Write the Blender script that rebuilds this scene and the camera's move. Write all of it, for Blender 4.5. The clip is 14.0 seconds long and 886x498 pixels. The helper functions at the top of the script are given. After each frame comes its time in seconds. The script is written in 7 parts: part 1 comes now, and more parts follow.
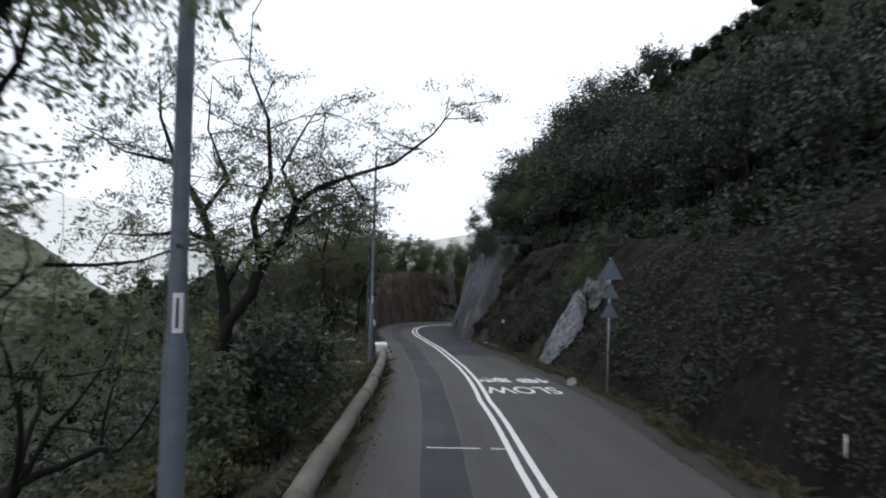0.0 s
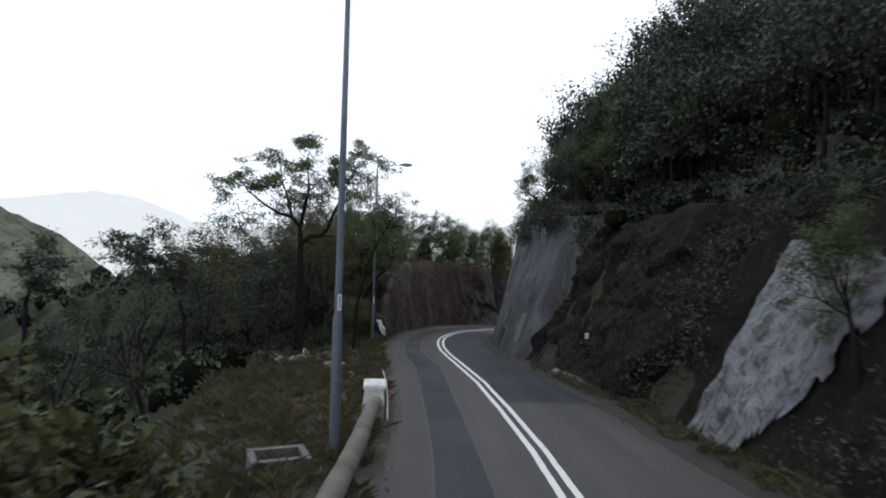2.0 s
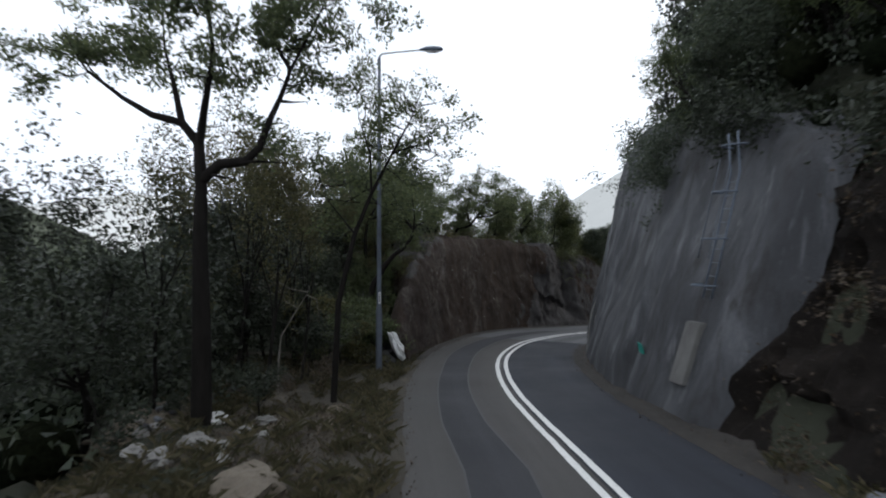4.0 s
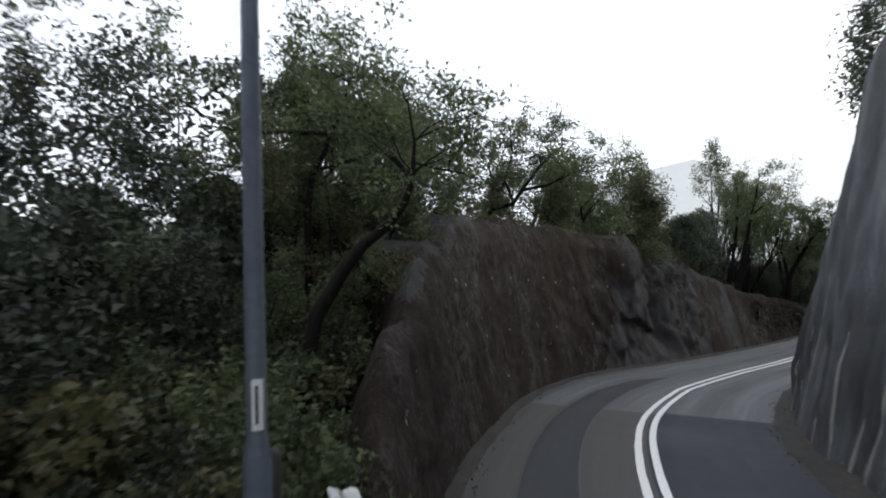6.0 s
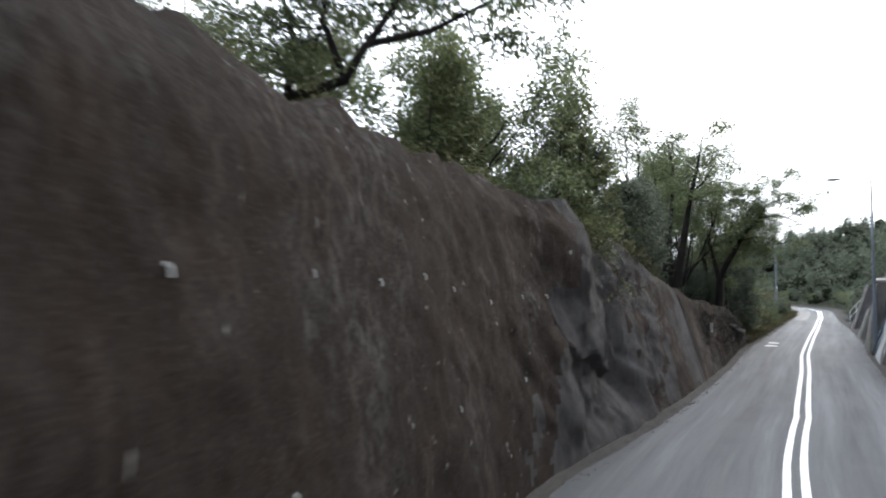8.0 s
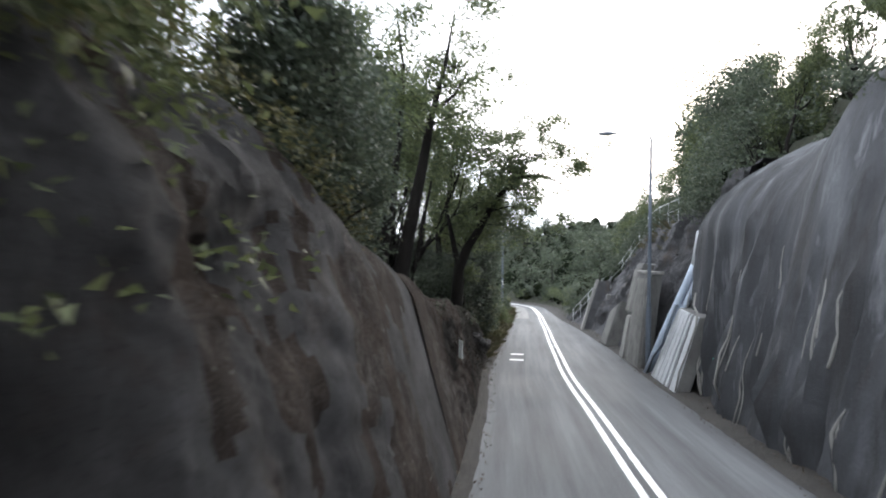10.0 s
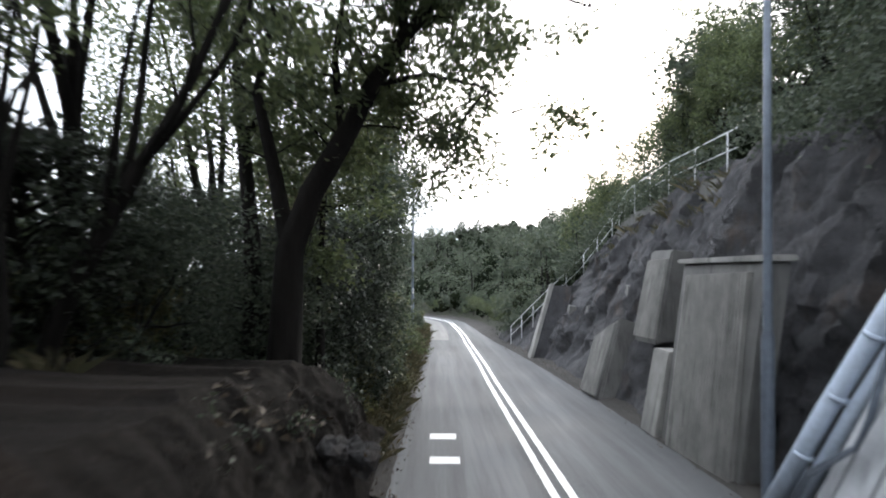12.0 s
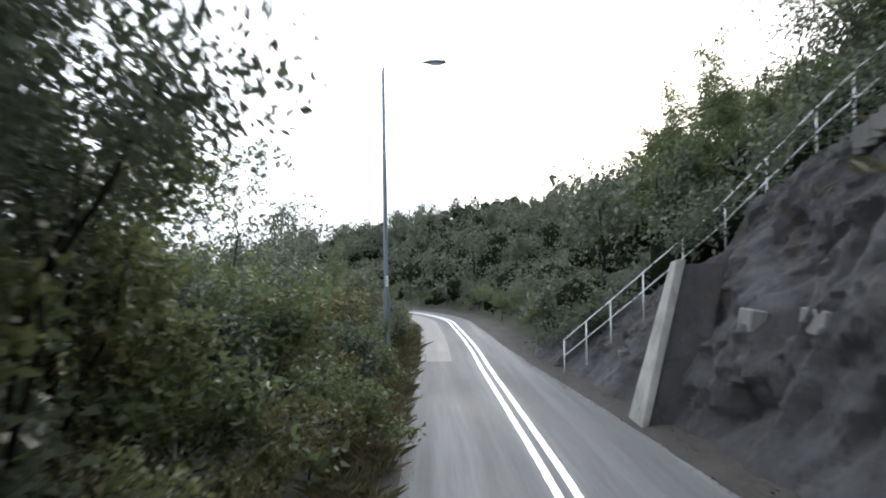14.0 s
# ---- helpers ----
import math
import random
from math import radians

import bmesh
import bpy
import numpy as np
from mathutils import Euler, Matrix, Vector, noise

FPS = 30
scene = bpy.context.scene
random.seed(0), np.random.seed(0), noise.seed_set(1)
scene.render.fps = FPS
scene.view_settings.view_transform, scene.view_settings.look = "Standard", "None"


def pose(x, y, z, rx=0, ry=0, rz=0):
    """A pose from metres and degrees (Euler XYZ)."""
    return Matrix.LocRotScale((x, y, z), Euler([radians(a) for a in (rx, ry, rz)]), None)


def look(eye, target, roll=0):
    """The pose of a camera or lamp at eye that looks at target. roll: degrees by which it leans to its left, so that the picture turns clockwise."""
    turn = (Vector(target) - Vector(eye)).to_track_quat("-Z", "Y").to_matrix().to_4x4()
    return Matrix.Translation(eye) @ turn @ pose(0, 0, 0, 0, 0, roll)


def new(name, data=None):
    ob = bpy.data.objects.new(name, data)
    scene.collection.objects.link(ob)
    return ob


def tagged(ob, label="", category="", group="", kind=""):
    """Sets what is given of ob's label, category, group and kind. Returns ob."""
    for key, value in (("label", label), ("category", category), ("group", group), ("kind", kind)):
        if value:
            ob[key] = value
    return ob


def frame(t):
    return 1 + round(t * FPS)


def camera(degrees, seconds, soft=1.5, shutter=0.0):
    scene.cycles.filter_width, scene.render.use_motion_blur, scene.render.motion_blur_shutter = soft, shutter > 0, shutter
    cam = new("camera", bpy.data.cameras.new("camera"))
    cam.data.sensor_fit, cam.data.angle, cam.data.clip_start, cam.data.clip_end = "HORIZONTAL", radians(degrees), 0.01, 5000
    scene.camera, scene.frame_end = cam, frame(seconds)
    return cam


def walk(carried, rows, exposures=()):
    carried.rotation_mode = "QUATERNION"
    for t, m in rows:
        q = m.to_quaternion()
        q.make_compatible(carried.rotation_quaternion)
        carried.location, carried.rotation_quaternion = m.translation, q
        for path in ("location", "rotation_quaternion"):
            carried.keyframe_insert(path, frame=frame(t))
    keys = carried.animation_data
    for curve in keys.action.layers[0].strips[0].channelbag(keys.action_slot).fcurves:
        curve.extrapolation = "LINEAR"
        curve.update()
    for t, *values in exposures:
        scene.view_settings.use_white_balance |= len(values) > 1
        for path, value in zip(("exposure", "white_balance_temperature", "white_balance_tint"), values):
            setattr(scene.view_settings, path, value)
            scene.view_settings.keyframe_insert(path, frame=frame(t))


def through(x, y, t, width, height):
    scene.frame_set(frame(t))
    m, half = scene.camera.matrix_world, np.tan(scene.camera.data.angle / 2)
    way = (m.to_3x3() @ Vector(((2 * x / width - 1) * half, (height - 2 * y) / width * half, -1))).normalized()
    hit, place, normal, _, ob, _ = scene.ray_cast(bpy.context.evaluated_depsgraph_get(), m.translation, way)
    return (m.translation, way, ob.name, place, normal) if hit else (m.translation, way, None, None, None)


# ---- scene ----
# ---------------------------------------------------------------- camera and walk
cam = camera(68.6, 14.0, soft=1.9, shutter=0.35)
PATH = [
    (0, 0.000, 0.000, 3.300, -1.81, 0.68, 1.69),
    (0.5, 0.039, 3.822, 3.067, 0.92, 0.14, 1.70),
    (1, 0.026, 7.910, 2.832, 0.50, 0.74, 1.84),
    (1.5, 0.008, 11.954, 2.606, 0.65, -0.04, 1.88),
    (2, 0.000, 16.390, 2.381, 0.72, 0.16, 1.78),
    (2.2, -0.015, 18.169, 2.290, 0.86, 0.22, 1.47),
    (2.9, -0.271, 24.201, 1.894, 1.80, 0.10, 1.00),
    (3.6, -0.759, 29.994, 1.447, 3.00, -0.30, 0.50),
    (4.3, -1.317, 35.666, 1.079, 4.13, -0.72, 0.17),
    (4.5, -1.473, 37.275, 1.001, 4.50, 0.02, 0.35),
    (5, -1.885, 41.281, 0.822, 4.97, 0.09, -0.51),
    (5.5, -2.344, 45.160, 0.668, 4.85, 0.38, -1.01),
    (6, -2.654, 48.919, 0.516, 4.30, 0.33, -1.13),
    (6.5, -2.882, 52.624, 0.368, 2.64, 0.53, -1.63),
    (7, -2.818, 56.320, 0.199, 0.36, 0.61, -1.95),
    (7.5, -2.506, 59.742, 0.032, -2.70, 0.19, -2.21),
    (8, -1.812, 63.248, -0.160, -8.01, 0.64, -1.30),
    (8.5, -0.668, 66.689, -0.380, -14.75, 0.20, 0.73),
    (9, 0.963, 70.008, -0.624, -21.42, -0.54, 0.49),
    (9.2, 1.663, 71.309, -0.719, -23.84, -0.53, 0.95),
    (9.9, 4.375, 75.775, -1.057, -31.25, -0.11, 0.90),
    (10.6, 7.441, 80.128, -1.394, -36.69, 0.30, 0.60),
    (11.3, 10.757, 84.414, -1.715, -39.53, 0.61, 0.43),
    (11.5, 11.741, 85.631, -1.801, -39.81, 0.46, 0.69),
    (12, 14.272, 88.715, -2.006, -40.01, 0.95, 0.35),
    (12.5, 16.764, 91.784, -2.200, -39.67, 1.49, 0.37),
    (13, 19.422, 95.152, -2.372, -40.15, 1.10, 0.02),
    (13.5, 22.151, 98.388, -2.535, -40.95, 0.63, -0.34),
    (14, 24.910, 101.658, -2.720, -40.72, -0.30, -0.85),
]
walk(cam, [(t, pose(x, y, z, 90 + pitch, 0, yaw) @ pose(0, 0, 0, 0, 0, roll)) for t, x, y, z, yaw, pitch, roll in PATH],
     exposures=[(s, e, 6250, 10) for s, e in ((0, 0.05), (5.0, 0.0), (6.0, 0.35), (6.5, 1.02), (7.0, 1.3), (7.5, 1.36), (9.0, 1.44), (11.5, 1.4), (13, 1.14), (14, 1.16))])

# ---------------------------------------------------------------- sky, sun
SUN_AZ, SUN_EL = 55.0, 15.0        # degrees to the right of +y, above the horizon
world = bpy.data.worlds.new("world")
scene.world = world
world.use_nodes = True
wn = world.node_tree.nodes
wl = world.node_tree.links
sky = wn.new("ShaderNodeTexSky")
sky.sky_type = "NISHITA"
sky.sun_disc = False
sky.sun_elevation = radians(SUN_EL)
sky.sun_rotation = radians(SUN_AZ)
sky.air_density, sky.dust_density, sky.ozone_density = 1.2, 7.0, 1.0
wn["Background"].inputs["Strength"].default_value = 0.15
cloud = wn.new("ShaderNodeTexNoise")            # thin bright cloud over the whole sky, a little open here and there
cloud.inputs["Scale"].default_value, cloud.inputs["Detail"].default_value = 2.2, 5.0
veil = wn.new("ShaderNodeMapRange")
veil.inputs["From Min"].default_value, veil.inputs["From Max"].default_value = 0.3, 0.7
veil.inputs["To Min"].default_value, veil.inputs["To Max"].default_value = 0.95, 0.88
both = wn.new("ShaderNodeMix")
both.data_type = "RGBA"
both.inputs[7].default_value = (8.0, 8.4, 9.05, 1)
wl.new(cloud.outputs["Fac"], veil.inputs["Value"])
wl.new(veil.outputs[0], both.inputs[0])
wl.new(sky.outputs[0], both.inputs[6])
wl.new(both.outputs[2], wn["Background"].inputs["Color"])
sun = new("sun", bpy.data.lights.new("sun", "SUN"))
sun.data.energy, sun.data.angle, sun.data.color = 0.6, radians(18), (1.0, 0.93, 0.82)
sun_way = Vector((math.sin(radians(SUN_AZ)) * math.cos(radians(SUN_EL)), math.cos(radians(SUN_AZ)) * math.cos(radians(SUN_EL)), math.sin(radians(SUN_EL))))
sun.matrix_world = look(sun_way * 60, (0, 0, 0))

# ---------------------------------------------------------------- materials


class Nodes:
    """Short hand for building a node material."""

    def __init__(self, name):
        self.mat = bpy.data.materials.new(name)
        self.mat.use_nodes = True
        self.n, self.l = self.mat.node_tree.nodes, self.mat.node_tree.links
        self.bsdf = self.n["Principled BSDF"]
        self.co = self.n.new("ShaderNodeTexCoord").outputs["Object"]

    def mapped(self, scale=(1, 1, 1)):
        m = self.n.new("ShaderNodeMapping")
        m.inputs["Scale"].default_value = scale
        self.l.new(self.co, m.inputs["Vector"])
        return m.outputs[0]

    def noise(self, scale, detail=6.0, rough=0.6, stretch=(1, 1, 1), distort=0.0):
        t = self.n.new("ShaderNodeTexNoise")
        t.inputs["Scale"].default_value, t.inputs["Detail"].default_value = scale, detail
        t.inputs["Roughness"].default_value, t.inputs["Distortion"].default_value = rough, distort
        self.l.new(self.mapped(stretch), t.inputs["Vector"])
        return t.outputs["Fac"]

    def ramp(self, fac, *stops):
        r = self.n.new("ShaderNodeValToRGB")
        e = r.color_ramp.elements
        while len(e) < len(stops):
            e.new(0.5)
        for k, (at, col) in enumerate(stops):
            e[k].position = at
            e[k].color = (*col, 1) if len(col) == 3 else col
        self.l.new(fac, r.inputs["Fac"])
        return r.outputs["Color"]

    def grey(self, fac, lo, hi, a=0.0, b=1.0):
        m = self.n.new("ShaderNodeMapRange")
        m.inputs["From Min"].default_value, m.inputs["From Max"].default_value = lo, hi
        m.inputs["To Min"].default_value, m.inputs["To Max"].default_value = a, b
        self.l.new(fac, m.inputs["Value"])
        return m.outputs[0]

    def mix(self, fac, a, b, how="MIX"):
        m = self.n.new("ShaderNodeMix")
        m.data_type, m.blend_type = "RGBA", how
        for sock, value in ((m.inputs[0], fac), (m.inputs[6], a), (m.inputs[7], b)):
            if isinstance(value, (int, float)):
                sock.default_value = value
            elif isinstance(value, tuple):
                sock.default_value = (*value, 1)
            else:
                self.l.new(value, sock)
        return m.outputs[2]

    def colour(self, out):
        if isinstance(out, tuple):
            self.bsdf.inputs["Base Color"].default_value = (*out, 1)
        else:
            self.l.new(out, self.bsdf.inputs["Base Color"])
        return self

    def rough(self, value, metal=0.0, spec=0.5):
        if isinstance(value, float):
            self.bsdf.inputs["Roughness"].default_value = value
        else:
            self.l.new(value, self.bsdf.inputs["Roughness"])
        self.bsdf.inputs["Metallic"].default_value = metal
        self.bsdf.inputs["Specular IOR Level"].default_value = spec
        return self

    def bump(self, height, strength=0.4, distance=0.03):
        b = self.n.new("ShaderNodeBump")
        b.inputs["Strength"].default_value, b.inputs["Distance"].default_value = strength, distance
        self.l.new(height, b.inputs["Height"])
        self.l.new(b.outputs[0], self.bsdf.inputs["Normal"])
        return self

    def random(self):
        return self.n.new("ShaderNodeObjectInfo").outputs["Random"]

    def island(self):
        return self.n.new("ShaderNodeNewGeometry").outputs["Random Per Island"]


def asphalt(name, dark, light, speck=0.35, track=0.5):
    """Asphalt: worn wheel tracks along the lanes (the sheet's own u is metres across, v metres along), grain, stains, cracks."""
    m = Nodes(name)
    big = m.noise(0.35, 5, 0.6)
    fine = m.noise(55, 3, 0.7)
    uv = m.n.new("ShaderNodeUVMap").outputs[0]
    stretch = m.n.new("ShaderNodeMapping")
    stretch.inputs["Scale"].default_value = (1.0, 0.035, 1.0)
    m.l.new(uv, stretch.inputs["Vector"])
    band = m.n.new("ShaderNodeTexNoise")
    band.inputs["Scale"].default_value, band.inputs["Detail"].default_value, band.inputs["Roughness"].default_value = 1.25, 5.0, 0.65
    m.l.new(stretch.outputs[0], band.inputs["Vector"])
    base = m.mix(m.grey(big, 0.35, 0.65), dark, light)
    base = m.mix(m.grey(band.outputs["Fac"], 0.42, 0.6, 0, track), base, tuple(c * 0.55 for c in dark))
    base = m.mix(m.grey(band.outputs["Fac"], 0.45, 0.3, 0, track), base, tuple(c * 1.25 for c in light))
    base = m.mix(m.grey(fine, 0.35, 0.7, 0, speck), base, tuple(c * 1.7 for c in light))
    crack = m.noise(2.2, 8, 0.75, distort=1.5)
    base = m.mix(m.grey(crack, 0.62, 0.72, 0, 0.35), base, tuple(c * 0.55 for c in dark))
    return m.colour(base).rough(m.grey(big, 0.3, 0.7, 0.68, 0.88), 0.0, 0.35).bump(fine, 0.35, 0.006).mat


MAT = {}
MAT["asphalt"] = asphalt("old_asphalt", (0.048, 0.0455, 0.043), (0.066, 0.0625, 0.058), track=0.4)
MAT["asphalt_patch"] = asphalt("patch_asphalt", (0.023, 0.0235, 0.027), (0.032, 0.033, 0.037))
MAT["asphalt_blue"] = asphalt("blue_grey_asphalt", (0.016, 0.018, 0.0235), (0.025, 0.028, 0.036), track=0.6)
MAT["asphalt_pale"] = asphalt("pale_asphalt", (0.078, 0.079, 0.081), (0.116, 0.118, 0.12), track=0.9)
MAT["asphalt_light"] = asphalt("light_asphalt", (0.13, 0.127, 0.12), (0.19, 0.186, 0.176), track=0.4)
MAT["joint"] = Nodes("tar_joint").colour((0.025, 0.025, 0.025)).rough(0.6).mat

m = Nodes("road_paint")
wear = m.noise(18, 6, 0.75)
m.colour(m.mix(m.grey(wear, 0.56, 0.68), (0.74, 0.73, 0.7), (0.3, 0.29, 0.28))).rough(0.55).bump(wear, 0.2, 0.004)
MAT["paint"] = m.mat

m = Nodes("shotcrete")
big = m.noise(0.75, 4, 0.55, (1, 1, 0.22), 0.5)
streak = m.noise(1.6, 6, 0.7, (1, 1, 0.09), 0.3)
fine = m.noise(14, 6, 0.75)
c = m.ramp(big, (0.3, (0.024, 0.0245, 0.027)), (0.52, (0.05, 0.052, 0.057)), (0.72, (0.115, 0.119, 0.128)))
c = m.mix(m.grey(streak, 0.5, 0.66, 0, 0.85), c, (0.022, 0.02, 0.019))
c = m.mix(m.grey(streak, 0.43, 0.3, 0, 0.75), c, (0.17, 0.174, 0.184))
c = m.mix(m.grey(fine, 0.45, 0.72, 0, 0.3), c, (0.03, 0.03, 0.03))
c = m.mix(m.grey(m.noise(40, 4, 0.7), 0.6, 0.75, 0, 0.4), c, (0.22, 0.22, 0.22))
m.colour(c).rough(0.85).bump(fine, 0.6, 0.04)
MAT["shotcrete"] = m.mat

m = Nodes("pale_shotcrete")
big = m.noise(0.9, 6, 0.65)
fine = m.noise(9, 7, 0.8, (1, 1, 0.6))
c = m.ramp(big, (0.3, (0.12, 0.127, 0.14)), (0.7, (0.22, 0.232, 0.25)))
c = m.mix(m.grey(m.noise(2.2, 7, 0.75, (1, 1, 0.8), 1.2), 0.5, 0.57, 0, 0.85), c, (0.05, 0.042, 0.036))
c = m.mix(m.grey(m.noise(0.45, 4, 0.6), 0.5, 0.62, 0, 0.6), c, (0.075, 0.068, 0.062))
c = m.mix(m.grey(fine, 0.52, 0.64, 0, 0.85), c, (0.045, 0.04, 0.038))
m.colour(c).rough(0.85).bump(fine, 0.6, 0.05)
MAT["pale_shotcrete"] = m.mat

m = Nodes("brown_rock")                         # dark brown crust, weathered to mottled grey in broad patches, with faint upright runs
big = m.noise(0.7, 6, 0.7)
streak = m.noise(2.4, 7, 0.75, (1, 1, 0.1), 0.2)
fine = m.noise(7, 7, 0.8, (1, 1, 0.7))
c = m.ramp(big, (0.3, (0.021, 0.0152, 0.012)), (0.52, (0.036, 0.026, 0.0205)), (0.72, (0.057, 0.043, 0.0355)))
c = m.mix(m.grey(m.noise(1.1, 4, 0.6), 0.5, 0.66, 0, 0.6), c, (0.047, 0.0285, 0.0175))
c = m.mix(m.grey(streak, 0.55, 0.68, 0, 0.65), c, (0.105, 0.085, 0.073))
c = m.mix(m.grey(streak, 0.45, 0.3, 0, 0.6), c, (0.016, 0.013, 0.011))
grey = m.mix(m.grey(fine, 0.46, 0.6, 0, 0.9), c, (0.15, 0.138, 0.13))
grey = m.mix(m.grey(m.noise(2.8, 6, 0.75, (1, 1, 0.45)), 0.52, 0.64, 0, 0.6), grey, (0.12, 0.112, 0.108))
c = m.mix(m.grey(m.noise(0.42, 5, 0.7, (1, 1, 0.6)), 0.5, 0.64, 0, 1.0), c, grey)
c = m.mix(m.grey(fine, 0.62, 0.72, 0, 0.5), c, (0.13, 0.115, 0.105))
c = m.mix(m.grey(m.noise(34, 5, 0.8), 0.52, 0.62, 0, 0.6), c, (0.11, 0.09, 0.074))
c = m.mix(m.grey(m.noise(21, 5, 0.8), 0.46, 0.34, 0, 0.8), c, (0.008, 0.006, 0.005))
c = m.mix(m.grey(m.noise(9, 2, 0.5, (1, 1, 0.5)), 0.72, 0.76, 0, 0.8), c, (0.32, 0.31, 0.29))
m.colour(c).rough(0.92, 0.0, 0.15).bump(m.noise(16, 8, 0.85, (1, 1, 0.6)), 1.0, 0.09)
MAT["brown_rock"] = m.mat

m = Nodes("dark_grey_rock")
big = m.noise(0.8, 6, 0.7)
streak = m.noise(1.8, 7, 0.75, (1, 1, 0.18), 0.5)
c = m.ramp(big, (0.3, (0.032, 0.029, 0.028)), (0.52, (0.062, 0.058, 0.057)), (0.74, (0.105, 0.1, 0.098)))
c = m.mix(m.grey(streak, 0.55, 0.7, 0, 0.7), c, (0.02, 0.018, 0.017))
c = m.mix(m.grey(streak, 0.44, 0.3, 0, 0.5), c, (0.15, 0.143, 0.138))
c = m.mix(m.grey(m.noise(0.9, 5, 0.7), 0.55, 0.68, 0, 0.6), c, (0.05, 0.035, 0.027))
c = m.mix(m.grey(m.noise(26, 5, 0.8), 0.44, 0.32, 0, 0.7), c, (0.014, 0.012, 0.012))
m.colour(c).rough(0.88, 0.0, 0.25).bump(m.noise(12, 8, 0.85, (1, 1, 0.6)), 1.0, 0.09)
MAT["dark_grey_rock"] = m.mat

m = Nodes("grey_rock")
big = m.noise(0.6, 6, 0.7)
streak = m.noise(1.5, 7, 0.75, (1, 1, 0.22), 0.8)
fine = m.noise(7, 7, 0.8)
c = m.ramp(big, (0.28, (0.034, 0.033, 0.035)), (0.5, (0.058, 0.0575, 0.061)), (0.72, (0.098, 0.096, 0.097)))
c = m.mix(m.grey(streak, 0.56, 0.72, 0, 0.7), c, (0.03, 0.028, 0.027))
c = m.mix(m.grey(fine, 0.58, 0.72, 0, 0.5), c, (0.2, 0.175, 0.145))
c = m.mix(m.grey(m.noise(28, 5, 0.75), 0.42, 0.3, 0, 0.7), c, (0.025, 0.024, 0.023))
crack = m.n.new("ShaderNodeTexVoronoi")
crack.feature = "DISTANCE_TO_EDGE"
crack.inputs["Scale"].default_value = 1.0
warp = m.mix(0.22, m.mapped((0.9, 0.9, 0.55)), m.n.new("ShaderNodeTexNoise").outputs["Color"])
m.l.new(warp, crack.inputs["Vector"])
c = m.mix(m.grey(crack.outputs["Distance"], 0.04, 0.0, 0, 0.3), c, (0.012, 0.011, 0.011))
c = m.mix(m.grey(m.noise(2.6, 7, 0.8), 0.52, 0.64, 0, 0.8), c, (0.03, 0.028, 0.029))
c = m.mix(m.grey(m.noise(0.9, 6, 0.7, (1, 1, 0.5)), 0.56, 0.68, 0, 0.6), c, (0.085, 0.062, 0.048))
m.colour(c).rough(0.88).bump(m.noise(11, 8, 0.85), 1.0, 0.1)
MAT["grey_rock"] = m.mat

m = Nodes("earth_bank")
big = m.noise(0.5, 6, 0.7)
fine = m.noise(6, 7, 0.8)
c = m.ramp(big, (0.3, (0.011, 0.009, 0.0078)), (0.55, (0.02, 0.016, 0.0135)), (0.75, (0.036, 0.0275, 0.022)))
c = m.mix(m.grey(fine, 0.55, 0.72, 0, 0.5), c, (0.05, 0.04, 0.031))
c = m.mix(m.grey(m.noise(24, 5, 0.8), 0.56, 0.7, 0, 0.6), c, (0.075, 0.062, 0.048))
m.colour(c).rough(0.95, 0.0, 0.15).bump(fine, 1.0, 0.15)
MAT["earth"] = m.mat

m = Nodes("ground_cover")
big = m.noise(0.08, 6, 0.65)
fine = m.noise(3.0, 7, 0.8)
c = m.ramp(big, (0.3, (0.018, 0.021, 0.011)), (0.55, (0.03, 0.033, 0.016)), (0.75, (0.05, 0.042, 0.024)))
c = m.mix(m.grey(fine, 0.5, 0.7, 0, 0.6), c, (0.02, 0.022, 0.012))
m.colour(c).rough(0.95).bump(fine, 0.9, 0.12)
MAT["ground"] = m.mat

m = Nodes("verge_soil")
big = m.noise(0.6, 6, 0.65)
fine = m.noise(12, 7, 0.8)
c = m.ramp(big, (0.3, (0.036, 0.031, 0.023)), (0.55, (0.066, 0.057, 0.042)), (0.75, (0.14, 0.118, 0.088)))
c = m.mix(m.grey(fine, 0.5, 0.7, 0, 0.6), c, (0.04, 0.034, 0.024))
m.colour(c).rough(0.95).bump(fine, 0.8, 0.05)
MAT["verge"] = m.mat

m = Nodes("sandy_soil")
fine = m.noise(7, 7, 0.8)
c = m.ramp(m.noise(1.2, 6, 0.7), (0.3, (0.1, 0.08, 0.058)), (0.7, (0.2, 0.17, 0.13)))
c = m.mix(m.grey(fine, 0.5, 0.66, 0, 0.6), c, (0.05, 0.042, 0.03))
m.colour(c).rough(0.95).bump(fine, 0.8, 0.06)
MAT["sand"] = m.mat
m = Nodes("gutter_grit")
fine = m.noise(14, 7, 0.8)
c = m.ramp(m.noise(0.8, 6, 0.7), (0.3, (0.02, 0.0175, 0.015)), (0.7, (0.043, 0.038, 0.032)))
c = m.mix(m.grey(fine, 0.52, 0.68, 0, 0.6), c, (0.11, 0.096, 0.08))
m.colour(c).rough(0.95).bump(fine, 0.8, 0.04)
MAT["gutter"] = m.mat


def concrete(name, lo, hi, stain=(0.09, 0.085, 0.08), amount=0.6):
    m = Nodes(name)
    big = m.noise(1.1, 6, 0.65)
    fine = m.noise(30, 5, 0.7)
    streak = m.noise(4.0, 6, 0.7, (1, 1, 0.1))
    c = m.ramp(big, (0.3, lo), (0.7, hi))
    c = m.mix(m.grey(streak, 0.52, 0.7, 0, amount), c, stain)
    return m.colour(c).rough(0.85).bump(fine, 0.3, 0.01).mat


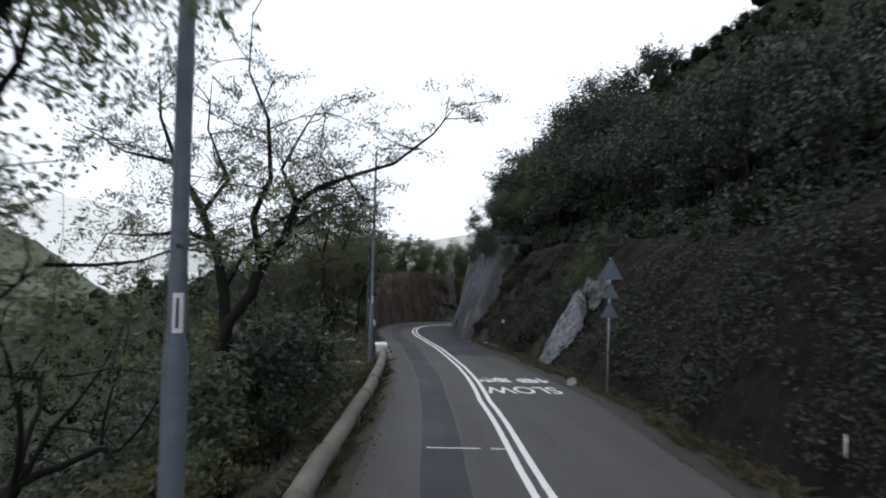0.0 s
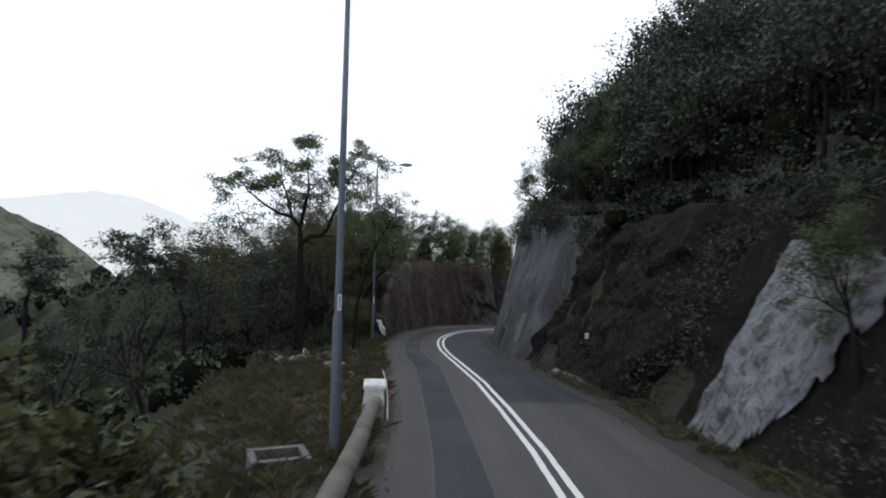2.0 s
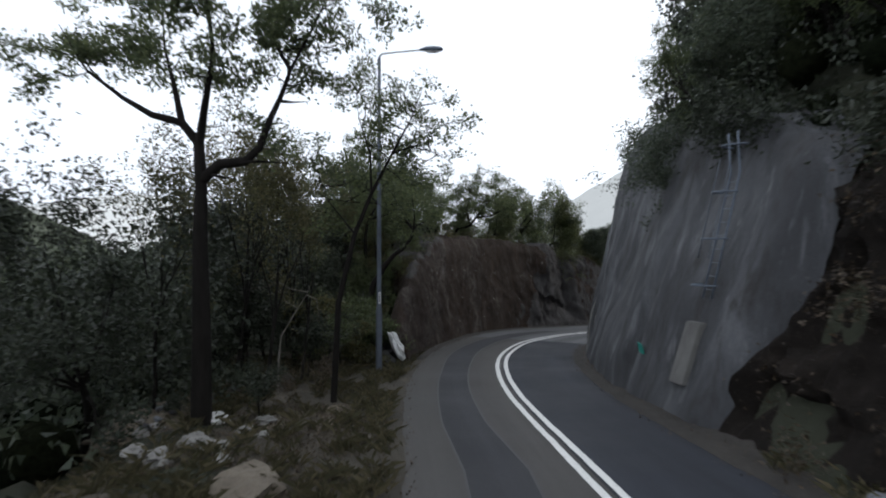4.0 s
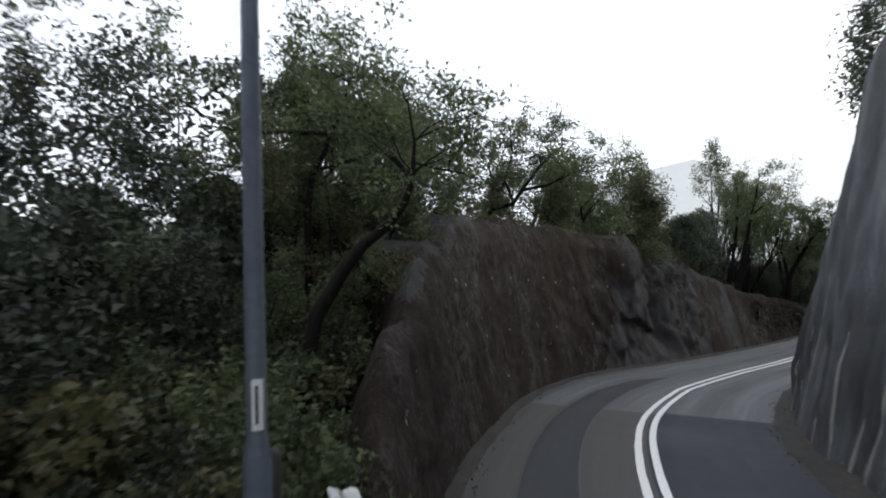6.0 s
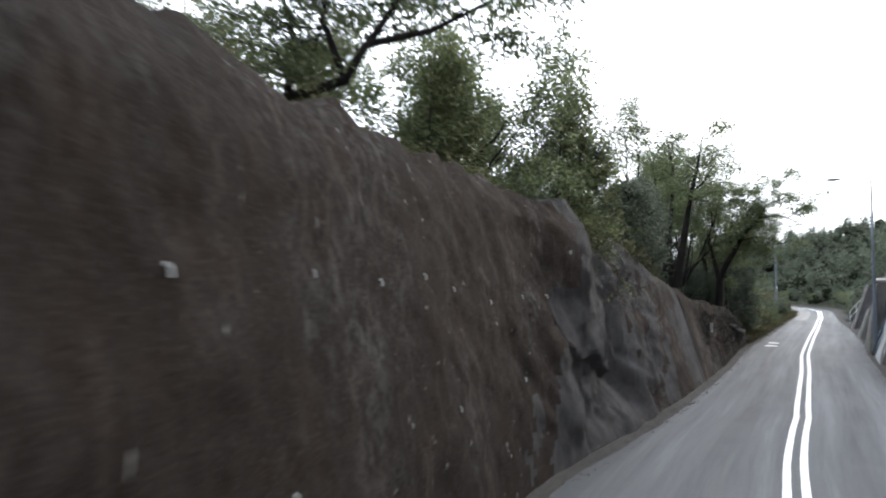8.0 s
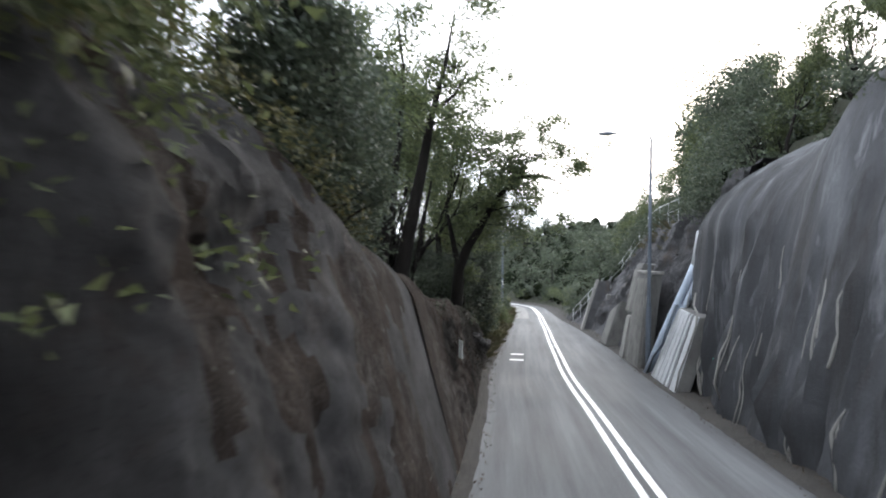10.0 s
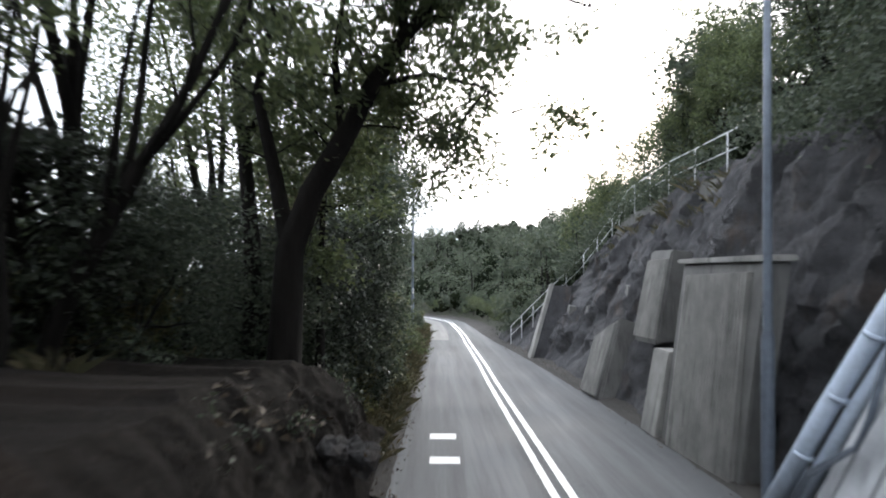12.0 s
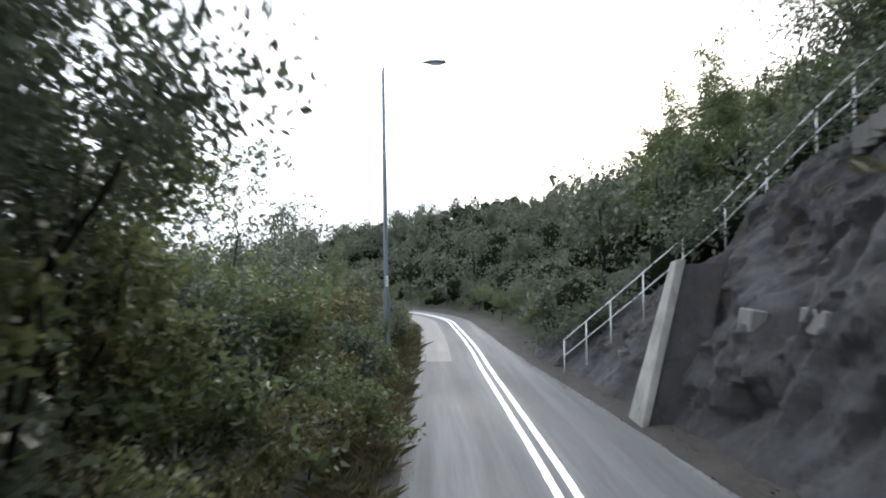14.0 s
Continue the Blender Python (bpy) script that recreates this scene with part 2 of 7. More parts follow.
MAT["concrete"] = concrete("weathered_concrete", (0.15, 0.145, 0.134), (0.29, 0.28, 0.26), (0.06, 0.056, 0.052), 0.7)
MAT["concrete_dark"] = concrete("dark_concrete", (0.085, 0.082, 0.078), (0.15, 0.146, 0.138), (0.04, 0.038, 0.036), 0.7)
MAT["concrete_pale"] = concrete("pale_concrete", (0.36, 0.37, 0.38), (0.52, 0.53, 0.54), (0.16, 0.16, 0.16), 0.5)
MAT["barrier"] = concrete("barrier_concrete", (0.09, 0.078, 0.064), (0.17, 0.148, 0.125), (0.045, 0.038, 0.03), 0.8)
MAT["white_block"] = concrete("limewashed_concrete", (0.5, 0.5, 0.49), (0.72, 0.72, 0.7), (0.25, 0.24, 0.22), 0.6)


def metal(name, col, rough=0.45, metallic=0.8):
    m = Nodes(name)
    n = m.noise(6, 5, 0.7)
    c = m.mix(m.grey(n, 0.35, 0.7, 0, 0.6), col, tuple(v * 0.65 for v in col))
    return m.colour(c).rough(m.grey(n, 0.3, 0.7, rough, min(1.0, rough + 0.2)), metallic).mat


MAT["galv"] = metal("galvanised_steel", (0.36, 0.38, 0.4), 0.5, 0.6)
MAT["pole"] = metal("weathered_pole_steel", (0.125, 0.145, 0.175), 0.5, 0.3)
MAT["sign_back"] = metal("sign_back_aluminium", (0.13, 0.155, 0.195), 0.5, 0.3)
MAT["lamp_glass"] = metal("lamp_bowl", (0.5, 0.5, 0.5), 0.3, 0.0)
MAT["pipe"] = metal("pale_blue_pipe", (0.56, 0.64, 0.75), 0.5, 0.0)
MAT["sticker"] = metal("white_sticker", (0.75, 0.75, 0.75), 0.5, 0.0)
MAT["black"] = metal("black_print", (0.03, 0.03, 0.03), 0.6, 0.0)
MAT["green_plate"] = metal("teal_plate", (0.02, 0.30, 0.24), 0.5, 0.0)
MAT["white_plate"] = metal("white_reflector", (0.7, 0.7, 0.68), 0.5, 0.0)
MAT["weep"] = metal("dull_white_pipe", (0.36, 0.36, 0.34), 0.6, 0.0)
MAT["rail_white"] = metal("pale_painted_rail", (0.6, 0.61, 0.62), 0.5, 0.1)


def bark(name, lo, hi):
    m = Nodes(name)
    n = m.noise(5, 7, 0.75, (1, 1, 0.2))
    return m.colour(m.ramp(n, (0.3, lo), (0.7, hi))).rough(0.95, 0.0, 0.15).bump(n, 1.0, 0.06).mat


MAT["bark"] = bark("dark_bark", (0.008, 0.007, 0.006), (0.021, 0.018, 0.016))
MAT["bark_pale"] = bark("pale_bark", (0.12, 0.11, 0.095), (0.27, 0.25, 0.22))
MAT["dry"] = bark("dry_twig", (0.12, 0.095, 0.065), (0.26, 0.21, 0.15))


def leaf(name, dark, mid, light, through=0.35):
    """Leaves: gloss from the sky, some light through the blade, each leaf its own green."""
    m = Nodes(name)
    c = m.ramp(m.island(), (0.0, dark), (0.55, mid), (0.92, light))
    c = m.mix(m.grey(m.random(), 0, 1, 0, 0.35), c, tuple(v * 0.55 for v in mid))
    clump = m.noise(0.3, 3, 0.6)
    c = m.mix(m.grey(clump, 0.4, 0.62, 0, 0.5), c, tuple(v * 0.55 for v in mid))
    m.colour(c).rough(0.5, 0.0, 0.35)
    t = m.n.new("ShaderNodeBsdfTranslucent")
    mx = m.n.new("ShaderNodeMixShader")
    mx.inputs[0].default_value = through
    m.l.new(c, t.inputs["Color"])
    m.l.new(m.bsdf.outputs[0], mx.inputs[1])
    m.l.new(t.outputs[0], mx.inputs[2])
    m.l.new(mx.outputs[0], m.n["Material Output"].inputs["Surface"])
    return m.mat


MAT["leaf"] = leaf("broad_leaf", (0.055, 0.073, 0.036), (0.105, 0.132, 0.058), (0.18, 0.205, 0.092), 0.48)
MAT["leaf_fine"] = leaf("fine_leaf", (0.06, 0.075, 0.042), (0.11, 0.132, 0.07), (0.17, 0.19, 0.1), 0.52)
MAT["leaf_warm"] = leaf("olive_leaf", (0.06, 0.058, 0.026), (0.105, 0.105, 0.044), (0.17, 0.15, 0.065), 0.42)
MAT["leaf_bright"] = leaf("young_leaf", (0.042, 0.05, 0.018), (0.075, 0.084, 0.027), (0.13, 0.14, 0.045))
# Lightened and slightly blued: haze over the far woods is put into this colour.
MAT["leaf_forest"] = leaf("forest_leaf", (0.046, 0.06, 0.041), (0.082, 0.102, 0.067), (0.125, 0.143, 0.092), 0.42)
m = Nodes("crown_shade_core")                     # shade inside a far crown, put into a near-black closed mass
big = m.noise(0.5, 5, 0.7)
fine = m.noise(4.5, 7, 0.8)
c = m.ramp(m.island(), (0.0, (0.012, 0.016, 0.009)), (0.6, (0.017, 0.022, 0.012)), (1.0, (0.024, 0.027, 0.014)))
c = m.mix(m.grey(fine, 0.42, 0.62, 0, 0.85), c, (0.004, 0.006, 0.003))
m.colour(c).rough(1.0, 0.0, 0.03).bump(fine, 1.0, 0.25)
MAT["core_shade"] = m.mat
# Brighter copy of the broad leaf: light from above is put into its colour.
MAT["leaf_light"] = leaf("sunlit_broad_leaf", (0.065, 0.08, 0.035), (0.12, 0.14, 0.06), (0.2, 0.215, 0.1), 0.5)
# Shade of the woods put into a darker copy of the leaf colour.
MAT["leaf_shade"] = leaf("dark_evergreen_leaf", (0.024, 0.031, 0.02), (0.04, 0.05, 0.031), (0.062, 0.072, 0.044), 0.25)
MAT["leaf_dry"] = leaf("dry_leaf", (0.035, 0.026, 0.016), (0.065, 0.047, 0.028), (0.12, 0.088, 0.055), 0.2)
MAT["grass"] = leaf("dry_grass", (0.05, 0.05, 0.026), (0.09, 0.083, 0.043), (0.18, 0.15, 0.09), 0.25)


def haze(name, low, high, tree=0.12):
    """Hills seen through kilometres of bright air: haze put into the colour of a plain, faintly glowing backdrop."""
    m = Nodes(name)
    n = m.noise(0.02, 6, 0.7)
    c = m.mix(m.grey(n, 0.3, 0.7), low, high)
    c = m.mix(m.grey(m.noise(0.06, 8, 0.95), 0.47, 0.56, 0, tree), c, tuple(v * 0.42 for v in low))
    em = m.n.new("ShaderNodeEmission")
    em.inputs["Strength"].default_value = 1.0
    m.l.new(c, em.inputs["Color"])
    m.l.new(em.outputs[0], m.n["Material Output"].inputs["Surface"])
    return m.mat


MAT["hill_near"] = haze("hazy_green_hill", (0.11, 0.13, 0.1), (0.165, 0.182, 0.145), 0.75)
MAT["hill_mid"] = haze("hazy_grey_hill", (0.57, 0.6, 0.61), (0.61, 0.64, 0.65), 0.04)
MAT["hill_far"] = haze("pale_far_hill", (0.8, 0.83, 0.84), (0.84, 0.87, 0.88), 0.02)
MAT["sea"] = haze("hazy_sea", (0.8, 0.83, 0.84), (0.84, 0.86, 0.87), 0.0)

# ---------------------------------------------------------------- the road's line in the plan
AXIS = [(-0.43, -36.00, 2.21), (-0.36, -30.00, 1.84), (-0.29, -24.00, 1.47), (-0.22, -18.00, 1.10), (-0.14, -12.00, 0.74),
        (-0.07, -6.00, 0.37), (0.00, 0.00, 0.00), (0.04, 6.00, -0.36), (0.01, 12.00, -0.70), (-0.01, 18.00, -1.00),
        (-0.26, 23.99, -1.39), (-0.76, 29.97, -1.85), (-1.34, 35.94, -2.23), (-1.96, 41.91, -2.50), (-2.58, 47.88, -2.74),
        (-2.89, 53.87, -2.99), (-2.49, 59.85, -3.27), (-1.06, 65.67, -3.61), (1.53, 71.07, -4.00), (4.65, 76.19, -4.39),
        (8.15, 81.07, -4.77), (11.86, 85.78, -5.11), (15.66, 90.42, -5.42), (19.40, 95.12, -5.67), (23.26, 99.71, -5.91),
        (27.13, 104.29, -6.17), (31.00, 108.88, -6.43), (34.87, 113.46, -6.70), (38.74, 118.05, -6.96), (42.61, 122.64, -7.22)]
S0, STEP = -36.0, 6.0
nodes = [Vector(p) for p in AXIS]
for k in range(24):                      # beyond the straight the road swings sharply to the left round the spur
    d = (nodes[-1] - nodes[-2]).normalized()
    turn = Matrix.Rotation(radians(9.0 if 3 <= k < 9 else 1.2 if k < 3 else 0.0), 3, "Z")
    nodes.append(nodes[-1] + (turn @ d) * STEP)
NODE = np.array(nodes)


def axis(s):
    """Place and unit tangent of the road's line at s metres along it (arrays)."""
    u = np.clip((np.asarray(s, float) - S0) / STEP, 0, len(NODE) - 1.001)
    i = np.floor(u).astype(int)
    f = (u - i)[..., None]
    p0, p1, p2, p3 = (NODE[np.clip(i + k, 0, len(NODE) - 1)] for k in (-1, 0, 1, 2))
    p = 0.5 * (2 * p1 + (p2 - p0) * f + (2 * p0 - 5 * p1 + 4 * p2 - p3) * f**2 + (3 * p1 - p0 - 3 * p2 + p3) * f**3)
    d = 0.5 * ((p2 - p0) + 2 * (2 * p0 - 5 * p1 + 4 * p2 - p3) * f + 3 * (3 * p1 - p0 - 3 * p2 + p3) * f**2)
    d[..., 2] = 0
    return p, d / np.linalg.norm(d, axis=-1, keepdims=True)


def W(s, l, h):
    """World place: s along the road, l to the right of its line, h above its surface."""
    s, l, h = np.broadcast_arrays(*(np.asarray(v, float) for v in (s, l, h)))
    p, d = axis(s)
    return p + np.stack([d[..., 1] * l, -d[..., 0] * l, h], -1)


def place(s, l, h=0.0, turn=0.0):
    """Pose at (s, l, h) with +y along the road, turned by that many degrees to the left."""
    p, d = axis(np.array([s]))
    q = W(s, l, h)
    return pose(*q, 0, 0, math.degrees(math.atan2(-d[0, 0], d[0, 1])) + turn)


SD = np.arange(S0, S0 + STEP * (len(NODE) - 2), 0.75)
PD, TD = axis(SD)


def nearest(xy):
    """(s, l, road height) of places in the plan."""
    out = np.empty((len(xy), 3))
    for a in range(0, len(xy), 4000):
        q = xy[a : a + 4000]
        k = np.argmin(((q[:, None] - PD[None, :, :2]) ** 2).sum(-1), 1)
        off = q - PD[k, :2]
        out[a : a + 4000, 0] = SD[k] + (off * TD[k, :2]).sum(-1)
        out[a : a + 4000, 1] = off[:, 0] * TD[k, 1] - off[:, 1] * TD[k, 0]
        out[a : a + 4000, 2] = PD[k, 2]
    return out


def table(*pairs):
    xs, ys = zip(*pairs)
    return lambda s: np.interp(s, xs, ys)


LEFT = table((0, -1.25), (12, -1.2), (20, -1.0), (27, -0.72), (33, -0.42), (38, -0.28), (45, -0.32), (50, -0.5), (58, -0.62), (64, -0.85), (69, -1.45),
             (72, -1.7), (75, -1.5), (78, -1.0), (81, -0.65), (85, -0.48), (90, -0.45), (97, -0.6), (103, -0.8), (118, -0.75), (150, -0.9))
LINE = table((0, 2.1), (20, 2.13), (25, 2.45), (30, 2.8), (35, 2.97), (40, 3.02), (46, 2.78), (50, 2.55), (56, 2.4), (62, 2.35), (68, 2.2), (72, 2.05), (76, 2.3),
             (80, 2.5), (84, 2.65), (88, 2.6), (92, 2.5), (98, 2.3), (104, 2.15), (110, 2.03), (116, 1.92), (122, 1.87), (128, 1.75), (134, 1.62), (146, 1.5))
RIGHT = table((0, 5.5), (15, 5.6), (20, 5.75), (25, 5.75), (30, 5.88), (34, 6.1), (38, 5.9), (44, 5.5), (50, 5.2), (68, 5.05), (74, 4.8), (80, 5.1), (86, 5.45),
              (93, 5.3), (106, 5.05), (112, 4.9), (116, 4.65), (122, 4.35), (128, 3.95), (134, 3.45), (140, 3.1), (150, 3.0))
# left bank and right cut: height of the cut, and how far its face leans back for each metre up
BANK_H = table((50, 0.0), (55.7, 0.0), (56.5, 1.1), (57.7, 2.2), (59.4, 2.6), (60, 3.1), (60.7, 3.4), (61.7, 3.75), (62.5, 4.0), (63, 3.88), (63.4, 4.05), (64, 4.5), (65.7, 4.85), (67.5, 5.0), (71, 5.2), (75, 5.3), (79.6, 5.2), (80.2, 4.6), (82, 4.95), (84, 4.9), (85.5, 4.4),
               (90, 3.4), (94, 2.75), (98, 2.5), (102, 2.15), (104.4, 1.6), (106, 0.6), (108, 0.0))
CUT_H = table((-20, 6.0), (10, 6.0), (20, 5.4), (30, 6.2), (38, 6.6), (42, 6.2), (46, 6.1), (50, 7.4), (53, 8.3), (55.5, 8.6), (58.5, 8.9), (66, 9.2), (80, 8.8), (90, 8.0), (97, 7.7), (101, 7.4), (104, 6.7),
              (111, 7.0), (117, 6.9), (121.4, 6.6), (125, 5.5), (127, 4.2), (129.4, 2.6), (134.7, 0.7), (150, 0.6))
CUT_LEAN = table((0, 0.6), (30, 0.6), (36, 0.5), (42, 0.42), (46, 0.36), (52, 0.28), (56, 0.28), (61, 0.2), (66, 0.21), (80, 0.27), (88, 0.28), (95, 0.22), (99, 0.1), (101.7, 0.08), (103.5, 0.33), (112, 0.4), (126, 0.5), (135, 0.8))
# the sprayed wall rounds back over this height, by this much for each metre squared
ROUND = table((46, 0.0), (52, 0.3), (56, 0.3), (59, 0.1), (66, 0.06), (74, 0.0), (93, 0.0), (97, 0.27), (101.7, 0.27), (101.8, 0.0))
ROUND_FROM = table((46, 6.6), (56, 6.8), (60, 7.4), (80, 7.4), (95, 5.0), (101.7, 5.0))
SLOPE = table((0, 0.6), (28, 0.6), (45, 0.64), (56, 0.8), (66, 0.95), (80, 0.9), (105, 0.75), (125, 0.68), (145, 0.62), (158, 0.56), (168, 0.34), (185, 0.22))
SLOPE_TO = table((0, 20.0), (50, 22.0), (70, 34.0), (105, 55.0), (200, 60.0))
FALL_AT = table((0, 1.4), (22, 1.2), (27, 1.6), (30, 2.5), (36, 4.6), (40, 6.0), (44, 4.0), (56, 6.0), (62, 12.0), (84, 12.0), (91, 4.6), (104, 4.6), (112, 4.0), (150, 4.0))
FALL = table((0, 0.75), (22, 0.75), (38, 0.6), (46, 0.4), (56, 0.3), (62, 0.2), (84, 0.2), (92, 0.6), (106, 0.6), (112, 0.4), (150, 0.45))


def ground_h(s, l):
    """Height of the ground over the road's surface."""
    out = -LEFT(s) * 0 + 0.0 * l
    left, right = LEFT(s) - l, l - RIGHT(s)
    bank = BANK_H(s) * np.clip((left - 1.7) / 0.9, 0, 1) * np.interp(s, (58, 62), (0.1, 1.0))
    fall = np.clip(left - FALL_AT(s), 0, 60) * FALL(s) + np.clip(left - FALL_AT(s) - 60, 0, 400) * 0.12
    h_left = 0.02 + bank - fall
    back = 1.4 + CUT_H(s) * CUT_LEAN(s) + ROUND(s) * np.clip(CUT_H(s) - ROUND_FROM(s), 0, None) ** 2
    over = np.clip(right - back, 0, None)
    fade = np.clip((290 - s) / 90, 0, 1)
    rise = np.minimum(over, SLOPE_TO(s)) * SLOPE(s) - np.clip(over - SLOPE_TO(s) - 12, 0, 150) * 0.4
    rise = rise * fade
    h_right = 0.02 + CUT_H(s) * np.clip((right - 1.3) / (back - 1.3 + 0.01), 0, 1) * 0.93 + rise
    road = (left < 0.05) & (right < 0.05)
    out = np.where(left >= 0.05, h_left, np.where(right >= 0.05, h_right, -0.12))
    return np.where(road, -0.12, out)


def fbm(p, scale, octaves=4):
    """Fractal noise for an array of places."""
    out = np.zeros(len(p))
    for k, q in enumerate(p):
        out[k] = noise.fractal((q[0] * scale, q[1] * scale, q[2] * scale), 0.8, 2.0, octaves)
    return out


# ---------------------------------------------------------------- mesh helpers


def cloud_of_leaves(name, centres, sizes, material, seed, shape=0.6):
    """Far leaves: one three-cornered blade each."""
    r = np.random.default_rng(seed)
    n = len(centres)
    u = r.normal(size=(n, 3))
    u /= np.linalg.norm(u, axis=1, keepdims=True)
    w = np.cross(u, r.normal(size=(n, 3)) + np.array([0, 0, 0.6]))
    w /= np.linalg.norm(w, axis=1, keepdims=True) + 1e-9
    L = np.asarray(sizes)[:, None] * r.uniform(0.7, 1.3, (n, 1))
    v = np.stack([centres - u * L * 0.5, centres + u * L * 0.5, centres + w * L * shape], 1).reshape(-1, 3)
    me = bpy.data.meshes.new(name)
    me.vertices.add(3 * n)
    me.vertices.foreach_set("co", v.ravel().astype(np.float32))
    me.loops.add(3 * n)
    me.loops.foreach_set("vertex_index", np.arange(3 * n, dtype=np.int32))
    me.polygons.add(n)
    me.polygons.foreach_set("loop_start", np.arange(0, 3 * n, 3, dtype=np.int32))
    me.materials.append(material)
    me.update(calc_edges=True)
    return me


def mesh_from(name, verts, faces, material, smooth=False):
    me = bpy.data.meshes.new(name)
    me.from_pydata(np.asarray(verts).tolist() if len(verts) else [], [], [tuple(int(i) for i in f) for f in faces])
    for mat in material if isinstance(material, (list, tuple)) else [material]:
        me.materials.append(mat)
    if smooth:
        me.polygons.foreach_set("use_smooth", [True] * len(me.polygons))
    me.update()
    return me


def grid_mesh(name, rows, material, smooth=True, flip=False):
    """A sheet from an array of places rows[i, j]."""
    a, b = rows.shape[:2]
    idx = np.arange(a * b).reshape(a, b)
    f = np.stack([idx[:-1, :-1], idx[1:, :-1], idx[1:, 1:], idx[:-1, 1:]], -1).reshape(-1, 4)
    if flip:
        f = f[:, ::-1]
    return mesh_from(name, rows.reshape(-1, 3), f, material, smooth)


def part(name, data, parent=None, m=None, label=""):
    """A mesh object, under a thing when one is given, at m in its thing's space."""
    ob = new(name, data)
    if parent is not None:
        ob.parent = parent
    if m is not None:
        ob.matrix_basis = m
    if label:
        ob["label"] = label
    return ob


def empty(name, m):
    ob = new(name)
    ob.empty_display_size = 0.3
    ob.matrix_basis = m
    return ob


class Shape:
    """Collects boxes, tubes and sheets into one mesh."""

    def __init__(self):
        self.v, self.f = [], []

    def add(self, verts, faces):
        n = len(self.v)
        self.v.extend(tuple(map(float, p)) for p in verts)
        self.f.extend(tuple(int(i) + n for i in f) for f in faces)
        return self

    def box(self, x0, y0, z0, x1, y1, z1, chamfer=0.0):
        bm = bmesh.new()
        bmesh.ops.create_cube(bm, size=1.0, matrix=Matrix.Translation(((x0 + x1) / 2, (y0 + y1) / 2, (z0 + z1) / 2)) @ Matrix.Diagonal((x1 - x0, y1 - y0, z1 - z0, 1)))
        if chamfer:
            bmesh.ops.bevel(bm, geom=bm.edges[:], offset=chamfer, segments=1, affect="EDGES")
        bm.verts.index_update()
        self.add([v.co for v in bm.verts], [[v.index for v in f.verts] for f in bm.faces])
        bm.free()
        return self

    def tube(self, pts, radii, sides=8, cap=True, squash=1.0):
        pts = [Vector(p) for p in pts]
        radii = [radii] * len(pts) if isinstance(radii, (int, float)) else radii
        n0 = len(self.v)
        ref = Vector((0, 0, 1)) if abs((pts[-1] - pts[0]).normalized().z) < 0.9 else Vector((1, 0, 0))
        for k, p in enumerate(pts):
            d = (pts[min(k + 1, len(pts) - 1)] - pts[max(k - 1, 0)]).normalized()
            u = d.cross(ref).normalized()
            w = u.cross(d)
            for a in range(sides):
                t = 2 * math.pi * a / sides
                self.v.append(tuple(p + radii[k] * (math.cos(t) * u + squash * math.sin(t) * w)))
        for k in range(len(pts) - 1):
            for a in range(sides):
                b = (a + 1) % sides
                self.f.append((n0 + k * sides + a, n0 + k * sides + b, n0 + (k + 1) * sides + b, n0 + (k + 1) * sides + a))
        if cap:
            self.f.append(tuple(n0 + a for a in reversed(range(sides))))
            self.f.append(tuple(n0 + (len(pts) - 1) * sides + a for a in range(sides)))
        return self

    def mesh(self, name, material, smooth=False):
        return mesh_from(name, self.v, self.f, material, smooth)

# ---------------------------------------------------------------- ground, sea, far hills


def spaced(a, b, step, far, growth=1.22):
    mid = list(np.arange(a, b + 0.01, step))
    out, d = [], step
    while not out or out[-1] < far:
        d *= growth
        out.append((out[-1] if out else 0) + d)
    return np.array([mid[0] - o for o in reversed(out)] + mid + [mid[-1] + o for o in out])


gx, gy = spaced(-42, 78, 1.0, 4200), spaced(-45, 185, 1.0, 4200)
GX, GY = np.meshgrid(gx, gy, indexing="ij")
flat = np.stack([GX.ravel(), GY.ravel()], -1)
near = nearest(flat)
gz = near[:, 2] + ground_h(near[:, 0], near[:, 1])
rough_ground = np.where((near[:, 1] < LEFT(near[:, 0]) - 3) | (near[:, 1] > RIGHT(near[:, 0]) + 5), 1.0, 0.0)
gz -= np.clip(np.sqrt(((flat[:, None, :] - PD[None, ::24, :2]) ** 2).sum(-1)).min(1) - 120, 0, 600) * 0.22
gz += rough_ground * 0.5 * fbm(np.c_[flat, 0 * gz], 0.21, 3)
gz = np.maximum(gz, -95)
ground = part("ground", grid_mesh("ground", np.c_[flat, gz].reshape(*GX.shape, 3), MAT["ground"], flip=False))
tagged(ground, "dark green overgrown hillside ground", "ground", kind="structure")

EYE = (-0.8, 30.0, 1.6)


def ridge(name, label, dist, depth, material, pairs, seed, rough):
    """A hill whose skyline stands at the given (azimuth, elevation) in degrees, seen from the road."""
    az = np.linspace(pairs[0][0], pairs[-1][0], 160)
    el = np.interp(az, *zip(*pairs))
    rows = []
    for k, (lift, back) in enumerate(((-0.32, -0.5), (-0.14, -0.3), (-0.05, -0.12), (0, 0), (-0.06, 0.1), (-0.3, 0.3))):
        d = dist * (1 + back * depth)
        wob = np.array([noise.fractal((a * 0.6, seed, k * 0.7), 0.9, 2.0, 5) for a in az]) * rough
        z = EYE[2] + dist * np.tan(np.radians(el + (wob if k >= 1 else 0))) + lift * dist * 0.5
        rows.append(np.stack([EYE[0] + d * np.sin(np.radians(az)), EYE[1] + d * np.cos(np.radians(az)), z], -1))
    ob = part(name, grid_mesh(name, np.array(rows), material))
    return tagged(ob, label, "hill", kind="structure")


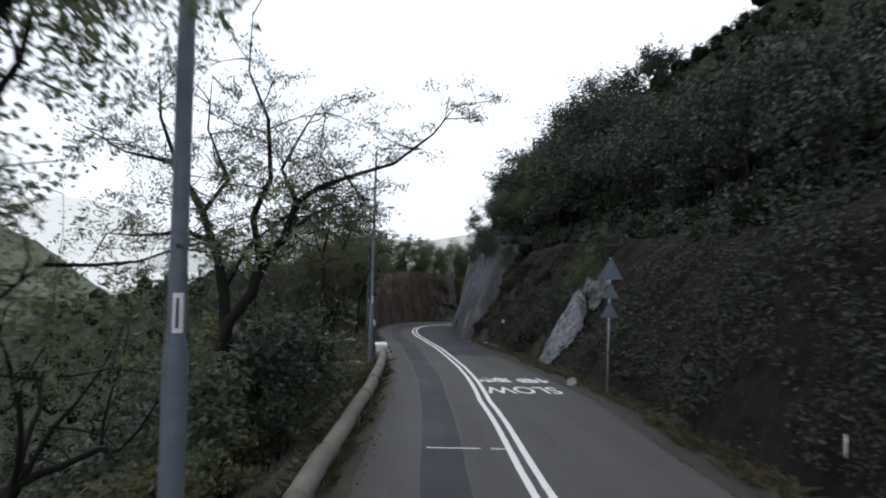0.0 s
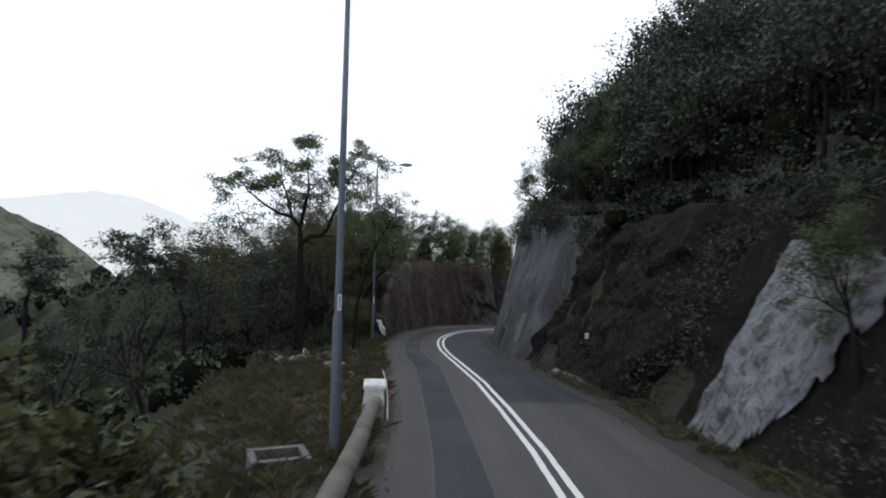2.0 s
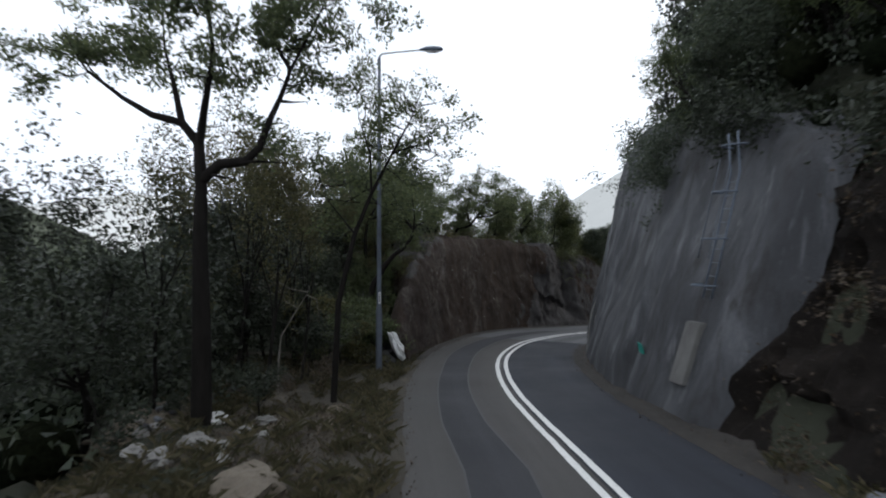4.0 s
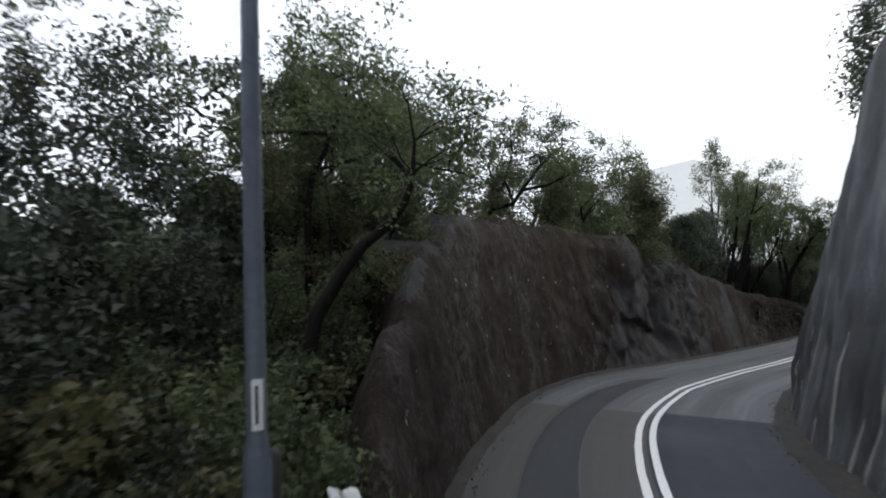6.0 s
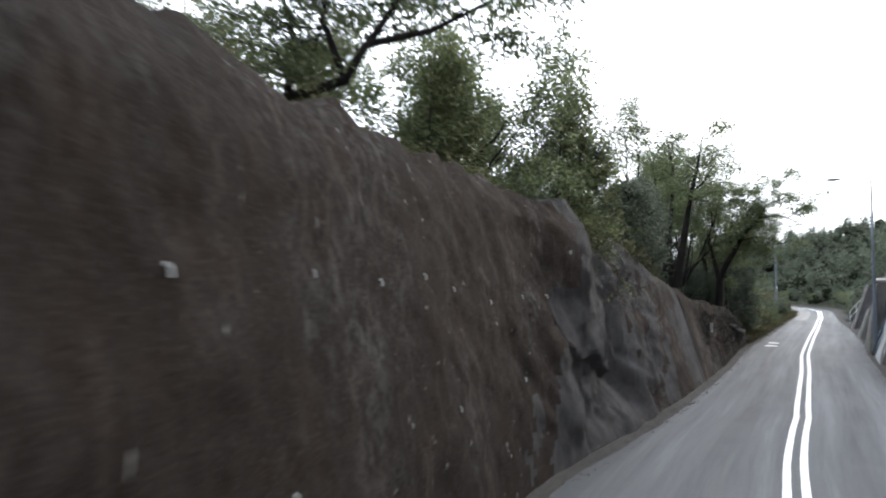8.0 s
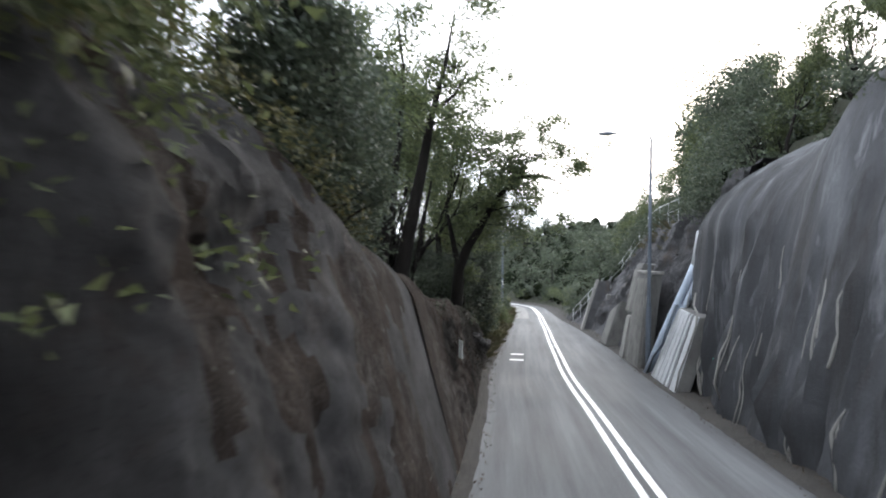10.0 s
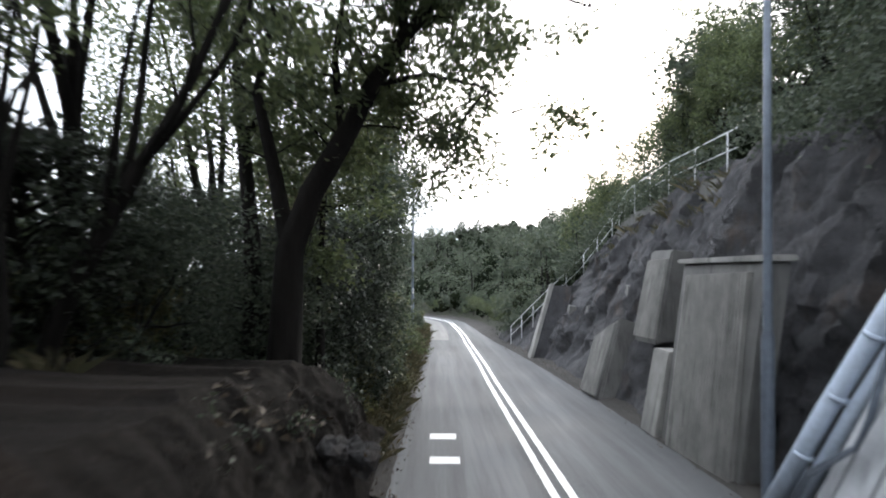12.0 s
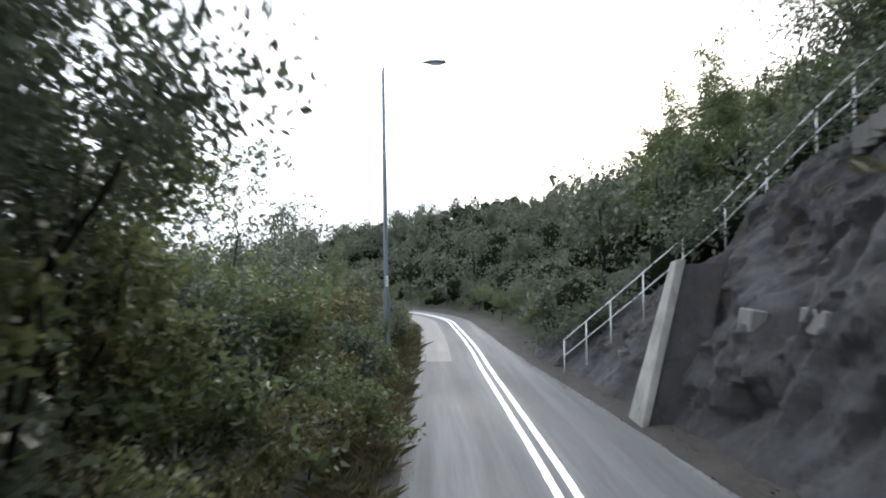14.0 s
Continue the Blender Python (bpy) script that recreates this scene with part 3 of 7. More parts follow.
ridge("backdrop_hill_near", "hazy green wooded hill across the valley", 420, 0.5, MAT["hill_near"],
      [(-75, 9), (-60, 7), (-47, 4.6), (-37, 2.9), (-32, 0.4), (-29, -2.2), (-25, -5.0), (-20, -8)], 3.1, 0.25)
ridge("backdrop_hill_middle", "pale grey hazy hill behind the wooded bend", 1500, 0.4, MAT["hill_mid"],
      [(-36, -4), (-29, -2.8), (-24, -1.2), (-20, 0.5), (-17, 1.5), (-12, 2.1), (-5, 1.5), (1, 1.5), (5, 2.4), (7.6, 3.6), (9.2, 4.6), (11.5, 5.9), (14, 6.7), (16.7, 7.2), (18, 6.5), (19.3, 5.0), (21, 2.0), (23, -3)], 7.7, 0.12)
# Right side of the same hill, split off: overexposed glare put into a paler colour.
ridge("backdrop_hill_far", "right side of the hazy hill, glare put into its pale colour", 2300, 0.4, MAT["hill_far"],
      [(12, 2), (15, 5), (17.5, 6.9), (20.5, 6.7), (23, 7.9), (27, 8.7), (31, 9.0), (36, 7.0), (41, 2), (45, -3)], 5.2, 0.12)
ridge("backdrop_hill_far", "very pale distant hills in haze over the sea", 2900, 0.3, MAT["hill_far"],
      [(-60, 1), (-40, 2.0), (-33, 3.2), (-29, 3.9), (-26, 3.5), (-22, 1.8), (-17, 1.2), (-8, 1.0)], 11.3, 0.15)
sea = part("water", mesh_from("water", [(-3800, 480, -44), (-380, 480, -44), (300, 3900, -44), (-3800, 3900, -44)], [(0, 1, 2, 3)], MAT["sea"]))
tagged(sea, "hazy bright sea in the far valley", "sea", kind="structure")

# ---------------------------------------------------------------- road


def strip(name, s0, s1, left, right, h, material, step=0.5, cols=2, crown=0.0):
    """A strip of road surface between two lateral lines."""
    ss = np.arange(s0, s1 + step / 2, step)
    a, b = (f(ss) if callable(f) else np.full(len(ss), float(f)) for f in (left, right))
    ls = [a + (b - a) * k for k in np.linspace(0, 1, cols)]
    me = grid_mesh(name, np.stack([W(ss, l, h) for l in ls], 0), material, flip=True)
    flat_uv = np.stack([np.stack([l - LINE(ss), ss], -1) for l in ls], 0).reshape(-1, 2)
    corner = np.empty(len(me.loops), dtype=np.int32)
    me.loops.foreach_get("vertex_index", corner)
    me.uv_layers.new(name="UVMap").data.foreach_set("uv", flat_uv[corner].ravel().astype(np.float32))
    return me


road = part("road", strip("road", -34, 262, LEFT, RIGHT, 0.0, MAT["asphalt"], 1.0, 6))
tagged(road, "two-lane grey asphalt mountain road", "road", kind="structure")


def wavy(f, amp, seed, freq=0.4):
    return lambda s: f(s) + np.array([amp * noise.noise((v * freq, seed, 0)) for v in s])


PL = table((0, -0.02), (14, 0.06), (21, 0.13), (27, 0.34), (30, 0.5), (37, 0.68), (44, 0.8), (47.3, 0.55), (51, 0.48), (55, 0.43), (58, 0.3), (67, 0.02), (70, -0.15), (76, 0.2), (80, 0.4))
PR = table((0, 0.9), (14, 0.98), (21, 1.02), (27, 1.36), (30, 1.48), (37, 1.7), (44, 1.9), (47.3, 1.52), (51, 1.36), (58, 1.28), (67, 0.95), (71, 0.7), (76, 0.9), (80, 1.1))
STRIP_L = lambda s: PL(s) + np.clip((s - 73.4) / 1.4, 0, 1) * (PR(s) - PL(s) - 0.03)       # the strip runs out in a slanting end
for s0, s1 in ((-30, 74.8),):
    ob = part("road_patch", strip("road_patch", s0, s1, wavy(STRIP_L, 0.02, 4.2), wavy(PR, 0.02, 8.1), 0.004, MAT["asphalt_patch"]))
    tagged(ob, "darker asphalt trench repair strip along the lane", "road patch", kind="structure")
    for f in (STRIP_L, PR):
        ob = part("tar_joint", strip("tar_joint", s0, s1, wavy(lambda s, f=f: f(s) - 0.022, 0.02, 4.2), wavy(lambda s, f=f: f(s) + 0.022, 0.02, 4.2), 0.007, MAT["joint"]))
        tagged(ob, "thin dark tar joint in the road", "tar joint", kind="structure")
ob = part("road_patch", strip("road_patch", 36.2, 67, lambda s: LINE(s) + 0.02, lambda s: RIGHT(s) - 0.08, 0.004, MAT["asphalt_blue"]))
tagged(ob, "blue-grey newer asphalt on the uphill lane", "road patch", kind="structure")
ob = part("road_patch", strip("road_patch", 67, 262, lambda s: LEFT(s) + 0.05, lambda s: RIGHT(s) - 0.05, 0.003, MAT["asphalt_pale"], 1.0, 5))
tagged(ob, "paler worn asphalt on the straight", "road patch", kind="structure")
ob = part("road_patch", strip("road_patch", 135.0, 171.0, lambda s: LEFT(s) + 0.08, lambda s: 0.5 + 0 * s, 0.0065, MAT["asphalt_light"], 1.0, 3))
tagged(ob, "pale resurfaced stretch of the lane", "road patch", kind="structure")


def worn_edge(f, seed):
    return lambda s: f(s) + np.array([0.012 * noise.noise((v * 6.0, seed, 0)) for v in s])


for k, off in enumerate((-0.145, 0.145)):
    ob = part("road_line", strip("road_line", -34, 250, worn_edge(lambda s, o=off: LINE(s) + o - 0.07, 1.3 + k), worn_edge(lambda s, o=off: LINE(s) + o + 0.07, 5.3 + k), 0.012, MAT["paint"], 0.25))
    tagged(ob, "white painted double centre line", "road line", "double centre line", "structure")


def bar(s, l0, l1, long, name="road_bar", label="white painted bar across the lane"):
    ob = part(name, strip(name, s, s + long, l0, l1, 0.012, MAT["paint"], long / 2))
    return tagged(ob, label, "road marking", "road bars", "structure")


bar(107.95, -0.08, 0.5, 0.55)
bar(106.0, -0.04, 0.54, 0.5)
bar(13.9, 0.2, 1.35, 0.07, "road_mark", "thin white survey line across the road")
bar(13.9, 1.58, 1.98, 0.07, "road_mark", "thin white survey line across the road")


def road_text(body, s, l, width, long, label):
    """Letters painted for the drivers who come towards us."""
    cu = bpy.data.curves.new("road_letters", "FONT")
    cu.body, cu.size, cu.align_x, cu.align_y = body, 1.0, "CENTER", "CENTER"
    cu.offset = 0.012
    cu.materials.append(MAT["paint"])
    ob = new("road_letters", cu)
    p0, p1 = W(s - 1.0, l, 0), W(s + 1.0, l, 0)
    slope = math.degrees(math.atan2(p0[2] - p1[2], 2.0))
    bpy.context.view_layer.update()
    dx, dy = max(ob.dimensions.x, 0.1), max(ob.dimensions.y, 0.1)
    ob.matrix_basis = place(s, l, 0.014, 180) @ pose(0, 0, 0, slope, 0, 0) @ Matrix.Diagonal((width / dx, long / dy, 1, 1))
    return tagged(ob, label, "road lettering", kind="structure")


road_text("SLOW", 22.5, 3.82, 2.6, 1.7, "white painted word SLOW on the road")
road_text("慢", 25.2, 4.76, 1.3, 1.6, "white painted character on the road")
road_text("駛", 25.3, 3.3, 1.3, 1.6, "white painted character on the road")

# ---------------------------------------------------------------- verges


def verge(name, side, s0, s1, widths, label):
    ss = np.arange(s0, s1, 0.4)
    rows = []
    for w in widths:
        l = LEFT(ss) + 0.12 - w if side < 0 else RIGHT(ss) - 0.12 + w
        h = ground_h(ss, LEFT(ss) - w if side < 0 else RIGHT(ss) + w) if w > 0.3 else np.zeros(len(ss))
        wob = np.array([noise.fractal((a * 0.8, w * 1.1, side * 3.0), 0.9, 2.0, 4) for a in ss])
        rows.append(W(ss, l + 0.06 * wob * (w < 0.3), h * (w > 0.3) + 0.06 + 0.08 * wob * min(1, w) - 0.05 * (w < 0.05)))
    ob = part(name, grid_mesh(name, np.array(rows), MAT["gutter" if side > 0 or s0 > 56 else "verge"], flip=side > 0))
    return tagged(ob, label, "verge", kind="structure")


verge("verge_left", -1, -30, 57, (0, 0.25, 0.6, 1.0, 1.5, 2.1, 2.8, 3.6, 4.6, 5.8, 7.0), "rough brown grassy roadside verge")
verge("verge_left", -1, 104, 200, (0, 0.25, 0.6, 1.0, 1.5, 2.1, 2.8, 3.6), "leaf-littered dark roadside verge")
verge("verge_right", 1, -30, 200, (0, 0.2, 0.5, 0.9, 1.4), "gravelly brown roadside gutter")
verge("verge_left", -1, 57, 104, (0, 0.15, 0.3), "narrow dusty gutter under the rock")

# ---------------------------------------------------------------- rock cuts


def cut_disp(s, h, seed, amp, groove, blocks=None):
    """How far the face stands out at (s, h): broad bulges, upright grooves, small knobs."""
    big = noise.fractal((s * 0.16, h * 0.10, seed), 0.9, 2.0, 3)
    rib = noise.fractal((s * 0.9, h * 0.12, seed + 5), 0.8, 2.0, 4)
    knob = noise.fractal((s * 1.7, h * 1.5, seed + 9), 0.8, 2.0, 4)
    out = amp * (0.8 * big + groove * rib + (0.1 if seed == 14.0 else 0.25) * knob)
    if seed == 14.0:                      # drapery folds low on the sprayed wall beyond the bend
        fold = 0.8 - 3.2 * abs(noise.noise((s * 1.5 + 0.15 * h, h * 0.07, 3.3)))
        out += (0.13 + 0.37 * min(1.0, max(0.0, (s - 66) / 14))) * min(1.0, max(0.0, (s - 47) / 3)) * max(0.0, 1 - h / 6.5) * fold * min(1.0, max(0.0, (101.7 - s) / 2.5))
    if seed == 21.0:                      # jointed rock: leaning plates with open cracks between them
        d, pts = noise.voronoi((s * 0.62 + 0.14 * h + 0.3 * noise.noise((s * 0.8, h * 0.8, 3.0)), h * 0.36 - 0.1 * s, 4.4))
        out += 0.36 * (noise.cell(pts[0] * 7.3) - 0.5) * min(1.0, (d[1] - d[0]) / 0.13) - 0.13 * max(0.0, 1 - (d[1] - d[0]) / 0.1)
        d, pts = noise.voronoi((s * 1.9, h * 1.3, 9.4))
        out += 0.05 * (noise.cell(pts[0] * 5.1) - 0.5) * min(1.0, (d[1] - d[0]) / 0.3)
    if seed == 21.0:
        out += 0.07 * noise.fractal((s * 3.3, h * 3.0, 6.0), 0.6, 2.0, 4)
    if seed == 40.0:                      # crumbling soil with roots and stones
        d, pts = noise.voronoi((s * 2.3, h * 2.6, 2.2))
        out += 0.03 * (0.5 - d[0]) + 0.06 * noise.fractal((s * 4.1, h * 3.2, 8.0), 0.5, 2.0, 4)
    if seed == 33.0:                      # a proud jointed block, broken off over a deep cleft, and an undercut below it
        c = 80.15 - 0.14 * (h - 3.5) + 0.12 * noise.noise((h * 0.9, 2.0, 7.0))
        edge = min(1.0, max(0.0, (s - 75.2 - 0.4 * (h - 2.5)) / 1.6)) * min(1.0, max(0.0, (c - s) / 0.22))
        under = 2.0 + 0.5 * noise.noise((s * 0.9, 1.0, 5.0)) - 0.25 * (s - 78.0)
        out += edge * (0.2 + 0.1 * noise.noise((s * 0.7, h * 0.6, 4.0)))
        out -= 0.3 * min(1.0, max(0.0, (s - 76.4) / 0.6)) * min(1.0, max(0.0, (under - h) / 0.18)) * min(1.0, max(0.0, (c - s) / 0.3)) * min(1.0, h / 0.6 if h > 0 else 0.0)
        out -= 0.8 * math.exp(-(((s - c - 0.55) / 0.6) ** 2)) + 0.22 * math.exp(-(((s - 76.9 - 0.3 * (1.2 - h)) / 0.16) ** 2)) * min(1.0, max(0.0, (3.3 - h) / 0.8))
    if seed == 33.0:                      # both left faces come to one plane where they meet
        out *= min(1.0, max(0.0, (89.7 - s) / 4.0))
    if seed == 40.0:
        out *= min(1.0, max(0.0, (s - 90.0) / 3.0))
    if blocks is not None:                # angular joint blocks
        size, s_from, s_to = blocks
        fade = min(1.0, max(0.0, (s - s_from) / 3.0)) * min(1.0, max(0.0, (s_to - s) / 3.0))
        d, pts = noise.voronoi((s * 0.42 + 0.1 * h + 0.2 * noise.noise((s, h, 1.0)), h * 0.3 - 0.05 * s, seed))
        out += fade * size * ((noise.cell(pts[0] * 9.1) - 0.5) * min(1.0, (d[1] - d[0]) / 0.25) - 0.35 * max(0.0, 1 - (d[1] - d[0]) / 0.12))
        out += fade * size * 0.3 * noise.fractal((s * 1.4 + 0.5 * h, h * 0.8, seed + 2), 0.6, 2.0, 5)
    return out



def cut_face(name, side, s0, s1, foot, height, lean, material, label, seed, amp=0.5, groove=0.3, step=0.3, rows=30, lip=2.2, proud=0.0, low=None, jag=None, blocks=None, second=None, rounded=False):
    ss = np.arange(s0, s1 + step / 2, step)
    R, RF = ROUND(ss) * rounded, ROUND_FROM(ss)
    F, H, L = (f(ss) if callable(f) else np.full(len(ss), float(f)) for f in (foot, height, lean))
    lows = low(ss) if low is not None else np.full(len(ss), -0.25)
    out = np.empty((rows + 6, len(ss), 3))
    for i, s in enumerate(ss):
        top = H[i] * (1 + 0.05 * noise.fractal((s * 0.5, seed, 2.0), 0.9, 2.0, 4))
        if jag is not None:
            top += jag * noise.fractal((s * 1.3, seed, 7.0), 0.9, 2.0, 4)
        for j in range(rows + 6):
            if j < rows:
                v = j / (rows - 1)
                h = lows[i] + v * (top - lows[i])
                back = L[i] * max(h, 0) + 0.35 * max(0.0, v - 0.85) ** 2 * 40 * min(1.0, top / 4)
                if low is not None:
                    back = L[i] * max(h, 0)
            else:
                k = (j - rows + 1) / 6
                width = lip(s) if callable(lip) else lip
                back = L[i] * top + 0.31 * min(1.0, top / 4) + k * width
                h = top + 0.25 * k * math.sin(k * 2) - 0.1 * k - (1.6 * k * k if width < 1.2 else 0.0)
                if low is not None:
                    back, h = L[i] * top + 0.3 * k, top + 0.02 * k
            back += R[i] * max(0.0, min(h, top) - RF[i]) ** 2
            d = cut_disp(s, h, seed, amp, groove, blocks) * min(1.0, 0.25 + abs(h) / 1.2)
            out[j, i] = (s, F[i] + side * (back - d - proud), h)
    pts = W(out[..., 0], out[..., 1], out[..., 2])
    me = grid_mesh(name, pts, material, flip=side < 0)
    if second is not None:                # another rock where second() holds
        other, where = second
        me.materials.append(other)
        mid = (out[:-1, :-1] + out[1:, 1:]).reshape(-1, 3) / 2
        me.polygons.foreach_set("material_index", [int(where(a, c)) for a, _, c in mid])
    me.set_sharp_from_angle(angle=radians(30))
    ob = part(name, me)
    return tagged(ob, label, "rock cut", kind="structure")


EARTH = dict(seed=2.0, amp=0.7, groove=0.25)
FOOT = table((32, 0.9), (40, 0.7), (47, 0.42), (52, 0.35), (95.5, 0.35), (98, 0.6), (99.2, 0.88), (101.7, 0.88), (103.6, 0.35), (140, 0.35))
cut_face("bank_right", 1, -30, 45.9, lambda s: RIGHT(s) + FOOT(s), CUT_H, CUT_LEAN, MAT["earth"], "steep dark earth bank under scrub", blocks=(0.75, 31, 60), step=0.18, rows=44, **EARTH)
cut_face("shotcrete_patch", 1, 27.6, 31.8, lambda s: RIGHT(s) + FOOT(s), lambda s: np.array([np.interp(v, (27.6, 28.3, 29.7, 31.2, 31.8), (3.9, 4.35, 4.5, 4.85, 4.95)) + 0.12 * noise.fractal((v * 2.0, 1, 3), 0.8, 2, 3) for v in s]), CUT_LEAN, MAT["pale_shotcrete"],
         "pale sprayed-concrete patch on the dark bank", rows=44, proud=0.12,
         low=lambda s: np.array([np.interp(v, (27.6, 28.1, 28.6, 29.4, 30.2, 31.3, 31.8), (2.9, 2.2, 1.2, 0.2, -0.1, 0.0, 0.1)) + 0.6 * noise.fractal((v * 3.4, 5, 3), 0.7, 2, 5) for v in s]), step=0.07, **EARTH)
cut_face("shotcrete_wall", 1, 45.6, 101.7, lambda s: RIGHT(s) + FOOT(s) + 0.9 * np.clip((46.9 - s) / 1.3, 0, 1) ** 2, CUT_H, CUT_LEAN, MAT["shotcrete"], "tall grey sprayed-concrete slope with dark streaks", seed=14.0, amp=0.5, groove=0.1, step=0.25, rows=40, rounded=True)
RECESS = table((99, 0.5), (101, 0.6), (103.0, 0.75), (104.2, 0.1), (104.9, 0.0), (140, 0.0))
cut_face("rock_face_right", 1, 100.4, 136, lambda s: RIGHT(s) + FOOT(s) + RECESS(s), CUT_H, CUT_LEAN, MAT["grey_rock"], "jointed grey rock face beside the road", seed=21.0, amp=0.5, groove=0.25, step=0.12, rows=62, jag=0.2, blocks=(0.5, 118.0, 129))
cut_face("rock_face_left", -1, 55.7, 90.2, lambda s: LEFT(s) - 0.15, lambda s: BANK_H(s) + 0.15, table((56, 0.3), (62, 0.17), (70, 0.14), (78, 0.12), (80, 0.25), (92, 0.3), (105, 0.35)), MAT["brown_rock"],
         "dark brown weathered rock cut with upright streaks", seed=33.0, amp=0.32, groove=0.06, step=0.14, rows=46, lip=table((58, 0.5), (61.5, 0.7), (63, 3.0)), jag=0.12, blocks=(0.36, 73.5, 86),
         second=(MAT["dark_grey_rock"], lambda s, h: (s > 76.3 + 0.7 * (h - 2.6) + 1.5 * noise.fractal((s * 0.7, h * 0.6, 3.0), 0.8, 2.0, 3) and (s < 82 or noise.fractal((s * 0.6, h * 0.35, 13.0), 0.8, 2.0, 4) > 0.02 * (s - 84))) or (h > 3.0 and s < 66 and h > BANK_H(s) - 0.02 + 0.5 * noise.noise((s * 1.2, h, 9.0)))))
cut_face("bank_left", -1, 89.6, 107.5, lambda s: LEFT(s) - 0.15, lambda s: BANK_H(s) + 0.15, table((80, 0.25), (92, 0.28), (97, 0.2), (105, 0.22)), MAT["earth"],
         "crumbling dark brown earth bank with roots and stones", seed=40.0, amp=0.34, groove=0.2, step=0.1, rows=46, lip=3.0, jag=0.15, second=(MAT["brown_rock"], lambda s, h: s < 94.0 + 5.0 * noise.fractal((s * 0.5, h * 0.5, 17.0), 0.8, 2.0, 4)))

# ---------------------------------------------------------------- plants


def leaf_mesh(name, centres, sizes, material, seed, shape=0.45, up=0.6, droop=0.0, fold=False):
    """Leaves as small rhombic blades round the given centres."""
    rng = np.random.default_rng(seed)
    n = len(centres)
    u = rng.normal(size=(n, 3))
    u[:, 2] = u[:, 2] * 0.6 - droop
    u /= np.linalg.norm(u, axis=1, keepdims=True)
    nn = rng.normal(size=(n, 3))
    nn[:, 2] += up
    w = np.cross(nn, u)
    w /= np.linalg.norm(w, axis=1, keepdims=True) + 1e-9
    nrm = np.cross(u, w)
    L = np.asarray(sizes)[:, None] * rng.uniform(0.7, 1.3, (n, 1))
    c = np.asarray(centres)
    a, b = c - u * L / 2, c + u * L / 2
    mid = c - u * L * 0.08
    p, q = mid + w * L * shape / 2 + nrm * L * 0.06, mid - w * L * shape / 2 + nrm * L * 0.06
    k = 6 if fold else 3
    e = (w * L * shape / 2) * 0.72
    p2, q2 = c + u * L * 0.26 + e + nrm * L * 0.05, c + u * L * 0.26 - e + nrm * L * 0.05
    verts = np.stack([a, p, p2, b, q2, q] if fold else [a + (p - mid), b, a * 0.55 + b * 0.45 + (q - mid) * 1.6], 1).reshape(-1, 3)
    me = bpy.data.meshes.new(name)
    me.vertices.add(k * n)
    me.vertices.foreach_set("co", verts.ravel().astype(np.float32))
    me.loops.add(k * n)
    me.loops.foreach_set("vertex_index", np.arange(k * n, dtype=np.int32))
    me.polygons.add(n)
    me.polygons.foreach_set("loop_start", np.arange(0, k * n, k, dtype=np.int32))
    me.materials.append(material)
    me.update(calc_edges=True)
    me.validate()
    return me


def skeleton(seed, height, crown, radius, fork, limbs=4, full=1, kids=2, levels=4, lean=(0, 0), wander=0.2, lift=0.25, spread=0.8, shrink=0.7):
    """Trunk and limbs as tubes, and the places along the twigs where leaves sit."""
    rng = random.Random(seed)
    lines, tips = [], []

    def grow(p, d, length, r, level):
        n = 6 if level == 0 else 5
        pts, rad = [p], [r]
        for k in range(n):
            d = (d + Vector((rng.gauss(0, wander), rng.gauss(0, wander), rng.gauss(0, wander * 0.5) + lift * 0.1))).normalized()
            p = p + d * (length / n)
            pts.append(p)
            rad.append(r * (1 - (0.3 if level == 0 else 0.5) * (k + 1) / n))
        lines.append((pts, rad, level))
        if level >= levels - full:
            for k in range(1, n + 1):
                tips.append(pts[k])
                tips.append((pts[k] + pts[k - 1]) / 2)
        if level >= levels:
            return
        count = limbs if level == 0 else kids + (1 if rng.random() < 0.45 else 0)
        start = rng.uniform(0, 2 * math.pi)
        ref = d.cross(Vector((0.3, 0.5, 0.2))).normalized()
        other = d.cross(ref)
        for k in range(count):
            a = start + 2 * math.pi * k / count + rng.gauss(0, 0.5)
            tilt = spread * rng.uniform(0.55, 1.15) if k or level == 0 else spread * 0.45
            nd = (d * math.cos(tilt) + (ref * math.cos(a) + other * math.sin(a)) * math.sin(tilt) + Vector((0, 0, lift * 0.35))).normalized()
            at = -1 if k == 0 else rng.choice((-1, -2, -3))
            grow(pts[at], nd, length * (shrink if level else rng.uniform(0.7, 1.0)) * rng.uniform(0.75, 1.2), rad[at] * (0.8 if k == 0 else 0.6), level + 1)

    first = Vector((lean[0], lean[1], 1)).normalized()
    grow(Vector((0, 0, 0)), first, fork, radius, 0)
    t = np.array(tips)
    fz = height / t[:, 2].max()
    fx = crown / np.percentile(np.hypot(t[:, 0], t[:, 1]), 92)
    wood = Shape()
    for pts, rad, level in lines:
        q = [Vector((p.x * fx, p.y * fx, p.z * fz - (0.5 if level == 0 and k == 0 else 0))) for k, p in enumerate(pts)]
        if level < levels:
            few = level >= 2
            wood.tube(q[:-1:2] + q[-1:] if few else q, rad[:-1:2] + rad[-1:] if few else rad, ((9, 7, 4, 3, 3, 3) if radius > 0.04 else (6, 4, 3, 3))[level], cap=False)
    return wood, t * np.array([fx, fx, fz])


PROTO = {}


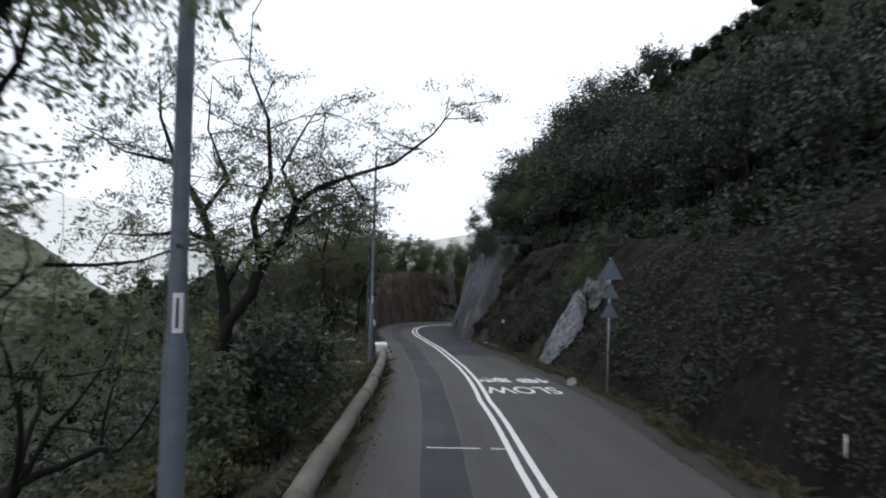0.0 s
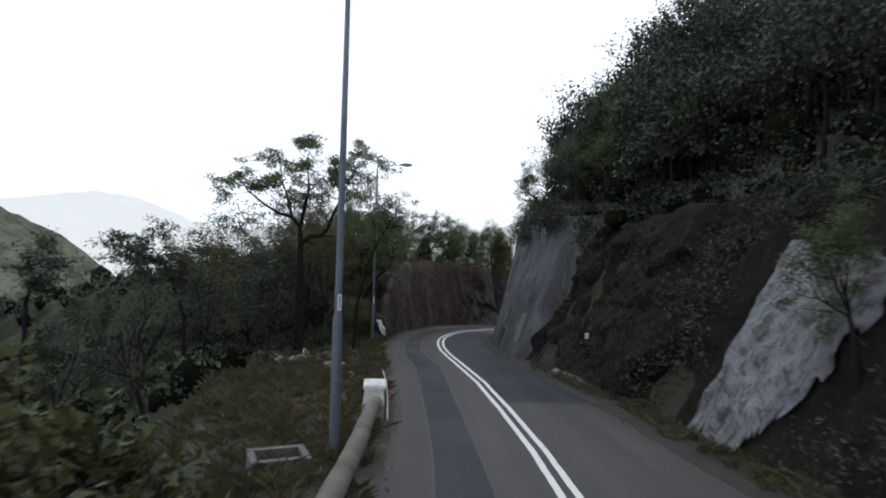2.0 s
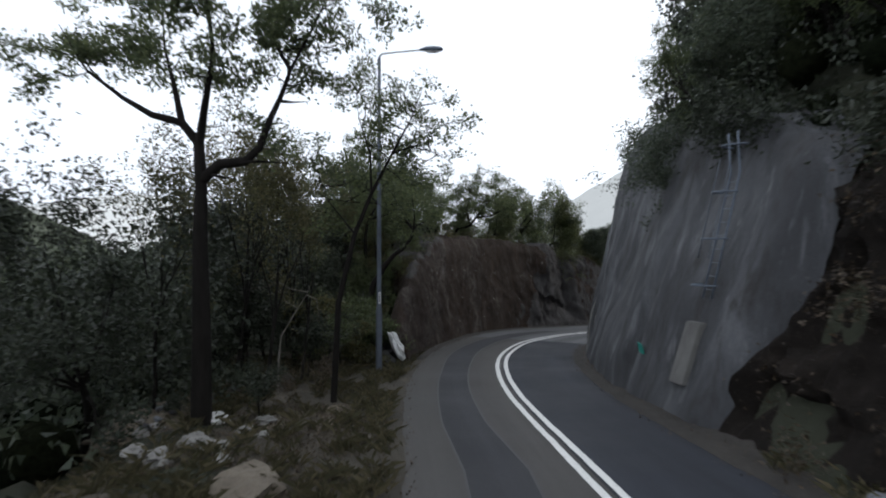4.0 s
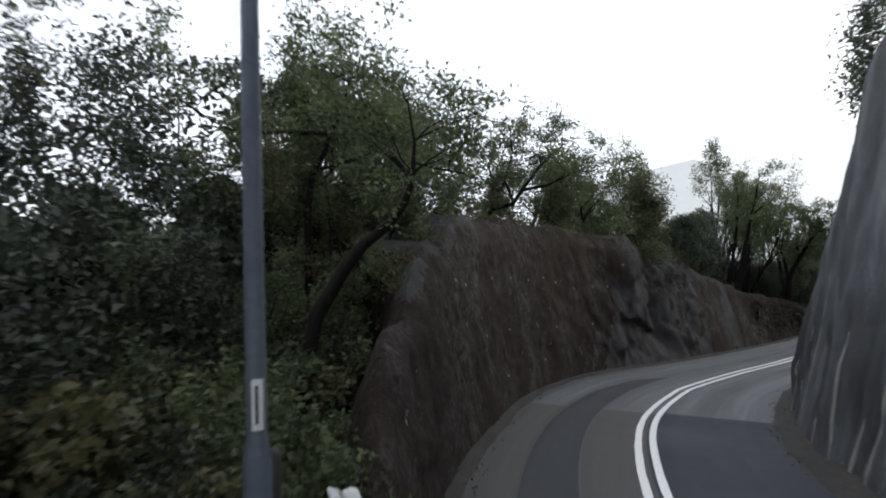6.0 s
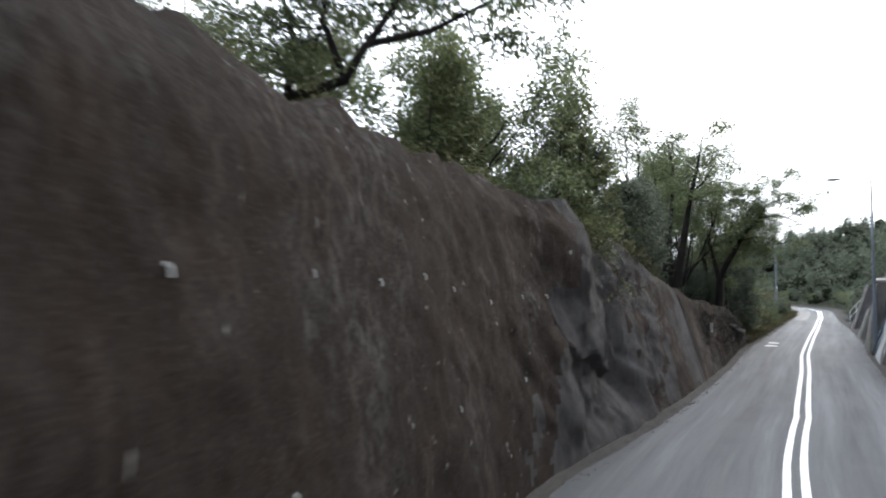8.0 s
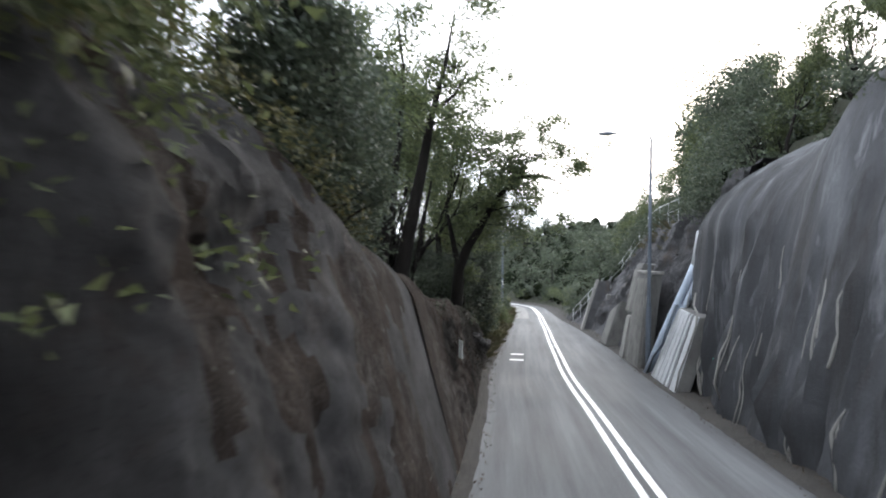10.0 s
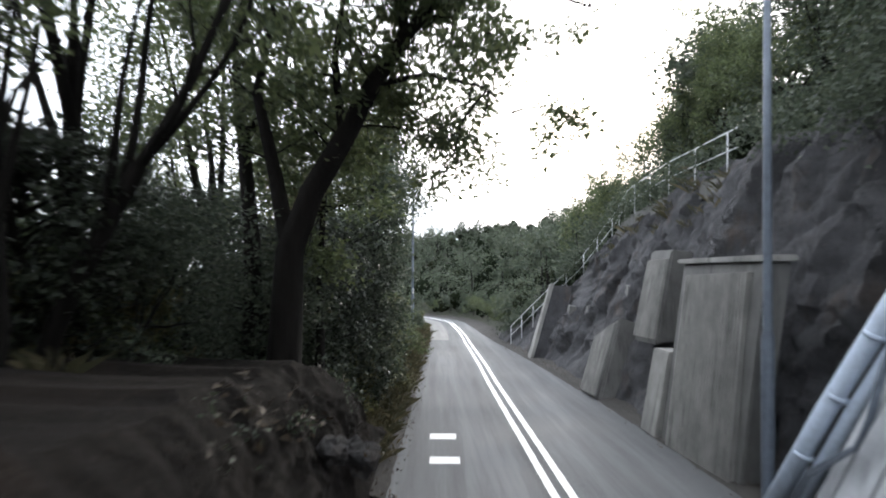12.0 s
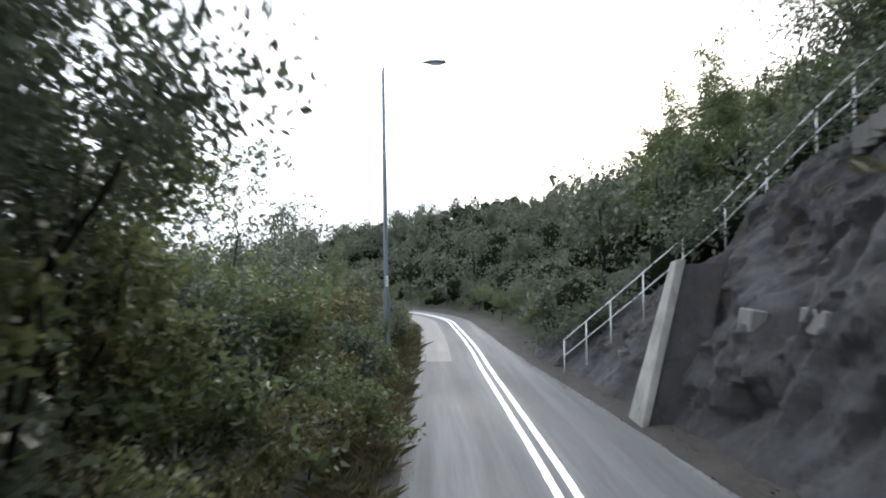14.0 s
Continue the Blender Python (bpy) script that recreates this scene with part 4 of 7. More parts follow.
def make_tree(key, seed, height, crown, radius, fork, per_tip, leaf_size, cloud, leaf_mat, bark_mat="bark", label="", category="tree", droop=0.1, shape=0.45, fold=False, **kw):
    """One kind of tree: its trunk and crown meshes, kept as a pattern."""
    wood, tips = skeleton(seed, height, crown, radius, fork, **kw)
    rng = np.random.default_rng(seed)
    keep = rng.uniform(size=len(tips)) < 0.54
    tips = tips[keep]
    c = np.repeat(tips, per_tip, 0) + rng.normal(size=(len(tips) * per_tip, 3)) * np.array([cloud, cloud, cloud * 0.6])
    PROTO[key] = (wood.mesh("trunk", MAT[bark_mat], True), leaf_mesh("crown", c, np.full(len(c), leaf_size), MAT[leaf_mat], seed, shape, droop=droop, fold=fold), label, category)


def plant(key, s, l, scale=1.0, turn=0.0, sink=0.0, h=None, label="", group="roadside trees", lean=0.0, tall=1.0):
    trunk, crown, lab, cat = PROTO[key]
    base = float(ground_h(np.array([s]), np.array([l]))[0]) if h is None else h
    if h is None and 62 < s < 104 and -9 < l < LEFT(s) - 1.0:      # on the flat top of the left rock
        base = max(base, float(BANK_H(s)))
    ob = empty("shrub" if cat == "shrub" else "tree", place(s, l, base - sink) @ pose(0, 0, 0, 0, lean, 0) @ pose(0, 0, 0, 0, 0, turn) @ Matrix.Diagonal((scale, scale, scale * tall, 1)))
    part("trunk" if cat == "tree" else "stem", trunk, ob)
    part("crown" if cat == "tree" else "foliage", crown, ob)
    return tagged(ob, label or lab, cat, group)


make_tree("acacia", 5, 9.5, 4.6, 0.19, 3.6, 9, 0.085, 0.13, "leaf_fine", label="spreading fine-leaved tree with crooked limbs", limbs=4, levels=5, wander=0.26, lift=0.1, spread=0.9, shape=0.28, droop=0.5)
make_tree("acacia_b", 17, 8.0, 2.9, 0.12, 3.2, 10, 0.09, 0.13, "leaf_fine", label="slender fine-leaved roadside tree", levels=4, limbs=5, wander=0.24, lift=0.2, spread=0.8, shape=0.3, droop=0.4)
make_tree("broad", 8, 8.0, 2.3, 0.13, 2.6, 10, 0.135, 0.2, "leaf", label="dark broad-leaved evergreen tree", levels=4, limbs=5, wander=0.2, lift=0.3)
make_tree("broad_b", 26, 8.6, 2.6, 0.15, 3.4, 10, 0.135, 0.2, "leaf", label="tall dense broad-leaved tree", levels=4, limbs=6, wander=0.2, lift=0.15, spread=0.95)
make_tree("thin", 53, 8.5, 1.7, 0.06, 3.4, 8, 0.1, 0.16, "leaf_warm", "bark", label="thin open tree with sparse olive leaves", levels=4, limbs=4, wander=0.24, lift=0.4, spread=0.6)
make_tree("tall", 83, 12.0, 3.0, 0.22, 6.5, 11, 0.13, 0.22, "leaf", label="tall dark trunk with a high leafy crown", levels=4, limbs=5, wander=0.12, lift=0.4, spread=0.75)
make_tree("tall_b", 89, 11.0, 2.3, 0.12, 5.5, 9, 0.13, 0.2, "leaf", label="slim dark trunk with a high leafy crown", levels=4, limbs=5, wander=0.15, lift=0.4, spread=0.7)
make_tree("round", 111, 5.2, 2.5, 0.07, 1.3, 12, 0.13, 0.24, "leaf", label="round-crowned broad-leaved tree on the rock", levels=4, limbs=6, full=2, wander=0.28, lift=0.1, spread=1.05, shrink=0.8)
make_tree("round_b", 113, 5.6, 2.2, 0.06, 1.6, 12, 0.125, 0.24, "leaf_light", label="leafy round-crowned roadside tree", levels=4, limbs=7, full=2, wander=0.3, lift=0.15, spread=1.0, shrink=0.78)
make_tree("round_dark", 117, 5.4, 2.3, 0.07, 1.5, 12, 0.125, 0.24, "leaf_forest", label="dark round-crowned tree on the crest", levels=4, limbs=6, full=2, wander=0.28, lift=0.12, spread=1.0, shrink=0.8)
# These two carry the shade under the trees in their leaf colour.
make_tree("broad_shade", 121, 8.2, 2.3, 0.11, 2.8, 9, 0.13, 0.2, "leaf_shade", label="dark shaded broad-leaved tree", levels=4, limbs=6, wander=0.22, lift=0.25)
make_tree("shrub_shade", 123, 2.5, 1.0, 0.03, 0.8, 6, 0.115, 0.14, "leaf_shade", label="dark shaded bush under the trees", category="shrub", levels=3, limbs=7, wander=0.24, lift=0.25, spread=0.95)
make_tree("shrub", 61, 2.3, 1.0, 0.03, 0.7, 7, 0.115, 0.14, "leaf", label="dense dark green roadside shrub", category="shrub", levels=3, limbs=6, wander=0.22, lift=0.2, spread=0.95)
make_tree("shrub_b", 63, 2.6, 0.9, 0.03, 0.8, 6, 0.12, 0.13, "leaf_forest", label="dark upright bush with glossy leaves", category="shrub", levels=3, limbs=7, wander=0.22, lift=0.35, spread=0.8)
make_tree("shrub_warm", 67, 2.1, 1.0, 0.025, 0.6, 6, 0.11, 0.13, "leaf_warm", label="olive and brown roadside shrub", category="shrub", levels=3, limbs=6, wander=0.28, lift=0.2, spread=0.95)
make_tree("shrub_near", 65, 2.5, 1.0, 0.03, 0.7, 6, 0.1, 0.14, "leaf_light", label="dense glossy dark green roadside bush", category="shrub", levels=3, limbs=7, wander=0.22, lift=0.25, spread=0.9, fold=True)
make_tree("dense_leaf", 101, 5.8, 2.0, 0.08, 2.0, 26, 0.078, 0.21, "leaf_forest", label="dense dark leafy tree hanging over the lane", levels=4, limbs=6, wander=0.2, lift=0.25, spread=0.9, shape=0.5, fold=True)
make_tree("big_leaf", 97, 5.6, 1.9, 0.07, 1.6, 10, 0.13, 0.15, "leaf_light", label="leafy large-leaved tree leaning to the lane", levels=4, limbs=6, wander=0.2, lift=0.25, spread=0.9, shape=0.5, fold=True)
make_tree("shrub_bright", 71, 1.7, 0.9, 0.025, 0.5, 8, 0.1, 0.12, "leaf_bright", label="low yellow-green leafy shrub beside the road", category="shrub", levels=3, limbs=6, wander=0.25, lift=0.2, spread=1.0)
make_tree("shrub_dry", 77, 1.6, 1.0, 0.016, 0.4, 2, 0.07, 0.13, "leaf_dry", "dry", label="dry brown scrub with bare twigs", category="shrub", levels=3, limbs=6, wander=0.3, lift=0.15, spread=1.0)

rng = random.Random(12)
# the crooked tree whose boughs hang over the lane, and the valley side before it


def bough_tree(s, l, h, boughs, seed, label, twig_from=4.1, leaf_mat="leaf_fine", leaf_size=0.085, per=3, cloud=0.1, shape=0.3, droop=0.5, twigs=3, bark_mat="bark"):
    """A tree whose boughs are given as (across, up) from its foot, each with a girth and a depth; twigs and leaves grow on them."""
    r = random.Random(seed)
    wood, tips = Shape(), []

    def twig(p, d, length, rad, level):
        pts = [p]
        for k in range(4):
            d = (d + Vector((r.gauss(0, 0.25), r.gauss(0, 0.25), r.gauss(0, 0.16)))).normalized()
            pts.append(pts[-1] + d * length / 4)
        wood.tube(pts, [rad, rad * 0.8, rad * 0.6, rad * 0.45, rad * 0.25], 4 if level == 0 else 3, cap=False)
        if level:
            tips.extend(pts[1:])
            tips.extend((a + b) / 2 for a, b in zip(pts, pts[1:]))
        if level < 2:
            for k in range(3 if level == 0 else 2):
                side = Vector((r.gauss(0, 1), r.gauss(0, 1), r.gauss(0.1, 0.45))).normalized()
                twig(pts[r.choice((2, 3, 4))], (d * 0.6 + side).normalized(), length * 0.62, rad * 0.5, level + 1)

    grown = []
    for line, rad, depth in boughs:
        n = len(line)
        from_y = min(grown, key=lambda p: (p.x - line[0][0]) ** 2 + (p.z - line[0][1]) ** 2).y if grown else 0.0
        pts = [Vector((x, from_y + depth * (k / (n - 1)) ** 1.5 + (r.gauss(0, 0.06) if k else 0.0), z)) for k, (x, z) in enumerate(line)]
        grown.extend(a.lerp(b, f) for a, b in zip(pts, pts[1:]) for f in (0.0, 0.25, 0.5, 0.75, 1.0))
        wood.tube(pts, [rad * (1 - (0.94 if n > 4 or line[0][1] > 0.5 else 0.5) * k / (n - 1)) for k in range(n)], 8, cap=False)
        for k in range(1, n):
            if pts[k].z < twig_from:
                continue
            for j in range(twigs):
                side = Vector((r.gauss(0, 0.9), r.gauss(0, 0.9), r.gauss(0.25, 0.5))).normalized()
                twig(pts[k].lerp(pts[k - 1], r.random()), side, r.uniform(0.7, 1.4), 0.018, 0)
    g = np.random.default_rng(seed)
    t = np.array(tips)
    c = np.repeat(t, per, 0) + g.normal(size=(len(t) * per, 3)) * np.array([cloud, cloud, cloud * 0.6])
    ob = empty("tree", place(s, l, h, 0))
    part("trunk", wood.mesh("trunk", MAT[bark_mat], True), ob)
    part("crown", leaf_mesh("crown", c, np.full(len(c), leaf_size), MAT[leaf_mat], seed, shape, droop=droop), ob)
    return tagged(ob, label, "tree", "roadside trees")


def leafy_tree(s, l, foot, top, radius, seed, label, leaf_mat="leaf_forest", leaf_size=0.1, clumps=520, per=30, gap=-0.24):
    """A tree leafed from near the ground to its top: clumps of leaves on short boughs all round the stem, with gaps between them."""
    g = np.random.default_rng(seed)
    base = float(ground_h(np.array([s]), np.array([l]))[0])
    if 62 < s < 104:
        base = max(base, float(BANK_H(s)))
    wood, centres = Shape(), []
    stem = [Vector((g.normal(0, 0.06), g.normal(0, 0.06), z)) for z in np.linspace(-0.4, top * 0.92, 7)]
    wood.tube(stem, [0.1, 0.09, 0.08, 0.065, 0.05, 0.035, 0.015], 8, cap=False)
    for k in range(clumps):
        v = g.uniform() ** 0.9
        z = foot + v * (top - foot)
        a = g.uniform(0, 2 * math.pi)
        girth = radius * min(1.0, 0.62 + 1.5 * v) * math.sqrt(max(0.04, 1 - max(0.0, v - 0.55) ** 2 / 0.22))
        girth *= 1 + 0.38 * noise.fractal((math.cos(a) * 1.1 + seed, math.sin(a) * 1.1, z * 0.8), 0.8, 2.0, 3)
        rr = girth * (1 - 0.75 * g.uniform() ** 2.2)
        p = Vector((rr * math.cos(a), rr * math.sin(a), z))
        if noise.noise((p.x * 1.3 + seed, p.y * 1.3, p.z * 1.3)) < gap or p.x > -0.75 - l:
            continue
        centres.append(p)
        if k % 3 == 0:
            q = stem[0].lerp(stem[-1], max(0.05, min(0.97, (z - 0.35 * rr) / (top * 0.92))))
            wood.tube([q, q.lerp(p, 0.5) + Vector((0, 0, 0.08 * rr)), p], [0.02, 0.013, 0.006], 4, cap=False)
    c = np.repeat(np.array(centres), per, 0) + g.normal(size=(len(centres) * per, 3)) * np.array([0.15, 0.15, 0.1])
    c = c[c[:, 0] < -0.4 - l]
    ob = empty("tree", place(s, l, base, 0))
    part("trunk", wood.mesh("trunk", MAT["bark"], True), ob)
    part("crown", leaf_mesh("crown", c, np.full(len(c), leaf_size), MAT[leaf_mat], seed, 0.5, droop=0.2), ob)
    return tagged(ob, label, "tree", "roadside trees")


bough_tree(13.6, -4.05, 0, [
    ([(0.12, -1.6), (0.1, 1.1), (-0.17, 3.2), (-0.35, 3.9), (-0.85, 4.9), (-1.55, 6.0), (-2.1, 7.1), (-2.4, 8.4)], 0.17, 2.0),
    ([(-0.5, -1.4), (-0.3, 1.3), (0.05, 2.6), (0.5, 3.2), (0.6, 3.95), (1.05, 4.3), (1.3, 5.15), (1.75, 5.5), (2.35, 5.75), (3.35, 6.1), (4.2, 6.8), (4.7, 7.5)], 0.15, 1.0),
    ([(0.6, 3.95), (0.45, 4.8), (0.85, 5.6), (0.8, 6.8), (0.45, 7.7), (0.6, 8.8)], 0.085, -1.2),
    ([(-0.35, 4.2), (-1.1, 4.45), (-2.3, 4.35), (-3.4, 4.4)], 0.075, 0.8),
    ([(1.3, 5.15), (0.9, 5.9), (1.3, 6.9), (1.6, 7.8)], 0.06, 1.5),
    ([(-0.85, 4.9), (-0.2, 5.6), (-0.5, 6.6), (-0.2, 7.6)], 0.06, -1.6),
    ([(2.35, 5.75), (2.7, 5.3), (3.3, 5.1)], 0.035, -0.9),
    ([(-1.55, 6.0), (-2.6, 6.2), (-3.6, 6.8)], 0.05, -0.6),
    ([(0.5, 3.2), (0.9, 4.3), (1.6, 5.0), (2.3, 5.4), (3.0, 5.5)], 0.06, 3.2),
    ([(-0.17, 3.2), (0.2, 4.2), (0.8, 4.9), (1.5, 5.0), (2.1, 4.8)], 0.05, 3.8)], 3, "crooked fine-leaved tree with boughs over the lane")
bough_tree(4.6, -4.4, -1.0, [
    ([(0, -0.8), (0.1, 2.5), (0.4, 4.6), (0.8, 5.6), (1.3, 6.3), (1.7, 6.8), (2.3, 7.0), (3.0, 6.8)], 0.16, 0.4),
    ([(0.4, 4.6), (1.0, 5.2), (1.4, 5.9), (1.5, 6.9)], 0.08, 0.3),
    ([(0.1, 2.5), (0.7, 3.3), (1.2, 4.1), (1.5, 4.5)], 0.06, 0.5)], 37, "dark tree at the lamp post with leafy boughs", 3.6, "leaf", 0.085, 3, 0.12, 0.45, 0.2, 3)
bough_tree(47.0, -4.5, 0, [
    ([(0, -0.6), (0.03, 2.0), (-0.04, 4.0), (-0.04, 5.4)], 0.24, 0.1),
    ([(-0.05, 5.2), (0.35, 5.55), (0.9, 5.62), (1.15, 5.9), (1.35, 6.5), (1.6, 7.1), (1.8, 7.6), (2.3, 8.6), (2.7, 9.6)], 0.13, 0.4),
    ([(0.35, 5.55), (1.2, 5.6), (2.1, 5.52)], 0.05, -0.4),
    ([(0.1, 5.35), (0.5, 5.25), (0.9, 5.2)], 0.045, -0.5),
    ([(1.5, 6.95), (1.8, 6.95), (2.15, 7.0)], 0.045, 0.3),
    ([(-0.04, 5.2), (-0.1, 6.0), (-0.5, 6.45), (-1.1, 6.6), (-1.8, 7.0), (-2.6, 7.6), (-3.2, 8.6)], 0.13, 0.5),
    ([(-0.1, 5.9), (0.1, 6.9), (0.3, 7.8), (0.2, 9.0), (0.4, 10.0)], 0.1, -0.8),
    ([(-0.5, 6.45), (-0.7, 7.2), (-1.1, 8.2), (-1.4, 9.4)], 0.08, 1.2),
    ([(1.8, 7.6), (1.3, 8.4), (1.4, 9.4)], 0.05, 1.0)], 11, "old thick-trunked tree with bare forked limbs", 7.4, "leaf", 0.12, 6, 0.13, 0.45, 0.1, 3)
bough_tree(49.2, -2.1, 0, [
    ([(0, -0.5), (0.15, 2.5), (0.55, 4.2), (0.95, 5.2), (1.45, 6.2), (1.9, 7.0), (2.2, 7.9)], 0.085, 0.3),
    ([(0.95, 5.2), (0.9, 6.2), (0.6, 7.1), (0.5, 7.9)], 0.03, 0.5),
    ([(1.45, 6.2), (2.1, 6.4), (2.6, 6.1)], 0.03, -0.4),
    ([(0.55, 4.2), (-0.1, 5.0), (-0.5, 5.8)], 0.025, 0.4)], 19, "thin leaning tree with an airy crown", 5.4, "leaf", 0.1, 4, 0.12, 0.45, 0.1, 3)
bough_tree(59.0, -3.4, 0, [
    ([(0, 0.3), (0.45, 2.7), (1.0, 3.55), (1.3, 3.9), (1.7, 4.2), (2.0, 4.55), (2.12, 4.9), (2.15, 5.5), (2.0, 6.3)], 0.15, 0.3),
    ([(2.12, 4.9), (1.6, 5.5), (1.2, 6.3), (0.6, 7.0)], 0.05, 0.8)], 43, "thick dark leaning trunk over the end of the rock", 5.4, "leaf", 0.1, 4, 0.12, 0.45, 0.1, 3)
bough_tree(61.0, -4.0, 0, [
    ([(-0.02, 2.4), (0, 4.7), (0.07, 5.5), (0.35, 5.95), (0.45, 6.25), (0.68, 6.65), (0.85, 7.4), (0.8, 8.2)], 0.09, 0.3),
    ([(0.45, 6.25), (-0.3, 6.28), (-1.0, 6.35), (-1.7, 6.43), (-2.3, 6.76), (-2.9, 7.2)], 0.05, -0.3),
    ([(0.07, 5.5), (0.8, 5.7), (1.5, 5.9), (2.0, 6.3)], 0.03, 0.4)], 44, "crooked bare-boughed tree behind the rock", 6.5, "leaf", 0.1, 3, 0.12, 0.45, 0.1, 2)
bough_tree(71.0, -4.6, 5.2, [
    ([(-0.1, -0.6), (0.0, 0.3), (0.4, 0.75), (1.2, 0.95), (1.5, 1.4), (2.2, 2.2), (2.9, 2.8), (3.5, 3.1)], 0.12, 0.6),
    ([(0.4, 0.75), (0.4, 1.6), (0.2, 2.4), (0.4, 3.3)], 0.07, 0.5),
    ([(1.2, 0.95), (0.9, 1.8), (1.3, 2.6), (1.4, 3.5)], 0.06, -0.5),
    ([(1.5, 1.4), (2.4, 1.5), (3.3, 1.9), (4.0, 1.9)], 0.06, 0.5),
    ([(2.2, 2.2), (2.1, 2.9), (2.5, 3.6)], 0.04, 0.6)], 23, "flat-crowned tree with bare crooked boughs on the rock", 1.6, "leaf", 0.095, 5, 0.12, 0.45, 0.1, 3)
bough_tree(102.8, -1.95, 0, [
    ([(-0.1, 1.2), (0, 2.6), (0.05, 3.8), (0.35, 4.6), (0.8, 5.3), (1.2, 6.0), (1.6, 6.6), (2.2, 7.2), (3.1, 7.3), (4.0, 6.9)], 0.26, -0.9),
    ([(0.05, 3.8), (-0.2, 4.9), (-0.45, 6.0), (-0.3, 7.2), (-0.5, 8.6)], 0.13, 0.6),
    ([(1.6, 6.6), (1.6, 7.5), (2.1, 8.3), (2.8, 8.8)], 0.08, 0.6),
    ([(1.2, 6.0), (1.9, 6.2), (2.7, 6.1), (3.2, 5.7)], 0.05, 0.7),
    ([(2.2, 7.2), (2.6, 7.9), (3.4, 8.1)], 0.05, -0.5),
    ([(0.8, 5.3), (0.7, 6.3), (0.9, 7.4), (0.7, 8.4)], 0.07, -0.7)], 29, "dark spreading tree with crooked boughs over the lane", 5.0, "leaf", 0.115, 5, 0.15, 0.45, 0.1, 3)
bough_tree(103.9, -2.8, 0, [
    ([(0.0, 1.2), (0.05, 3.0), (0, 4.1), (-0.15, 5.6), (-0.35, 7.1), (-1.4, 7.9), (-2.0, 9.0)], 0.19, 0.4),
    ([(-0.15, 5.6), (0.4, 6.4), (0.5, 7.6), (0.9, 8.8)], 0.09, 0.6),
    ([(-0.35, 7.1), (-0.2, 8.2), (-0.4, 9.4)], 0.07, -0.6)], 31, "dark forked tree behind the spreading boughs", 5.6, "leaf", 0.115, 5, 0.15, 0.45, 0.1, 3)
bough_tree(42.0, -8.2, 0, [
    ([(0, -2.4), (0.05, 0.6), (0, 2.1), (-0.5, 3.4), (-0.9, 4.1), (-1.3, 4.6), (-2.2, 4.7)], 0.1, 0.3),
    ([(-0.5, 3.4), (-0.1, 3.7), (0.2, 3.6)], 0.05, 0.2), ([(-0.9, 4.1), (-1.5, 4.2), (-1.9, 4.1)], 0.04, -0.3)], 53, "small crooked dark tree on the valley side", 3.5, "leaf_shade", 0.12, 5, 0.12, 0.45, 0.1, 3)
bough_tree(42.0, -14.1, 0, [
    ([(0, -3.5), (0.1, 1.0), (0.1, 2.6), (0.4, 3.3), (0.8, 3.7), (1.4, 3.9)], 0.13, 0.3),
    ([(0.4, 3.3), (0.25, 3.6), (0.15, 4.0)], 0.06, 0.1)], 57, "half-dead dark tree with one leafy bough", 3.6, "leaf_shade", 0.12, 6, 0.14, 0.45, 0.1, 3)
bough_tree(50.2, -3.7, 0, [
    ([(0.0, -0.3), (0.02, 0.9), (0.05, 1.55), (0.5, 2.3), (0.72, 2.65), (0.86, 3.1)], 0.035, 0.3),
    ([(0.72, 2.65), (0.98, 2.54), (1.06, 2.15), (1.0, 1.9)], 0.02, 0.1),
    ([(0.5, 2.3), (0.2, 2.5), (0.05, 2.9)], 0.015, -0.2)], 59, "bare pale crooked sapling under the trees", 3.0, "leaf_dry", 0.05, 1, 0.08, 0.45, 0.1, 1, "bark_pale")
plant("acacia_b", 8.5, -6.0, 1.0, 200, h=-2.0)
plant("acacia_b", 18.5, -8.0, 0.9, 80, h=-4.0)
for s, l, k, sc in ((4, -7.5, "broad", 0.9), (10, -9, "broad_b", 0.8), (15, -11, "broad", 0.8), (20, -13, "thin", 0.8), (26, -14, "broad", 0.7), (-2, -6, "broad_b", 0.95), (1, -10, "broad", 1.0)):
    plant(k, s, l, sc, rng.uniform(0, 360), 0.3)
for s in np.arange(3, 22, 1.5):
    plant(rng.choice(["shrub", "shrub_warm", "shrub_b"]), s, -2.9 - rng.uniform(0, 0.8), rng.uniform(0.7, 1.1), rng.uniform(0, 360), 0.2, group="verge shrubs")
    plant(rng.choice(["shrub", "shrub_warm", "shrub_bright"]), s + 0.7, -4.6 - rng.uniform(0, 1.5), rng.uniform(0.9, 1.4), rng.uniform(0, 360), 0.2, group="verge shrubs")
for k in range(46):
    s = rng.uniform(9, 27)
    plant(rng.choice(["shrub_b", "shrub_shade", "shrub_shade"]), s, -3.0 - rng.uniform(0, 6.0) - (0.8 if s > 22 else 0), rng.uniform(1.0, 1.7), rng.uniform(0, 360), 0.2, group="verge shrubs")
